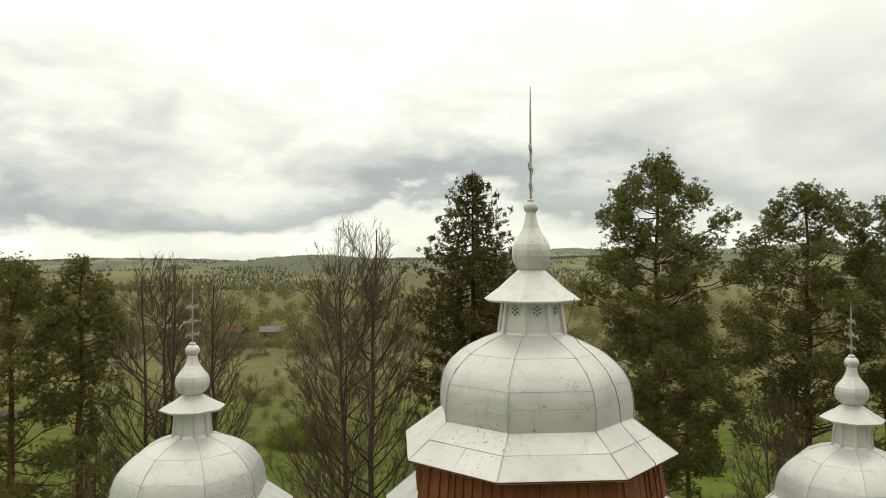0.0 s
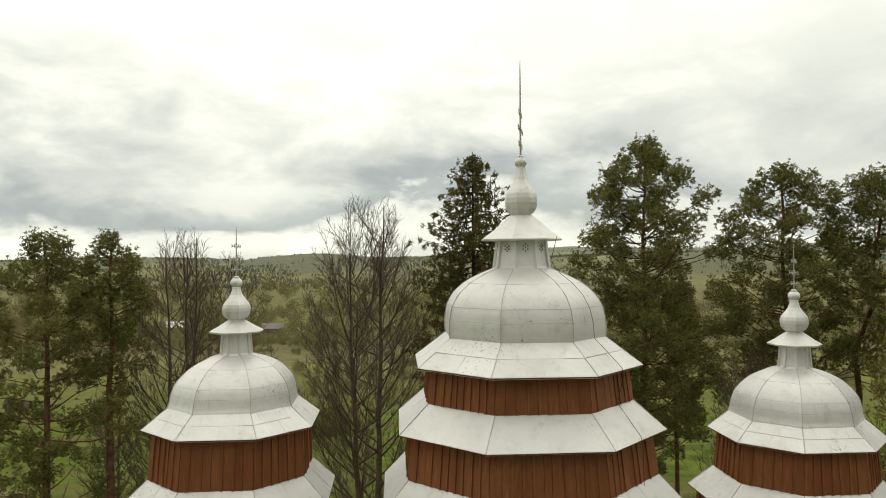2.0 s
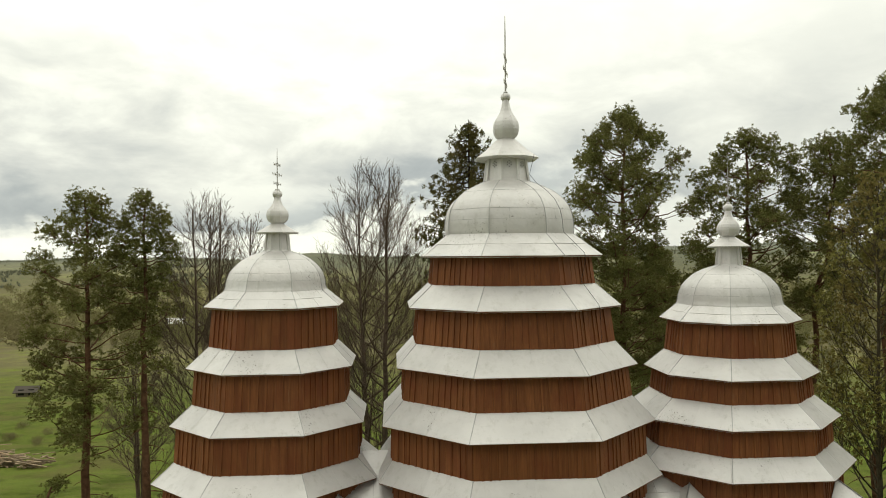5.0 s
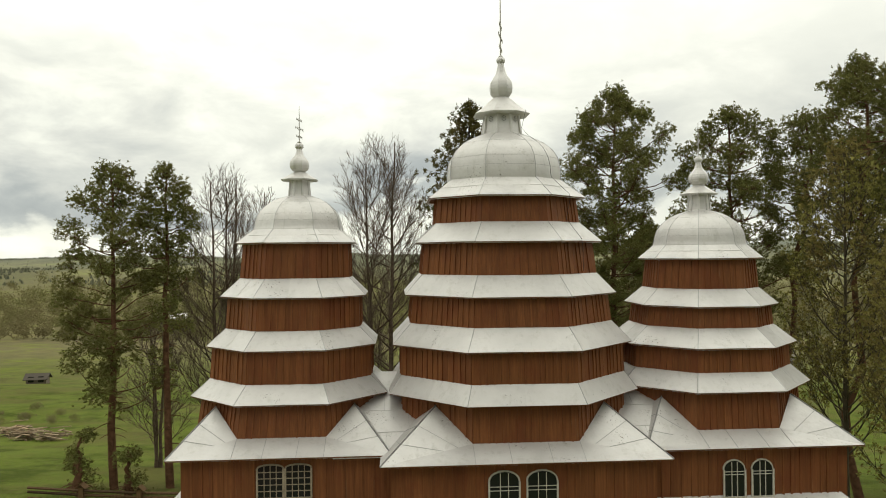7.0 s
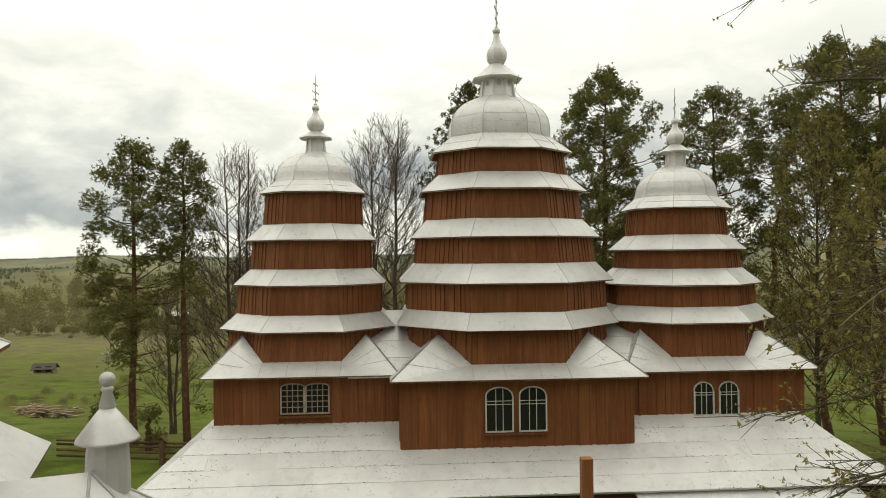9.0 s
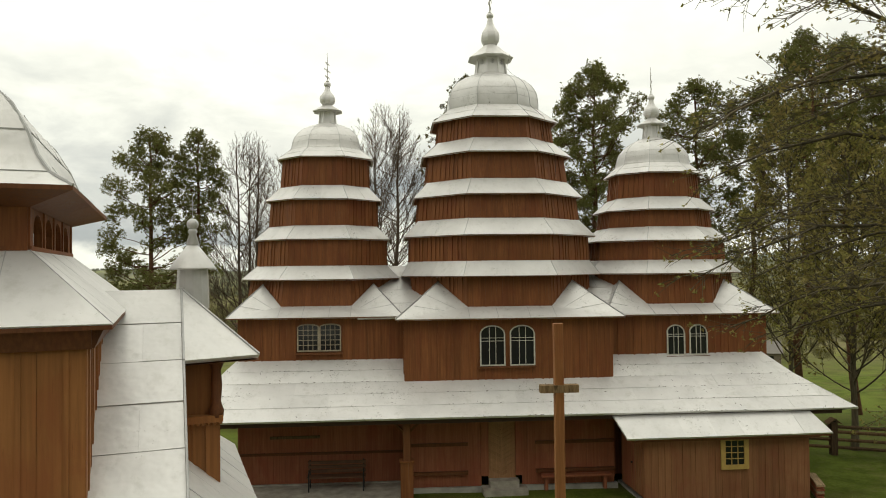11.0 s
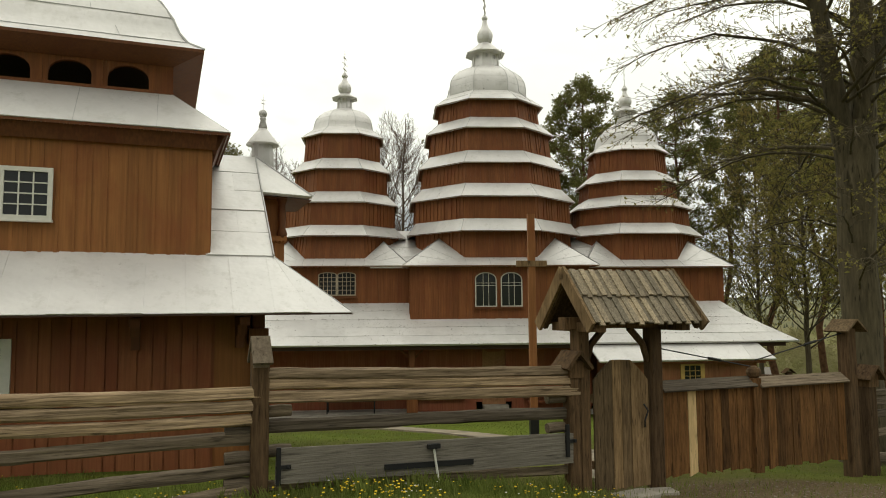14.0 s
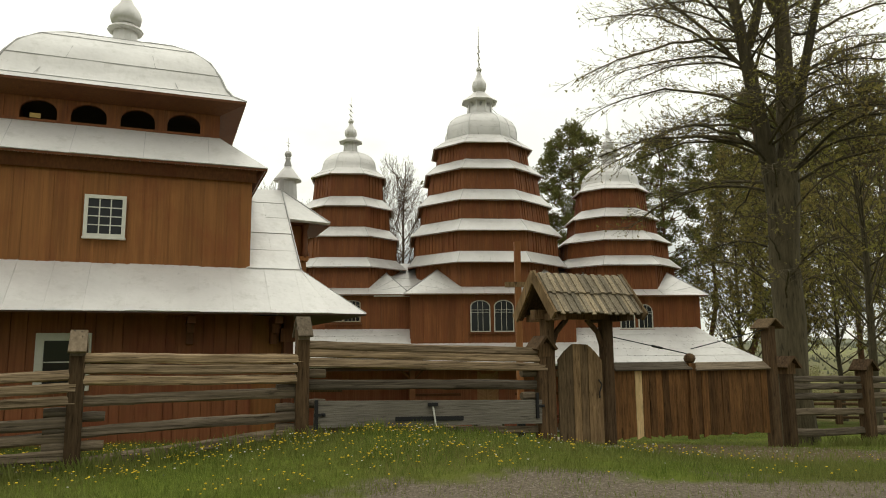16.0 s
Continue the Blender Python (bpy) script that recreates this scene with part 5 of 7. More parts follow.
def log_rail(b, length, z0, z1, r, y):
    """A split log: flattish front with a rough hewn outline, slightly crooked, ends cut square."""
    n, o = 14, len(b.v)
    ring = [(math.cos(math.tau * j / 10), math.sin(math.tau * j / 10)) for j in range(10)]
    w0 = rng.uniform(0, 9)
    for i in range(n + 1):
        t = i / n
        cz = z0 + (z1 - z0) * t + 0.006 * math.sin(3.1 * t + w0) + rng.uniform(-0.004, 0.004)
        cy = y + 0.010 * math.sin(4.3 * t + w0)
        for j, (c, s) in enumerate(ring):
            k2 = r * (1 + 0.10 * math.sin(7 * t + 2.1 * j + w0) + rng.uniform(-0.05, 0.05))
            b.v.append((length * t, cy + max(-0.62, min(0.9, c)) * k2, cz + s * k2 * 0.93))
    for i in range(n):
        p = o + i * 10
        b.f.extend((p + j, p + (j + 1) % 10, p + 10 + (j + 1) % 10, p + 10 + j) for j in range(10))
    b.f.append(tuple(reversed(range(o, o + 10))))
    b.f.append(tuple(range(o + n * 10, o + n * 10 + 10)))
    return b


left_fence = thing("fence", "rustic fence of grey half-log rails and capped posts", "fence", fence_frame(-2.72))
right_fence = thing("fence", "dark weathered log-rail fence beside the gate", "fence", fence_frame(9.9))


def under(holder, m):
    return holder.matrix_basis.inverted() @ m


def fence_post(holder, k2, base, top, cap="front", w=0.175):
    h = top - base
    at = under(holder, fence_frame(k2, base))
    post = part("post", Buf().box((-w / 2, -w / 2, -0.15), (w / 2, w / 2, h - 0.16), None, 0.02), POST_WOOD, holder, "dark timber post", at=at)
    c = Buf()
    if cap == "front":
        c.slab([(-0.10, -0.2, h - 0.26), (0.10, -0.2, h - 0.26), (0.095, 0.0, h), (-0.095, 0.0, h)], 0.025, 0.01)
        c.slab([(0.095, 0.0, h), (0.10, 0.2, h - 0.26), (-0.10, 0.2, h - 0.26), (-0.095, 0.0, h)], 0.025, 0.01)
        c.box((-0.08, -0.1, h - 0.3), (0.08, 0.1, h - 0.12))
    else:
        for s in (-1, 1):
            q = [(s * 0.17, -0.20, h - 0.2), (s * 0.17, 0.18, h - 0.2), (0, 0.18, h), (0, -0.20, h)]
            c.slab(q if s > 0 else q[::-1], 0.03, 0.01)
        c.box((-0.1, -0.12, h - 0.3), (0.1, 0.12, h - 0.1))
    part("cap", c, CAP_WOOD if cap == "front" else POST_WOOD, post, "pale sloping cap board" if cap == "front" else "")


def fence_section(holder, k0, k1, rails):
    """Rails as (height at the start, height at the end, radius, pale)."""
    at = under(holder, fence_frame(k0, 0))
    for z0, z1, r, light in rails:
        b = log_rail(Buf(), k1 - k0, z0, z1, r, -0.04 if light else 0.03)
        part("rail", b, GREY_WOOD if light else POST_RAIL, holder, at=at)
    return at


def log_ends(holder, k2, heights, side):
    """Short packing logs held between the post and the rails."""
    for z in heights:
        at = under(holder, fence_frame(k2 + side * 0.2, z))
        part("packing_log", Buf().tube([(-0.13, 0.05, 0), (0.0, 0.05, 0.005), (0.13, 0.05, 0)], [0.062, 0.066, 0.06], 9), POST_RAIL, holder, at=at)


POST_RAIL = weathered("grey rail timber", (0.072, 0.055, 0.039), (0.285, 0.228, 0.168), (2, 50, 50))
fence_post(left_fence, -2.72, 0.36, 2.17)
fence_post(left_fence, 0.0, 0.86, 2.36)
fence_post(left_fence, -5.6, 0.28, 2.05)
fence_section(left_fence, -2.72, 0.0, [(1.84, 1.81, 0.070, 1), (1.71, 1.68, 0.066, 1), (1.58, 1.54, 0.064, 1), (1.34, 1.35, 0.072, 0), (0.96, 1.05, 0.07, 0), (0.58, 0.86, 0.08, 0)])
fence_section(left_fence, -5.6, -2.72, [(1.54, 1.65, 0.068, 1), (1.40, 1.50, 0.066, 1), (1.26, 1.35, 0.064, 1), (1.00, 1.09, 0.075, 0), (0.82, 0.91, 0.072, 0), (0.62, 0.71, 0.075, 0), (0.43, 0.52, 0.08, 0)])
fence_section(left_fence, -8.6, -5.6, [(1.5, 1.52, 0.065, 1), (1.38, 1.40, 0.06, 1), (1.25, 1.27, 0.06, 1), (1.0, 1.02, 0.075, 0), (0.80, 0.82, 0.075, 0), (0.6, 0.62, 0.075, 0), (0.4, 0.43, 0.08, 0)])
sec = fence_section(left_fence, 0.0, 3.78, [(1.99, 1.88, 0.064, 1), (1.88, 1.77, 0.062, 1), (1.75, 1.64, 0.070, 1), (1.47, 1.36, 0.075, 0), (0.86, 0.70, 0.06, 0)])
sec = under(left_fence, fence_frame(0.0, 0.82))
part("plank", Buf().box((0.15, -0.1, 0.08), (3.65, -0.05, 0.43), pose(0, 0, 0, 0, 1.6, 0)), PLANK_WOOD, left_fence, "broad grey plank", at=sec)
part("strap", Buf().box((1.29, -0.12, 0.15), (2.33, -0.10, 0.21), pose(0, 0, 0, 0, 1.6, 0)), IRON, left_fence, "black iron strap", at=sec)
for u in (0.17, 3.56):
    latch = Buf().box((u - 0.015, -0.13, 0.06), (u + 0.03, -0.10, 0.44)).box((u - 0.02, -0.125, 0.22), (u + 0.13, -0.10, 0.26))
    latch.ball((u + 0.10, -0.125, 0.24), 0.018, 6, 4)
    part("latch", latch, IRON, left_fence, "black iron latch at the plank's end", at=sec)
log_ends(left_fence, -2.72, (1.20, 1.00, 0.80), -1)
log_ends(left_fence, -2.72, (1.14, 0.80, 0.58), 1)
log_ends(left_fence, 0.0, (1.42, 1.16, 1.03, 0.9), -1)
log_ends(left_fence, 0.0, (1.60, 1.2), 1)
log_ends(left_fence, 3.72, (1.55, 1.2, 1.0), -1)
tool = thing("hand_tool", "white-handled hand tool with a black head on the fence", "tool", fence_frame(1.85, 0.72, 0.16))
part("handle", Buf().tube([(0.05, 0.0, 0.02), (0.0, 0.03, 0.42)], 0.014, 8), WHITE, tool, "white handle")
part("head", Buf().box((-0.07, 0.0, 0.40), (0.07, 0.05, 0.45)), IRON, tool)

fence_post(left_fence, 3.72, 0.58, 2.1, "gable", 0.18)
# worn stones before the gate
for u, v, w, d, turn in ((4.30, -0.42, 0.52, 0.34, 8), (4.78, -0.30, 0.34, 0.28, -14)):
    at = fence_frame(u) @ pose(0, v, 0)
    place = at.translation
    slab = Buf()
    slab.box((-w / 2, -d / 2, -0.08), (w / 2, d / 2, 0.035), None, 0.03)
    tagged(part("threshold_stone", slab, CONCRETE, at=Matrix.Translation((place.x, place.y, ground_z(place.x, place.y))) @ pose(0, 0, 0, 0, 0, 25 + turn)), "flat grey stone set in the earth before the gate", "stone")
# small roofed gate
gate = thing("roofed_gate", "small timber gate under a grey shingle-board roof", "gate", fence_frame(4.44, 0.4))
for u, z in ((-0.60, 2.05), (0.50, 1.98)):
    part("post", Buf().box((u - 0.09, -0.09, -0.1), (u + 0.09, 0.09, z), None, 0.02), POST_WOOD, gate)
RZ, EZ, HW, HD = 2.64, 2.05, 0.83, 0.53
beams = Buf()
beams.box((-0.85, -0.07, 1.98), (0.85, 0.07, 2.12))
for u in (-0.62, 0.62):
    beams.box((u - 0.06, -0.5, 1.95), (u + 0.06, 0.5, 2.06))
part("beam", beams, POST_WOOD, gate)
for u, s in ((-0.6, 1), (0.5, -1)):
    pts = [(u + s * 0.08, 0, 1.55), (u + s * 0.16, 0, 1.78), (u + s * 0.36, 0, 1.98)]
    part("brace", Buf().tube(pts, 0.045, 6), POST_WOOD, gate, "curved brace")
for s in (-1, 1):
    rid, eav = V((0, 0, RZ)), V((0, -s * HD, EZ))
    for u in (-HW + 0.06, HW - 0.06):
        part("rafter", Buf().tube([(u, 0, RZ - 0.06), (u, -s * HD, EZ - 0.06)], 0.04, 4), POST_WOOD, gate)
    under_q = [V((-HW, eav.y, eav.z)), V((HW, eav.y, eav.z)), V((HW, rid.y, rid.z)), V((-HW, rid.y, rid.z))]
    part("roof_deck", Buf().slab(under_q if s > 0 else [under_q[1], under_q[0], under_q[3], under_q[2]], 0.005, 0.02), POST_WOOD, gate)
    for course, (t0, t1, lift) in enumerate(((0.46, 1.04, 0.012), (-0.02, 0.52, 0.045))):
        n = 24
        for i in range(n):
            u0 = -HW + 2 * HW * i / n
            u1 = u0 + 2 * HW / n * rng.uniform(1.0, 1.08)
            a0, a1 = lerp(rid, eav, t1 + rng.uniform(-0.02, 0.03)), lerp(rid, eav, t0 + (0.03 if s < 0 and course else 0.0))
            q = [V((u0, a0.y, a0.z)), V((u1, a0.y, a0.z)), V((u1, a1.y, a1.z)), V((u0, a1.y, a1.z))]
            if s < 0:
                q = [q[1], q[0], q[3], q[2]]
            nrm = (q[1] - q[0]).cross(q[3] - q[0]).normalized()
            l2 = lift + (0.020 if i % 2 and s > 0 else 0.0) + rng.uniform(0, 0.008)
            part("shingle", Buf().slab([p + nrm * l2 for p in q], 0.02), SHINGLE, gate)
    for u in (-HW, HW):
        a0, a1 = lerp(rid, eav, 1.10), lerp(rid, eav, -0.06)
        b = Buf().box((u - 0.02, -0.0, -0.06), (u + 0.02, (a0 - a1).length, 0.10))
        d = (a0 - a1).normalized()
        m = Matrix.Translation(V((0, a1.y, a1.z))) @ Matrix(((1, 0, 0), (0, d.y, -d.z), (0, d.z, d.y))).to_4x4()
        if d.y < 0:
            m = Matrix.Translation(V((0, a1.y, a1.z))) @ Matrix(((1, 0, 0), (0, d.y, d.z), (0, d.z, -d.y))).to_4x4()
        b.v = [tuple(m @ V(p)) for p in b.v]
        part("barge_board", b, GREY_UPRIGHT, gate)
leaf = thing("gate_leaf", "grey boarded wicket door with clipped top corners", "gate door", fence_frame(3.98, 0.43, 0.03))
tops = (1.32, 1.46, 1.56, 1.56, 1.55, 1.44, 1.30)
for i in range(6):
    u0 = i * 0.137
    part("board", Buf().slab([(u0, -0.02, rng.uniform(-0.02, 0.02)), (u0 + 0.13, -0.02, rng.uniform(-0.02, 0.02)), (u0 + 0.13, -0.02, tops[i + 1]), (u0, -0.02, tops[i])], rng.uniform(0.022, 0.034)), GREY_UPRIGHT, leaf)
for z in (0.3, 1.1):
    part("ledge", Buf().box((0.0, -0.02, z - 0.05), (0.82, 0.03, z + 0.05)), GREY_UPRIGHT, leaf)
part("door_handle", Buf().tube([(0.74, -0.06, 0.72), (0.71, -0.10, 0.80), (0.76, -0.10, 0.92), (0.73, -0.06, 1.0)], 0.012, 6), IRON, leaf, "black wrought handle")


def wide_leaf(k0, k1, z, h, seed):
    r2 = random.Random(seed)
    ob = thing("wide_gate_leaf", "brown weathered double gate leaf with a cap rail", "gate", fence_frame(k0, z), "double gate leaves")
    w = k1 - k0
    n = round(w / 0.145)
    for i in range(n):
        pale = seed == 1 and i == 3
        b = Buf().slab([(w * i / n + 0.004, 0, r2.uniform(-0.03, 0.03)), (w * (i + 1) / n - 0.004, 0, r2.uniform(-0.03, 0.03)), (w * (i + 1) / n - 0.004, 0, h), (w * i / n + 0.004, 0, h)], r2.uniform(0.018, 0.03))
        part("board", b, PALE_WOOD if pale else GATE_WOOD, ob, "pale newer board" if pale else "")
    cap = Buf().slab([(-0.02, -0.1, h - 0.03), (w + 0.02, -0.1, h - 0.03), (w + 0.02, 0.06, h + 0.09), (-0.02, 0.06, h + 0.09)], 0.025)
    part("cap_rail", cap, POST_RAIL, ob)
    for zz in (0.25, h - 0.25):
        part("ledge", Buf().box((0, 0.0, zz - 0.06), (w, 0.05, zz + 0.06)), GATE_WOOD, ob)
    return ob


wide_leaf(5.05, 6.58, 0.48, 1.10, 1)
wide_leaf(6.70, 8.35, 0.44, 1.12, 2)
mid = thing("gate_post", "turned-topped middle post of the double gate", "gate post", fence_frame(6.63, 0.40))
part("post", Buf().box((-0.07, -0.07, 0.0), (0.07, 0.05, 1.26)), GATE_WOOD, mid)
part("knob", Buf().ball((0, -0.01, 1.34), 0.10, 8, 6, 0.9), POST_WOOD, mid, "dark carved knob")
tall = thing("gate_post", "tall dark gate post with a small cap", "gate post", fence_frame(8.47, 0.25))
part("post", Buf().box((-0.095, -0.095, -0.1), (0.095, 0.095, 2.05), None, 0.02), POST_WOOD, tall)
tc = Buf()
for s in (-1, 1):
    q = [(s * 0.2, -0.2, 2.0), (s * 0.2, 0.2, 2.0), (0, 0.2, 2.17), (0, -0.2, 2.17)]
    tc.slab(q if s > 0 else q[::-1], 0.025)
part("cap", tc, GREY_UPRIGHT, tall)
for name, a, b in (("tie_rod", (4.98, 2.02), (6.58, 1.80)), ("tie_rod", (6.68, 1.80), (8.4, 2.22))):
    ra, rb2 = along(a[0]), along(b[0])
    pa, pb2 = V((ra.x, ra.y, a[1] + 0.1)), V((rb2.x, rb2.y, b[1] + 0.02))
    rod = part(name, Buf().tube([pa, pb2], 0.009, 5).tube([lerp(pa, pb2, 0.55), lerp(pa, pb2, 0.68)], 0.02, 6), IRON)
    tagged(rod, "thin iron tie rod bracing the double gate", "tie rod", "gate tie rods")
fence_post(right_fence, 8.85, 0.2, 1.74, "gable", 0.19)
fence_section(right_fence, 8.85, 10.88, [(1.34, 1.30, 0.06, 0), (1.20, 1.16, 0.06, 0), (1.02, 0.98, 0.065, 0), (0.74, 0.70, 0.07, 0), (0.38, 0.34, 0.075, 0)])
fence_post(right_fence, 10.88, 0.18, 1.66, "gable", 0.22)
fence_section(right_fence, 10.88, 14.0, [(1.30, 1.22, 0.06, 0), (1.16, 1.08, 0.06, 0), (0.98, 0.90, 0.065, 0), (0.70, 0.62, 0.07, 0), (0.34, 0.26, 0.075, 0)])
fence_post(right_fence, 14.0, 0.1, 1.55, "gable", 0.22)
fence_section(right_fence, 14.0, 17.5, [(1.15, 1.05, 0.06, 0), (0.95, 0.85, 0.06, 0), (0.62, 0.52, 0.07, 0), (0.26, 0.16, 0.075, 0)])


def far_fence(points, label):
    """Low dark rail fence beyond the church."""
    for a, b in zip(points, points[1:]):
        za, zb2 = ground_z(*a), ground_z(*b)
        A, B = V((*a, za)), V((*b, zb2))
        ob = thing("rail_fence", label, "fence", Matrix.Translation(A), "far fences")
        part("post", Buf().box((-0.12, -0.12, -0.2), (0.12, 0.12, 1.3)), POST_WOOD, ob)
        cap2 = Buf()
        for s in (-1, 1):
            q = [(s * 0.25, -0.2, 1.22), (s * 0.25, 0.2, 1.22), (0, 0.2, 1.42), (0, -0.2, 1.42)]
            cap2.slab(q if s > 0 else q[::-1], 0.03)
        part("cap", cap2, POST_WOOD, ob)
        for h in (0.3, 0.6, 0.9, 1.1):
            part("rail", Buf().tube([(0, 0, h), tuple(B - A + V((0, 0, h)))], 0.07, 6), POST_WOOD, ob)


far_fence([(11.6, 16.2), (14.4, 15.0), (17.2, 13.8), (20.0, 12.6), (23.0, 11.5), (26.0, 10.4)], "dark log rail fence beyond the church")
far_fence([(-9.5, 24.5), (-12.5, 24.3), (-15.5, 24.4), (-18.5, 24.8), (-21.5, 25.4)], "dark log rail fence beyond the church")

# ---- trees ----
BARK = plain("grey brown bark", (0.125, 0.092, 0.068), 0.9, 0, 0.35, 5)
BARK_PINE = plain("reddish pine bark", (0.14, 0.075, 0.045), 0.9, 0, 0.4, 4)
BARK_DARK = plain("dark spruce bark", (0.06, 0.045, 0.035), 0.9, 0, 0.35, 5)

for bark in (BARK, BARK_PINE, BARK_DARK):
    bark.node_tree.nodes["Principled BSDF"].inputs["Specular IOR Level"].default_value = 0.05


def leaf_material(name, a, b, c, own=1.0, patch=0.5):
    """Leaf-to-leaf change between two colours, drifting to a third in patches."""
    k2 = Maker(name, 0.75)
    spread = k2.noise(patch, 4)
    each = k2.math("ADD", k2.math("MULTIPLY", k2.geo.outputs["Random Per Island"], own), k2.math("MULTIPLY", k2.noise(patch * 2.7, 3), 1.0 - own))
    col = k2.mix(each, a, b)
    col = k2.mix(k2.ramp(spread, [(0.4, 0.0), (0.62, 0.7)]), col, c)
    k2.colour(col)
    k2.matt(0.12)
    through_leaf = k2.n.new("ShaderNodeBsdfTranslucent")
    k2.l.new(col, through_leaf.inputs["Color"])
    blend = k2.n.new("ShaderNodeMixShader")
    blend.inputs[0].default_value = 0.42
    k2.l.new(k2.b.outputs[0], blend.inputs[1])
    k2.l.new(through_leaf.outputs[0], blend.inputs[2])
    k2.l.new(blend.outputs[0], k2.n["Material Output"].inputs["Surface"])
    return k2.m


NEEDLE = leaf_material("pine needles", (0.118, 0.124, 0.038), (0.245, 0.248, 0.082), (0.180, 0.162, 0.058))
SPRUCE = leaf_material("brownish spruce needles", (0.085, 0.072, 0.024), (0.180, 0.142, 0.052), (0.100, 0.115, 0.034))
BUDS = leaf_material("opening spring leaves", (0.19, 0.185, 0.050), (0.35, 0.325, 0.095), (0.26, 0.19, 0.075))
BUSH = leaf_material("spring bushes", (0.13, 0.145, 0.030), (0.24, 0.26, 0.055), (0.17, 0.19, 0.045), 0.5, 0.1)
WOODS = leaf_material("valley woods", (0.165, 0.142, 0.072), (0.245, 0.215, 0.108), (0.205, 0.210, 0.080), 0.4, 0.025)


def leaf_spray(b, c, size, count, r, thin=0.16, flat=1.0):
    """A clump of narrow blades round a point."""
    for _ in range(count):
        d = V((r.gauss(0, 1), r.gauss(0, 1), r.gauss(0, 1) * flat)).normalized()
        s = d.orthogonal().normalized() * size * thin
        s = Matrix.Rotation(r.uniform(0, 6.3), 3, d) @ s
        o = c + V((r.uniform(-1, 1), r.uniform(-1, 1), r.uniform(-1, 1) * flat)) * size * 0.45
        e = o + d * size * r.uniform(0.7, 1.2)
        b.tri(o - s, o + s, e)


def bent(a, c, e, n):
    """Points of a curve from a to e that leaves towards c."""
    a, c, e = V(a), V(c), V(e)
    return [a * (1 - t) ** 2 + c * 2 * t * (1 - t) + e * t * t for t in (k2 / n for k2 in range(n + 1))]


def upright_tree(x, y, top, seed, stems, half, name="bare_tree", label="", limbs=60, trunk_r=0.2, twig=0.0085, low=0.10, buds=0, leaf=0.1, bark=None, fine=9.0):
    """Limbs leave the stems at a slant and sweep upwards to an egg-shaped outline; side branches and twigs follow them."""
    r = random.Random(seed)
    z = ground_z(x, y)
    h = top - z
    trunk, b, tips = Buf(), Buf(), []
    n = 12
    lines = []
    for k2 in range(stems):
        a = math.tau * k2 / stems + r.uniform(-0.4, 0.4)
        away = V((math.cos(a), math.sin(a), 0)) * (half * r.uniform(0.16, 0.30) if stems > 1 else 0.0)
        hh = h * (0.98 if k2 == 0 else r.uniform(0.86, 0.95))
        pts = [away * (0.35 + 0.65 * (i / n)) + V((r.uniform(-0.06, 0.06), r.uniform(-0.06, 0.06), hh * i / n - (0.3 if i == 0 else 0))) for i in range(n + 1)]
        rad = [trunk_r * (1 - 0.94 * (i / n) ** 0.9) + 0.012 for i in range(n + 1)]
        rad[0] *= 1.3
        trunk.tube(pts, rad, 9, False)
        lines.append((pts, rad, hh))
    for i in range(limbs):
        pts, rad, hh = lines[i % stems]
        u0 = low + (0.93 - low) * ((i + r.random()) / limbs) ** 0.85
        f = u0 * n
        k2 = min(int(f), n - 1)
        q = lerp(pts[k2], pts[k2 + 1], f - k2)
        u1 = min(0.99, u0 + (0.07 + 0.17 * (1 - u0)) * r.uniform(0.75, 1.25))
        wide = half * float(np.interp(u1, (0.1, 0.25, 0.45, 0.68, 0.86, 0.95, 1.0), (0.80, 1.0, 1.0, 0.90, 0.64, 0.42, 0.16))) * r.uniform(0.78, 1.05)
        a = i * 2.4 + r.uniform(-0.5, 0.5)
        e = V((wide * math.cos(a), wide * math.sin(a), h * u1))
        gap = e - q
        c = q + V((gap.x * 0.60, gap.y * 0.60, gap.z * 0.30))
        limb = bent(q, c, e, 8)
        long = gap.length
        r0 = max(0.010, min(rad[k2] * 0.36, 0.0088 * long))
        b.tube(limb, [r0 * (1 - j / 8) + twig for j in range(9)], 5, False)
        shoots = int(2 + long * 3.3)
        for j in range(shoots):
            t = 0.30 + 0.69 * (j + r.random()) / shoots
            g = min(int(t * 8), 7)
            p = lerp(limb[g], limb[g + 1], t * 8 - g)
            way = (limb[g + 1] - limb[g]).normalized()
            side = Matrix.Rotation(j * 2.4 + r.uniform(-0.5, 0.5), 3, way) @ way.orthogonal().normalized()
            size = (0.30 * long * (1.15 - t) + 0.22) * r.uniform(0.7, 1.2)
            d = (way + side * r.uniform(0.5, 0.95) + V((0, 0, 0.22))).normalized()
            end = p + d * size + V((0, 0, 0.18 * size))
            sub = bent(p, p + d * size * 0.5, end, 3)
            b.tube(sub, [r0 * 0.42 * (1 - t) + twig * 1.2, twig * 1.3, twig * 1.1, twig * 0.8], 3, False)
            tips.append((end, d))
            for m in range(int(1 + size * fine)):
                w = r.uniform(0.2, 0.98) * 3
                g2 = min(int(w), 2)
                p2 = lerp(sub[g2], sub[g2 + 1], w - g2)
                s2 = Matrix.Rotation(m * 2.4 + r.uniform(-0.6, 0.6), 3, d) @ d.orthogonal().normalized()
                d2 = (d + s2 * r.uniform(0.4, 0.85) + V((0, 0, 0.3))).normalized()
                e2 = p2 + d2 * r.uniform(0.18, 0.48) * (0.6 + 0.5 * size)
                b.tube([p2, e2], [twig, twig * 0.55], 3, False)
                tips.append((e2, d2))
    ob = thing(name, label or "tall leafless tree with fine upright branches", "tree", Matrix.Translation((x, y, z)))
    part("trunk", trunk, bark or BARK, ob, "", True)
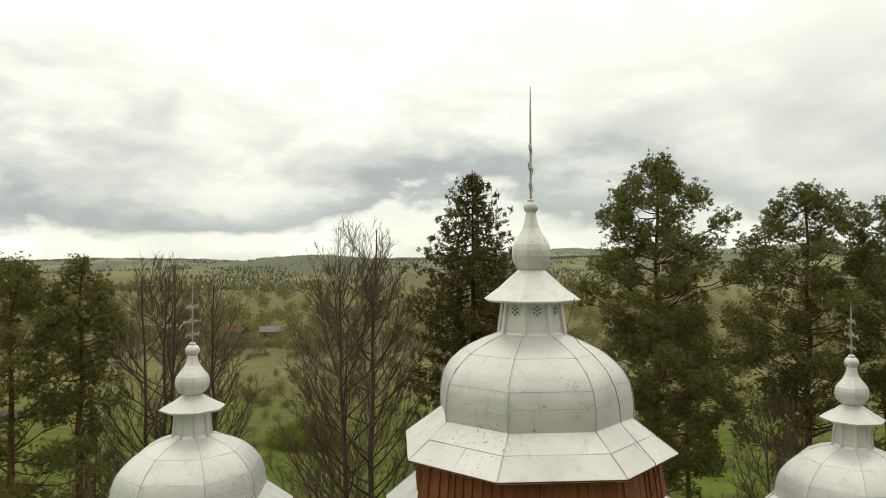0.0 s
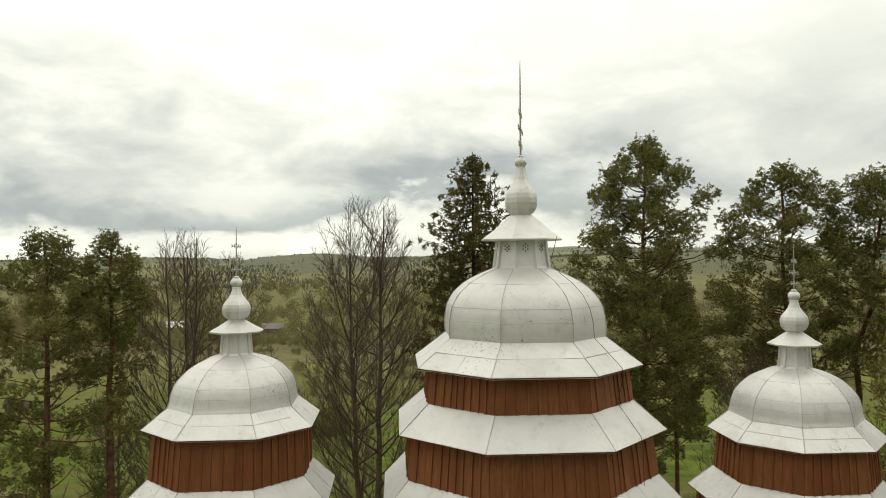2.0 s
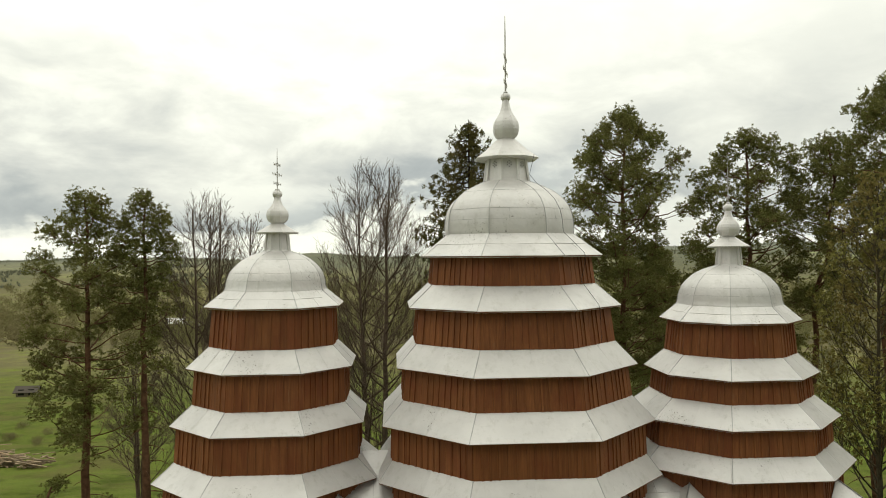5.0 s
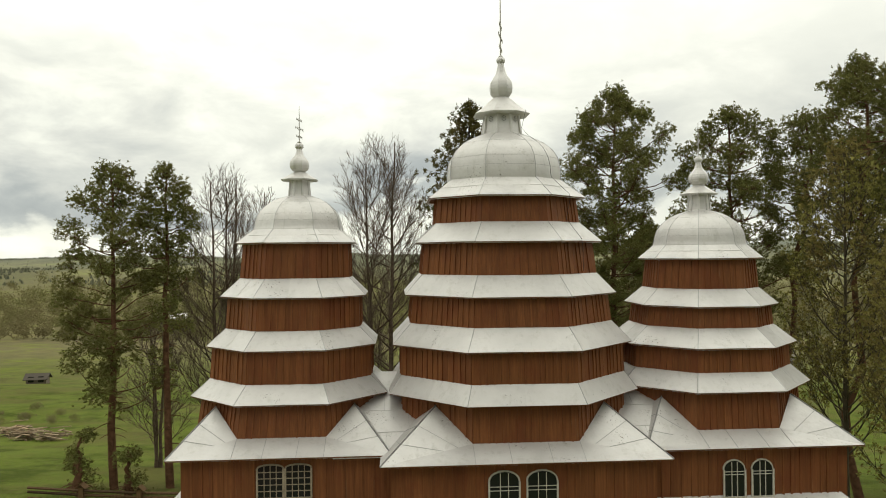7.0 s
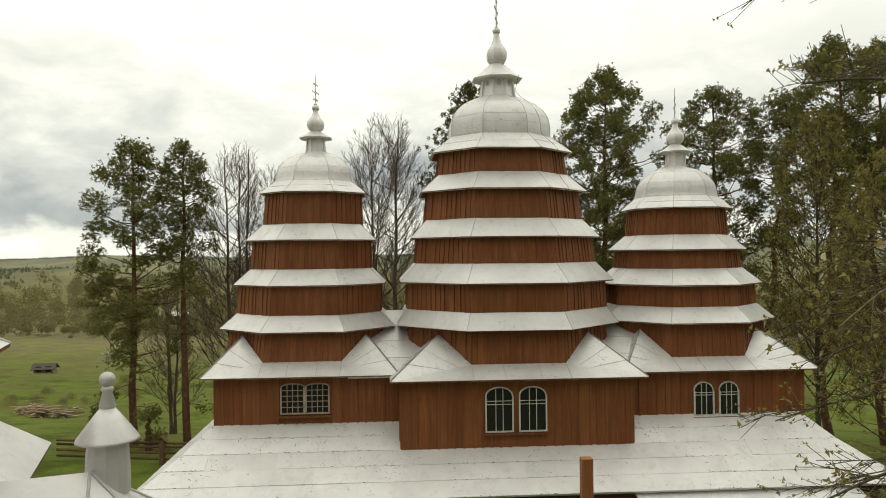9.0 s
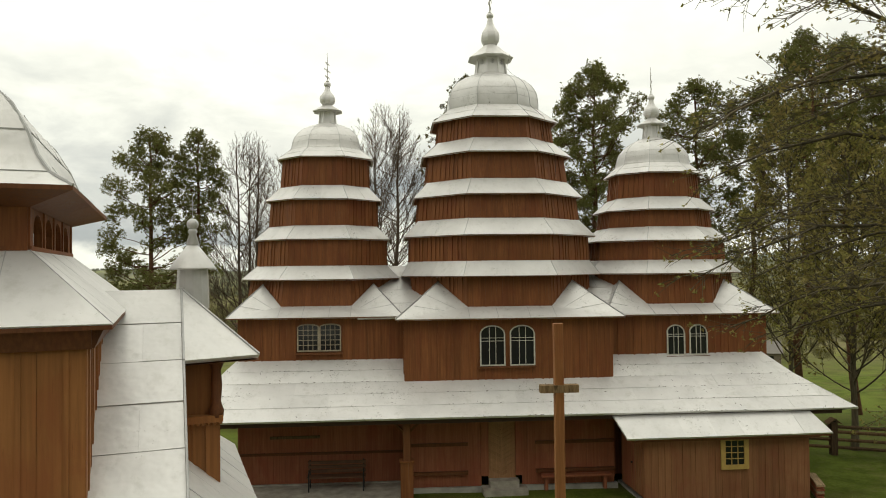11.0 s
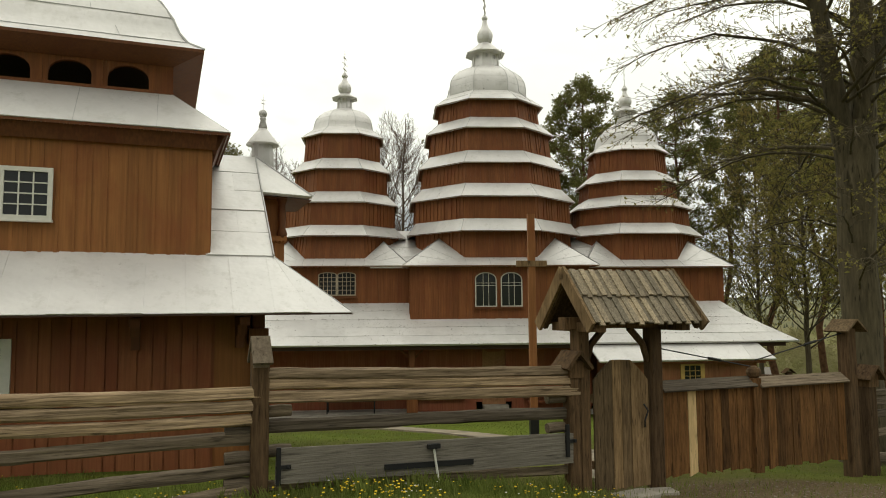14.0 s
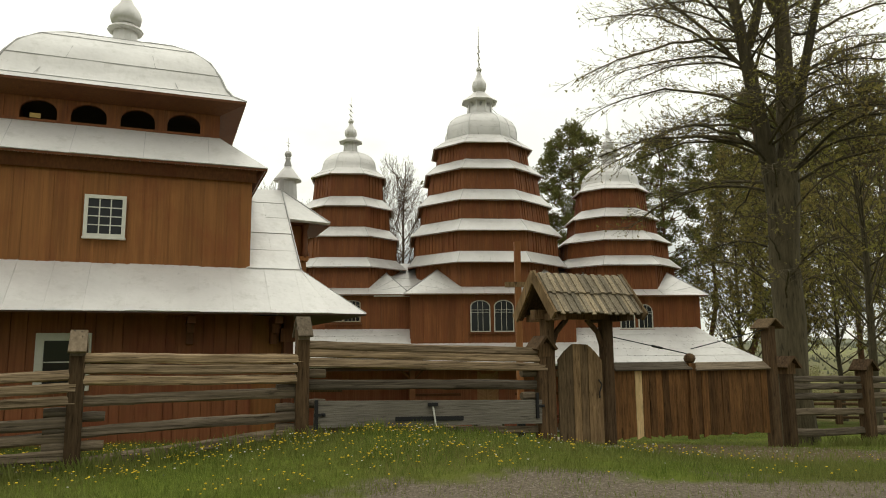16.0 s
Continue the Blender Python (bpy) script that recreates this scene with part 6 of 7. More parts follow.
    tagged(part("branch_work", b, bark or BARK, ob, "fine bare branches", True), kind="stuff")
    if buds:
        lb = Buf()
        for p, d in tips:
            if r.random() < buds:
                leaf_spray(lb, p, leaf * r.uniform(0.7, 1.3), 5, r, 0.36)
        part("crown", lb, BUDS, ob, "sparse brownish spring leaves")
    return ob


def lime_tree(x, y, seed, bark):
    """A stout trunk that forks into steep leaders; long arching limbs with drooping, sprouting twigs."""
    r = random.Random(seed)
    z = ground_z(x, y)
    trunk, b, shoots, lb = Buf(), Buf(), [], Buf()
    trunk.tube([(0, 0, -0.3), (0.03, 0, 0.4), (0.0, 0.02, 1.4), (0.05, 0, 2.5), (0.03, 0.03, 3.6), (0.08, 0, 4.6), (0.10, 0, 5.3), (0.12, 0, 5.9)], [0.50, 0.37, 0.325, 0.31, 0.30, 0.315, 0.32, 0.20], 14, False)
    leaders = []
    for foot, ctrl, end, r0 in (((0.02, 0, 4.7), (-0.42, -0.1, 7.6), (-1.7, -0.5, 15.2), 0.22), ((0.17, 0, 4.8), (0.52, 0.1, 8.4), (0.50, 0.3, 16.0), 0.26),
                                ((0.36, 0.05, 6.2), (0.95, 0.1, 8.6), (2.6, 0.3, 14.6), 0.14), ((-0.45, -0.1, 8.4), (0.1, -0.5, 10.0), (-0.2, -1.6, 14.8), 0.12),
                                ((0.32, 0.1, 9.2), (0.0, 0.9, 11.0), (0.3, 2.2, 15.0), 0.11)):
        line = bent(foot, ctrl, end, 10)
        rad = [r0 * (1 - 0.85 * k2 / 10) for k2 in range(11)]
        trunk.tube(line, rad, 9, False)
        leaders.append((line, rad))
    long_limbs = {7: (-4.1, 0.5, 10.4), 21: (-4.3, -0.9, 7.4), 28: (-3.7, 0.9, 9.6), 42: (-3.8, -0.2, 11.2), 56: (-3.4, -1.4, 8.6)}
    for i in range(164):
        line, rad = leaders[(0, 1, 0, 1, 2, 3, 4)[i % 7]]
        f = (0.06 + 0.9 * r.random() ** 1.15) * 10
        k2 = min(int(f), 9)
        q = lerp(line[k2], line[k2 + 1], f - k2)
        a = i * 2.4 + r.uniform(-0.5, 0.5)
        low = min(1.0, max(0.0, 1 - (q.z - 5.3) / 8))
        reach = (1.5 + 2.8 * low) * r.uniform(0.55, 1.1)
        if i >= 150:
            # short leafy boughs low on the trunk
            q = V((0.28 * math.cos(a), 0.28 * math.sin(a), 2.8 + 2.2 * (i - 150) / 14))
            reach = r.uniform(0.8, 2.2)
        rise = reach * r.uniform(0.12, 0.55) * (1.2 - low)
        way = V((math.cos(a), math.sin(a), 0))
        e = q + way * reach + V((0, 0, rise - 0.12 * reach * low))
        if i in long_limbs:
            q, e = lerp(line[4], line[5], r.random()), V(long_limbs[i])
            way, reach = V((e.x - q.x, e.y - q.y, 0)).normalized(), (e - q).length
            rise = e.z - q.z
        limb = bent(q, q + way * reach * 0.45 + V((0, 0, 0.22 * reach + rise * 0.7)), e, 9)
        limb = [p + V((r.uniform(-1, 1), r.uniform(-1, 1), r.uniform(-1, 1))) * 0.011 * reach * (k3 > 0) for k3, p in enumerate(limb)]
        r0 = min(rad[k2] * 0.45, 0.010 + 0.0065 * reach)
        b.tube(limb, [r0 * (1 - 0.9 * k3 / 9) + 0.004 for k3 in range(10)], 6, False)
        count = int(4 + reach * 4.2)
        for j in range(count):
            t = 0.18 + 0.8 * (j + r.random()) / count
            g = min(int(t * 9), 8)
            p = lerp(limb[g], limb[g + 1], t * 9 - g)
            along_limb = (limb[g + 1] - limb[g]).normalized()
            side = along_limb.cross(V((0, 0, 1))).normalized() * (1 if j % 2 else -1)
            d = (along_limb + side * r.uniform(0.5, 1.1) + V((0, 0, r.uniform(-0.15, 0.45)))).normalized()
            size = (0.30 * reach * (1.15 - t) + 0.30) * r.uniform(0.6, 1.2)
            end = p + d * size + V((0, 0, -0.10 * size))
            sub = bent(p, p + d * size * 0.5 + V((0, 0, 0.06 * size)), end, 3)
            b.tube(sub, [0.007, 0.0055, 0.0045, 0.0035], 3, False)
            shoots.append((end, d))
            for m in range(int(1 + size * 8.0)):
                w = r.uniform(0.15, 0.97) * 3
                g2 = min(int(w), 2)
                p2 = lerp(sub[g2], sub[g2 + 1], w - g2)
                turn = Matrix.Rotation(r.uniform(0, 6.3), 3, d) @ d.orthogonal().normalized()
                d2 = (d + turn * r.uniform(0.4, 0.9)).normalized()
                e2 = p2 + d2 * r.uniform(0.15, 0.42)
                b.tube([p2, e2], [0.0045, 0.003], 3, False)
                shoots.append((e2, d2))
    for p, d in shoots:
        if r.random() < (0.85 if p.z < 9.5 else 0.5):
            leaf_spray(lb, p, r.uniform(0.030, 0.062), 3, r, 0.36)
    ob = thing("lime_tree", "big lime tree with sprouting twigs beside the fence", "tree", Matrix.Translation((x, y, z)))
    part("trunk", trunk, bark, ob, "fissured grey-brown forked trunk", True)
    tagged(part("branch_work", b, bark, ob, "long arching branches", True), kind="stuff")
    part("crown", lb, BUDS, ob, "sparse sprouting spring leaves")
    return ob


def pine(x, y, top, seed, crown=0.55, width=3.2, lean=0.0, dense=1.0, crook=0.1):
    """Scots pine: bare reddish stem, crooked limbs, needle clumps in uneven layers."""
    r = random.Random(seed)
    z = ground_z(x, y)
    h = top - z
    b, nb = Buf(), Buf()
    n = 10
    h -= 0.5
    pts = [V((lean * h * (i / n) ** 1.5 + r.uniform(-crook, crook), r.uniform(-crook, crook), h * i / n - (0.3 if i == 0 else 0))) for i in range(n + 1)]
    rad = [0.22 * (1 - 0.9 * i / n) + 0.02 for i in range(n + 1)]
    b.tube(pts, rad, 9, False)
    # broken stubs and a few living boughs on the lower stem
    for i in range(16):
        t = 0.12 + (0.92 - crown) * (i + r.random()) / 16
        f = t * n
        k2 = min(int(f), n - 1)
        q = lerp(pts[k2], pts[k2 + 1], f - k2)
        a = i * 2.4 + r.uniform(-0.5, 0.5)
        size = r.uniform(0.4, 2.4) * (0.6 + 0.5 * t)
        live = size > 1.5 and r.random() < 0.6
        bp, p, dd = [q], q.copy(), V((math.cos(a), math.sin(a), r.uniform(0.0, 0.35)))
        for j in range(4):
            dd = (dd + V((r.uniform(-0.15, 0.15), r.uniform(-0.15, 0.15), -0.22))).normalized()
            p = p + dd * size / 4
            bp.append(p.copy())
        b.tube(bp, [0.035, 0.03, 0.022, 0.015, 0.008], 4, False)
        if live:
            for _ in range(44):
                c = lerp(bp[2], bp[4], r.random() ** 0.7) + V((r.gauss(0, 0.28), r.gauss(0, 0.28), r.gauss(0.02, 0.18)))
                leaf_spray(nb, c, r.uniform(0.10, 0.16), 10, r, 0.18, 0.75)
    # crooked rising limbs, each carrying a flattened pad of needle tufts
    pads = int(width * crown * h * 4.0 * dense)
    for i in range(pads):
        s = ((i + r.random()) / pads) ** 0.9
        a = i * 2.4 + r.uniform(-0.8, 0.8)
        lump = noise.noise((math.cos(a) * 1.2, math.sin(a) * 1.2 + seed, s * 3.0))
        shape = float(np.interp(s, (0, 0.12, 0.35, 0.68, 0.85, 0.94, 1.0), (0.55, 0.8, 0.95, 1.0, 0.80, 0.52, 0.12)))
        out = width * shape * (0.12 + 0.88 * r.random() ** 0.62) * (1.0 + 0.8 * lump)
        if lump < -0.30 and s < 0.75:
            continue
        zc = h * (1 - crown * (1 - s))
        f = min(0.99, max(0.05, (zc - out * r.uniform(0.15, 0.6)) / h)) * n
        k2 = min(int(f), n - 1)
        q = lerp(pts[k2], pts[k2 + 1], f - k2)
        axis = lerp(pts[min(n, k2 + 1)], pts[k2], 0.5)
        c = V((axis.x + out * math.cos(a), axis.y + out * math.sin(a), zc))
        mid = lerp(q, c, 0.5) + V((r.uniform(-0.25, 0.25), r.uniform(-0.25, 0.25), r.uniform(-0.35, 0.1)))
        if i % 3 == 0 or out > 0.75 * width:
            b.tube([q, lerp(q, mid, 0.55) + V((0, 0, -0.05)), mid, lerp(mid, c, 0.6), c], [0.042, 0.034, 0.027, 0.018, 0.010], 5, False)
        if s < 0.14 and r.random() < 0.35:
            continue
        wide = r.uniform(0.38, 0.85) * (0.75 if s > 0.9 else 1.0)
        for _ in range(int(74 * wide / 0.6)):
            ta, tr = r.uniform(0, math.tau), wide * r.random() ** 0.5
            tuft = c + V((math.cos(ta) * tr, math.sin(ta) * tr, r.gauss(0.05, 0.19) + 0.32 * (1 - (tr / wide) ** 2) * r.random() + 0.2 * r.random() ** 6))
            if r.random() < 0.15:
                b.tube([lerp(mid, c, 0.8), tuft], [0.012, 0.006], 3, False)
            leaf_spray(nb, tuft, r.uniform(0.10, 0.155), 10, r, 0.19, 0.8)
    ob = thing("pine_tree", "tall pine with a reddish trunk and uneven dark crown", "tree", Matrix.Translation((x, y, z)), "pines round the church")
    part("trunk", b, BARK_PINE, ob, "", True)
    part("crown", nb, NEEDLE, ob, "dark green needle clumps")
    return ob


def spruce(x, y, top, seed, width=3.0, low=0.06):
    r = random.Random(seed)
    z = ground_z(x, y)
    h = top - z
    b, nb = Buf(), Buf()
    b.tube([(0, 0, -0.3), (0.05, 0, h * 0.5), (0, 0, h)], [0.3, 0.17, 0.02], 9, False)
    layers = int(h * 3.4)
    for i in range(layers):
        t = low + (1 - low) * i / layers
        zc = h * t
        reach = width * min(1.0, ((1 - t) * h / 5.2) ** 0.58) * r.uniform(0.8, 1.12) + 0.10
        m = 7
        for j in range(m):
            a = i * 1.9 + math.tau * j / m + r.uniform(-0.3, 0.3)
            rr = reach * r.uniform(0.65, 1.15)
            d = V((math.cos(a), math.sin(a), 0))
            e0 = V((0, 0, zc))
            e1 = e0 + d * rr * 0.55 + V((0, 0, -0.10 * rr))
            e2 = e0 + d * rr + V((0, 0, 0.02 * rr + r.uniform(-0.1, 0.12)))
            b.tube([e0, e1, e2], [0.03, 0.018, 0.008], 3, False)
            for w in np.linspace(0.25, 1.02, max(3, int(rr * 5.0))):
                c = lerp(e0, e1, w / 0.55) if w < 0.55 else lerp(e1, e2, (w - 0.55) / 0.45)
                if r.random() < 0.9:
                    leaf_spray(nb, c + V((r.gauss(0, 0.10), r.gauss(0, 0.10), -abs(r.gauss(0.10, 0.12)))), r.uniform(0.13, 0.22), 16, r, 0.19, 1.3)
    ob = thing("spruce_tree", "brownish spruce with a pointed crown of hanging twigs", "tree", Matrix.Translation((x, y, z)))
    part("trunk", b, BARK_DARK, ob, "", True)
    part("crown", nb, SPRUCE, ob, "brown-green hanging needles")
    return ob


spruce(0.06, 32.6, 18.6, 11, 2.7)
pine_a = pine(8.45, 33.4, 19.3, 21, 0.70, 3.5)
pine(-19.7, 30.2, 14.9, 22, 0.72, 3.3, dense=0.66)
pine(-16.8, 30.6, 15.0, 23, 0.46, 1.5, dense=0.8)
pine_c = pine(14.8, 32.5, 17.9, 24, 0.56, 3.4, dense=0.85)
pine_d = pine(19.4, 28.4, 19.6, 26, 0.46, 3.3, 0.02, dense=0.8, crook=0.4)
pine(18.3, 33.0, 17.7, 25, 0.44, 2.8, 0.05, dense=0.8, crook=0.45)
for x, y, top, seed in ((-20.6, 28.4, 0.6, 13), (-18.2, 28.8, -0.2, 14), (-21.6, 29.8, -0.6, 15)):
    pine(x, y, top, seed, 0.80, 1.0, dense=0.5)
for source, x, y, turn, size in ((pine_d, 23.6, 31.0, 70, 1.04), (pine_a, 26.5, 25.0, 130, 0.95), (pine_c, 29.0, 34.0, 200, 1.05), (pine_d, 31.0, 27.5, 300, 1.0),
                                 (pine_c, 12.4, 42.0, 100, 0.8)):
    copy = copy_thing(source, pose(x, y, ground_z(x, y), 0, 0, turn))
    copy.scale = (size, size, size)
upright_tree(-4.9, 31.4, 16.3, 41, 2, 4.0, limbs=92, trunk_r=0.20, twig=0.007)
upright_tree(-14.4, 33.0, 14.9, 43, 3, 3.7, limbs=84, trunk_r=0.17, twig=0.007)
upright_tree(-12.4, 34.4, 13.8, 44, 1, 2.6, limbs=44, trunk_r=0.17)
upright_tree(11.4, 27.5, 9.5, 45, 2, 2.4, limbs=54, trunk_r=0.14)
upright_tree(-21.5, 40.0, 6.0, 47, 3, 2.2, limbs=50, trunk_r=0.12)
LIME_BARK = weathered("fissured lime bark", (0.058, 0.048, 0.030), (0.175, 0.145, 0.090), (16, 16, 2.2))
lime_tree(7.0, -5.2, 51, LIME_BARK)
for x, y, top, seed, half, share in ((15.7, 15.8, 11.5, 52, 2.6, 1.0), (20.0, 19.0, 12.5, 55, 2.8, 1.0), (17.8, 9.5, 10.5, 56, 2.2, 0.65), (16.8, 24.0, 14.5, 57, 2.8, 1.0), (12.3, 1.5, 11.5, 54, 2.0, 0.45), (21.5, 13.0, 9.0, 58, 2.3, 0.8)):
    upright_tree(x, y, top, seed, 1, half, "budding_tree", "slender tree with sparse brownish spring leaves", int(50 + 24 * (share == 1.0)), 0.13, 0.008, 0.16, share, 0.085 + 0.035 * share, LIME_BARK, 4.0)

# ---- bushes, valley woods ----


def bush_cloud(name, label, mat, count, place, seed, big=(1.2, 3.0), blades=70, category="bushes", tall=1.0, grain=0.22, stout=0.3):
    """Rounded clumps of many small leaves and twigs, each clump with its own outline."""
    r = random.Random(seed)
    b = Buf()
    for _ in range(count):
        x, y, s = place(r)
        z = ground_z(x, y)
        size = r.uniform(*big) * s
        high = size * tall * r.uniform(0.8, 1.5)
        lumps = [(r.uniform(0, math.tau), r.uniform(0.2, 0.75), r.uniform(0.3, 0.8)) for _ in range(5)]
        for _ in range(blades):
            la, lr, lz = r.choice(lumps)
            rad = size * 0.55 * r.random() ** 0.45
            a, e = r.uniform(0, math.tau), r.uniform(-1, 1)
            w = math.sqrt(1 - e * e) * rad
            c = V((x + math.cos(la) * lr * size * 0.7 + math.cos(a) * w, y + math.sin(la) * lr * size * 0.7 + math.sin(a) * w, z + max(0.02, lz * high * 0.75 + e * rad * high / size * 0.7)))
            d = V((r.gauss(0, 0.8), r.gauss(0, 0.8), r.gauss(0.5, 0.9))).normalized()
            sd = d.orthogonal().normalized() * size * grain * stout
            b.tri(c - sd, c + sd, c + d * size * grain)
    tagged(part(name, b, mat), label, category, kind="stuff")


def near_bush(r):
    return r.choice(((r.uniform(-60, -30), r.uniform(70, 105), 0.9), (r.uniform(-40, 25), r.uniform(75, 140), 1.2), (r.uniform(10, 60), r.uniform(45, 110), 1.1)))


def near_valley(r):
    y = r.uniform(150, 350)
    x = r.uniform(-0.6, 0.85) * y
    return (x, y, 0.8) if x > -60 or y > 265 else (x * 0.9, 270 + 0.4 * y, 0.9)


def valley_wood(r):
    y = r.uniform(300, 640) if r.random() < 0.75 else r.uniform(640, 950)
    x = r.uniform(-0.85, 0.85) * y
    return x, y, 0.7 + y / 480


bush_cloud("bushes", "low brownish bushes on the meadow", WOODS, 90, near_bush, 61, (0.6, 1.6), 600, grain=0.09)
bush_cloud("willow_thicket", "yellow-green willow thicket in the meadow", BUSH, 14, lambda r: (-24 + r.uniform(-5, 5), 104 + r.uniform(-5, 5), 1.0), 64, (2.2, 3.6), 1000, grain=0.10)
bush_cloud("alder_scrub", "brownish leafless scrub along the stream", WOODS, 460, near_valley, 65, (2.0, 3.6), 620, "scrub", 1.4, 0.10, 0.45)
bush_cloud("valley_woods", "brown-green leafless woods across the valley", WOODS, 1500, valley_wood, 62, (2.6, 4.6), 170, "woods", 1.5, 0.15, 0.42)


def spruce_woods(name, label, mat, count, seed):
    """Pointed crowns standing in groups over the far slopes."""
    r = random.Random(seed)
    b = Buf()
    while count:
        y = r.uniform(950, 3060)
        x = r.uniform(-0.8, 0.8) * y
        if noise.noise((x / 260, y / 420, 9.0)) + 0.5 * noise.noise((x / 70, y / 90, 5.0)) < (0.16 if y < 2700 else -0.1) and r.random() < 0.93:
            continue
        count -= 1
        z, h, w = ground_z(x, y) - 1, r.uniform(3.5, 8), r.uniform(1.3, 2.6)
        n, turn = 5, r.uniform(0, 1.2)
        ring = [(x + w * r.uniform(0.7, 1.2) * math.cos(math.tau * j / n + turn), y + w * math.sin(math.tau * j / n + turn), z + h * r.uniform(0.0, 0.2)) for j in range(n)]
        b.add(ring + [(x, y, z + h)], [(j, (j + 1) % n, n) for j in range(n)])
    tagged(part(name, b, mat), label, "woods", kind="stuff")


# distance haze is put into these pale needle colours
FAR_NEEDLE = leaf_material("hazy far spruces", (0.140, 0.158, 0.115), (0.220, 0.225, 0.155), (0.235, 0.220, 0.140), 0.6, 0.01)
spruce_woods("hill_woods", "spruces standing on the far hills, with haze in their colour", FAR_NEEDLE, 11000, 63)

# ---- far houses and piles ----


def cottage(x, y, w, d, h, roof, turn, label):
    z = ground_z(x, y)
    ob = thing("house", label, "house", Matrix.Translation((x, y, z)) @ pose(0, 0, 0, 0, 0, turn), "valley houses")
    part("wall", Buf().box((-w / 2, -d / 2, -0.5), (w / 2, d / 2, h)), plain("house wall", (0.20, 0.16, 0.12), 0.8), ob)
    b = Buf()
    rz = h + d * 0.42
    for s in (-1, 1):
        q = [V((-w / 2 - 0.4, s * (d / 2 + 0.5), h - 0.2)), V((w / 2 + 0.4, s * (d / 2 + 0.5), h - 0.2)), V((w / 2 + 0.4, 0, rz)), V((-w / 2 - 0.4, 0, rz))]
        b.slab(q if s < 0 else q[::-1], 0.12)
    for s in (-1, 1):
        b.tri((s * w / 2, -d / 2, h), (s * w / 2, d / 2, h), (s * w / 2, 0, rz - 0.1))
    part("roof", b, roof, ob)
    for u in (-w / 4, w / 4):
        part("window", Buf().box((u - 0.5, -d / 2 - 0.04, h * 0.4), (u + 0.5, -d / 2 + 0.02, h * 0.4 + 1.1)), GLASS, ob)


RED_ROOF = plain("dark red roof", (0.17, 0.06, 0.045), 0.7)
DARK_ROOF = plain("dark board roof", (0.09, 0.075, 0.06), 0.9)
GREY_ROOF = plain("grey slate roof", (0.22, 0.20, 0.18), 0.8)
cottage(-186, 444, 10, 8, 4.5, TIN, 25, "small house with a bright metal roof in the valley")
cottage(-172, 440, 13, 7, 3.2, GREY_ROOF, 15, "low grey-roofed barn in the valley")
cottage(-136, 415, 13, 8, 4.0, RED_ROOF, -20, "house with a dark red roof in the valley")
cottage(-120, 430, 12, 7, 4.0, GREY_ROOF, 10, "grey-roofed house in the valley")
cottage(-84, 128, 3.6, 2.0, 1.1, DARK_ROOF, 12, "low dark shed on the meadow")
cottage(65, 150, 8, 5.5, 3.0, GREY_ROOF, -15, "grey-roofed house among trees")


def plank_pile(x, y, n, seed, label):
    r = random.Random(seed)
    z = ground_z(x, y)
    ob = thing("plank_pile", label, "pile", Matrix.Translation((x, y, z)), "timber piles")
    for i in range(n):
        m = pose(r.gauss(0, 0.7), r.gauss(0, 0.6), 0.1 + abs(r.gauss(0, 0.4)) * (1 - i / n * 0.2) + 0.012 * i, r.uniform(-8, 8), r.uniform(-14, 14), r.gauss(20, 35))
        part("plank", Buf().box((-0.8, -0.09, -0.02), (0.5 + 0.6 * r.random(), 0.09, 0.04), m), PILE_WOOD if i % 3 else GREY_WOOD, ob)


PILE_WOOD = plain("cut timber", (0.34, 0.25, 0.16), 0.85, 0, 0.35, 3)
plank_pile(-43.5, 60.0, 46, 71, "loose heap of cut planks on the grass")
plank_pile(-40.3, 59.0, 30, 72, "heap of pale firewood boards on the grass")
plank_pile(-47.5, 64.0, 30, 73, "loose heap of cut planks on the grass")

# ---- grass and flowers before the fence ----
BLADE = leaf_material("grass blades", (0.100, 0.148, 0.026), (0.262, 0.315, 0.080), (0.215, 0.215, 0.072))
DANDELION = plain("dandelion yellow", (0.72, 0.50, 0.02), 0.7)
SEEDHEAD = plain("dandelion seed head", (0.62, 0.62, 0.56), 0.9)


def on_track(x, y):
    return y < -12.75 + 0.6 * noise.noise((x * 0.8, y * 0.8, 4)) + min(x * 0.75, 0.25) or ((x - 4.6) / 2.7) ** 2 + ((y + 9.3) / 1.4) ** 2 < 1


def grass_stuff(name, label, count, x0, x1, y0, y1, hmin, hmax, seed, wide=0.006, bare=True):
    r = np.random.RandomState(seed)
    px2, py2 = r.uniform(x0, x1, count), r.uniform(y0, y1, count)
    b = Buf()
    for x, y in zip(px2, py2):
        if bare and on_track(x, y) and r.rand() < 0.86:
            continue
        k2 = noise.noise((x * 0.9, y * 0.9, 7))
        hh = r.uniform(hmin, hmax) * (1.0 + 0.7 * k2)
        z = ground_z(x, y) - 0.01
        a = r.uniform(0, math.tau)
        dx2, dy2 = math.cos(a) * wide, math.sin(a) * wide
        lx, ly = r.uniform(-0.5, 0.5) * hh, r.uniform(-0.5, 0.5) * hh
        b.tri((x - dx2, y - dy2, z), (x + dx2, y + dy2, z), (x + lx, y + ly, z + hh))
    tagged(part(name, b, BLADE), label, "grass", kind="stuff")


grass_stuff("verge_grass", "long spring grass along the fence", 100000, -8, 8.5, -14.0, -8.2, 0.035, 0.12, 81, 0.0045)
grass_stuff("lawn_grass", "short green lawn in the churchyard", 30000, -9, 13, -8.2, 9.3, 0.02, 0.06, 82, 0.011)


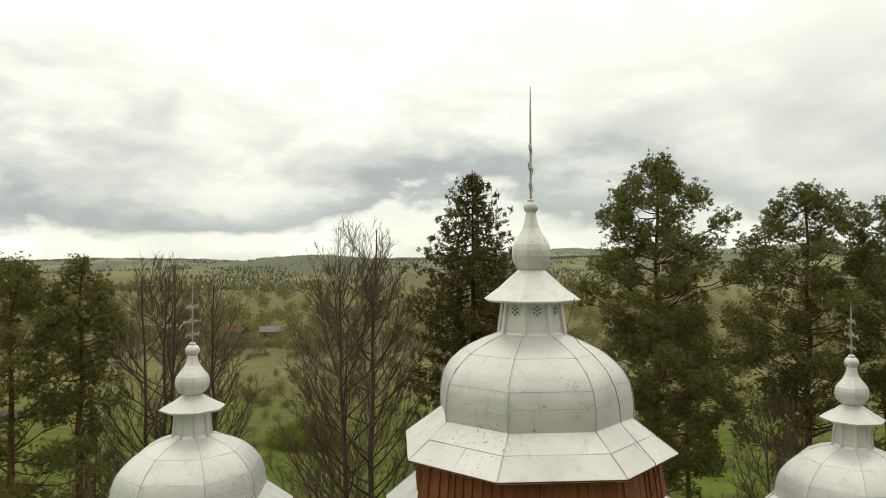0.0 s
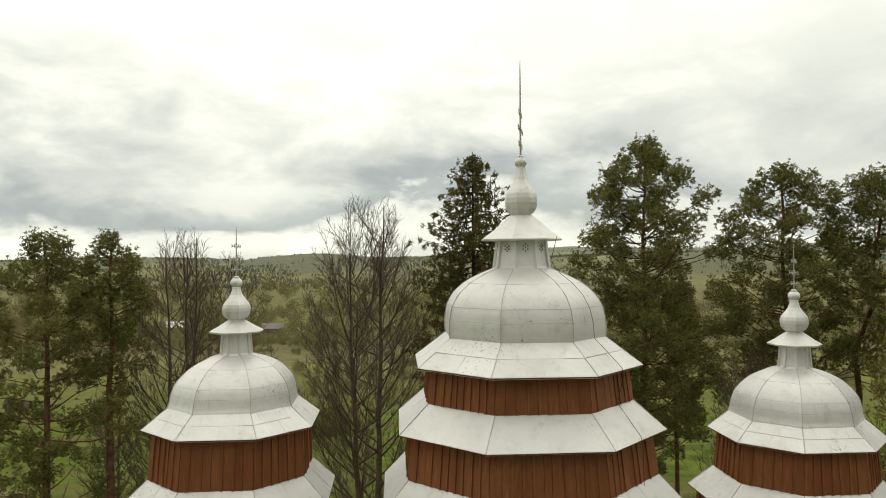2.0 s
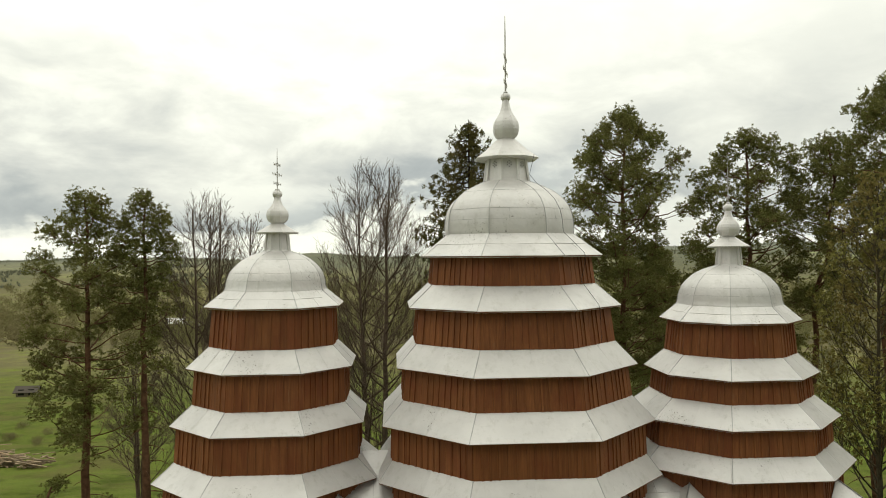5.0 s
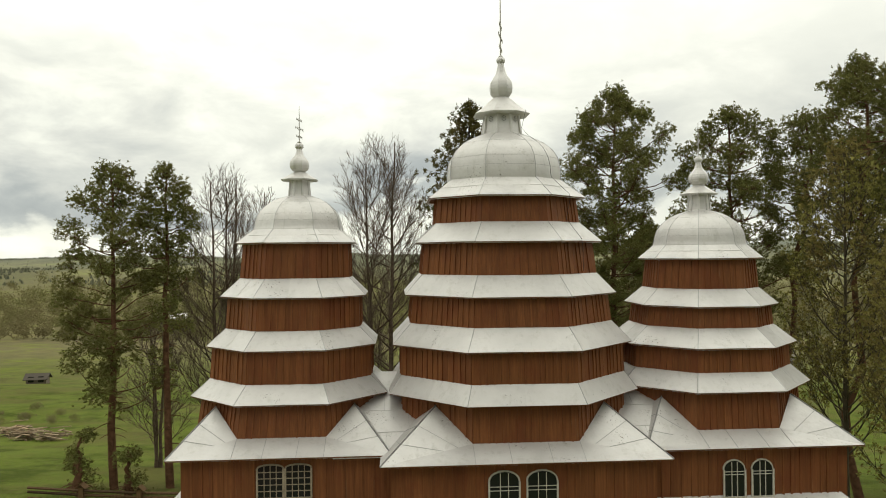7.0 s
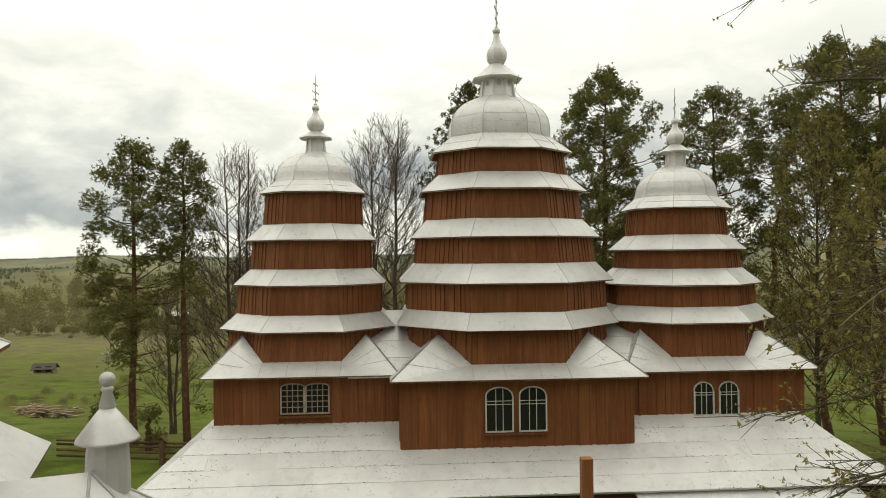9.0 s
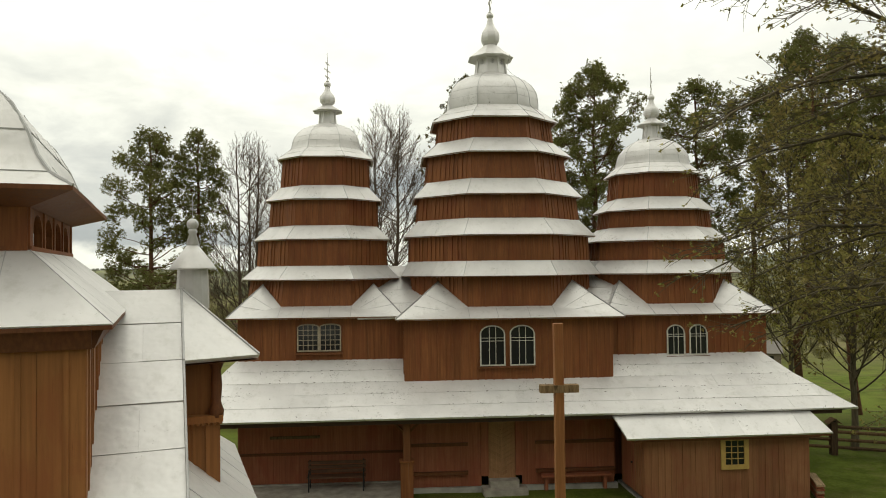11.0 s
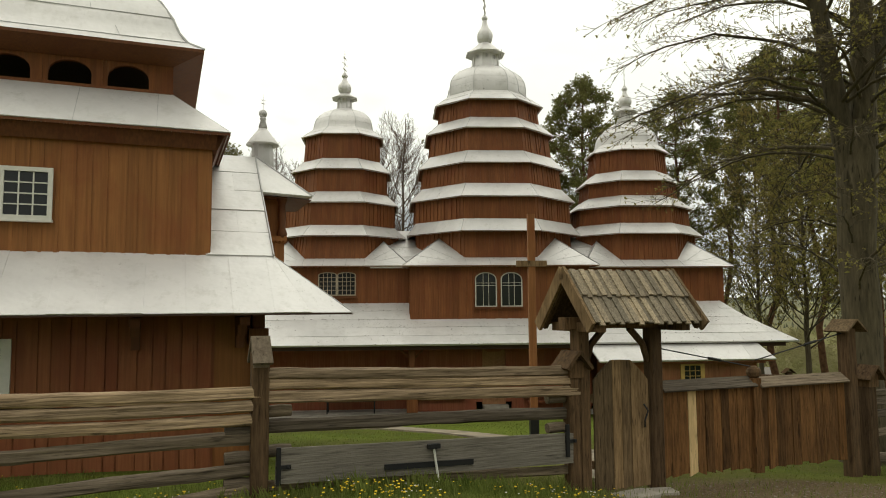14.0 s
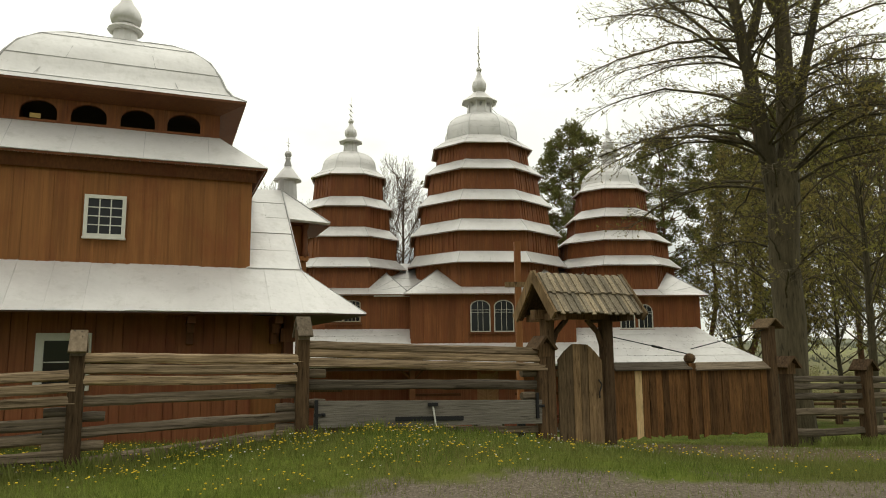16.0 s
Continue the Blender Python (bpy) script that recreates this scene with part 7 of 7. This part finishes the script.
def fence_tufts(count, seed):
    """Tall unmown grass left standing along the fence."""
    r = random.Random(seed)
    b = Buf()
    for _ in range(count // 14):
        k2, off = r.uniform(-8, 3.6) if r.random() < 0.8 else r.uniform(8.9, 14), r.gauss(0.15, 0.22)
        c = along(k2, off)
        tall = r.uniform(0.08, 0.26)
        for _ in range(14):
            x, y = c.x + r.gauss(0, 0.06), c.y + r.gauss(0, 0.06)
            a, h = r.uniform(0, math.tau), tall * r.uniform(0.6, 1.1)
            w, lean = 0.004, r.uniform(0.1, 0.5) * h
            z = ground_z(x, y) - 0.01
            b.add(((x - w, y, z), (x + w, y, z), (x + math.cos(a) * lean * 0.4 + w * 0.6, y + math.sin(a) * lean * 0.4, z + h * 0.6), (x + math.cos(a) * lean, y + math.sin(a) * lean, z + h)), ((0, 1, 2), (0, 2, 3)))
    tagged(part("grass_tufts", b, BLADE), "tall grass tufts along the fence", "grass", kind="stuff")


fence_tufts(9000, 85)


def flowers(name, label, mat, count, seed, size):
    """Flower heads in drifts, thickest on the bank before the fence."""
    r = random.Random(seed)
    b, stems = Buf(), Buf()
    while count:
        x, y = r.gauss(-3.0, 3.4), r.gauss(-11.2, 1.0)
        if on_track(x, y) or noise.noise((x * 0.9, y * 1.3, 2.0)) + 0.25 * noise.noise((x * 3, y * 3, 5.0)) < r.uniform(-0.25, 0.45):
            count -= r.random() < 0.1
            count = int(count)
            continue
        count -= 1
        z0 = ground_z(x, y)
        z = z0 + r.uniform(0.04, 0.15)
        stems.tube([(x, y, z0 - 0.02), (x, y, z)], 0.003, 3, False)
        b.ball((x, y, z), size * r.uniform(0.6, 1.25), 7, 4, 0.5)
    tagged(part(name, b, mat), label, "flowers", kind="stuff")
    tagged(part("flower_stems", stems, BLADE), "thin green dandelion stems in the grass", "flowers", kind="stuff")


flowers("dandelions", "yellow dandelions in the grass", DANDELION, 2100, 83, 0.0125)
flowers("seed_heads", "pale dandelion seed heads in the grass", SEEDHEAD, 420, 84, 0.0105)


def pebbles(count, seed):
    """Loose stones of the gravel track and the worn earth at the gate."""
    r = random.Random(seed)
    b = Buf()
    for _ in range(count):
        x, y = r.uniform(-6, 9), r.uniform(-15.5, -7.6)
        if not on_track(x, y):
            continue
        z, w = ground_z(x, y), 0.006 + 0.016 * r.random() ** 2.5
        turn = r.uniform(0, 6.3)
        ring = [(x + w * r.uniform(0.7, 1.2) * math.cos(turn + math.tau * k2 / 5), y + w * r.uniform(0.7, 1.2) * math.sin(turn + math.tau * k2 / 5), z + w * r.uniform(0.0, 0.35)) for k2 in range(5)]
        b.add(ring + [(x, y, z + w * r.uniform(0.6, 1.0))], [(k2, (k2 + 1) % 5, 5) for k2 in range(5)])
    tagged(part("gravel", b, PEBBLE), "loose grey stones on the gravel track", "gravel", kind="stuff")


PEBBLE = leaf_material("track stones", (0.16, 0.135, 0.105), (0.40, 0.36, 0.31), (0.24, 0.19, 0.15))
pebbles(16000, 86)
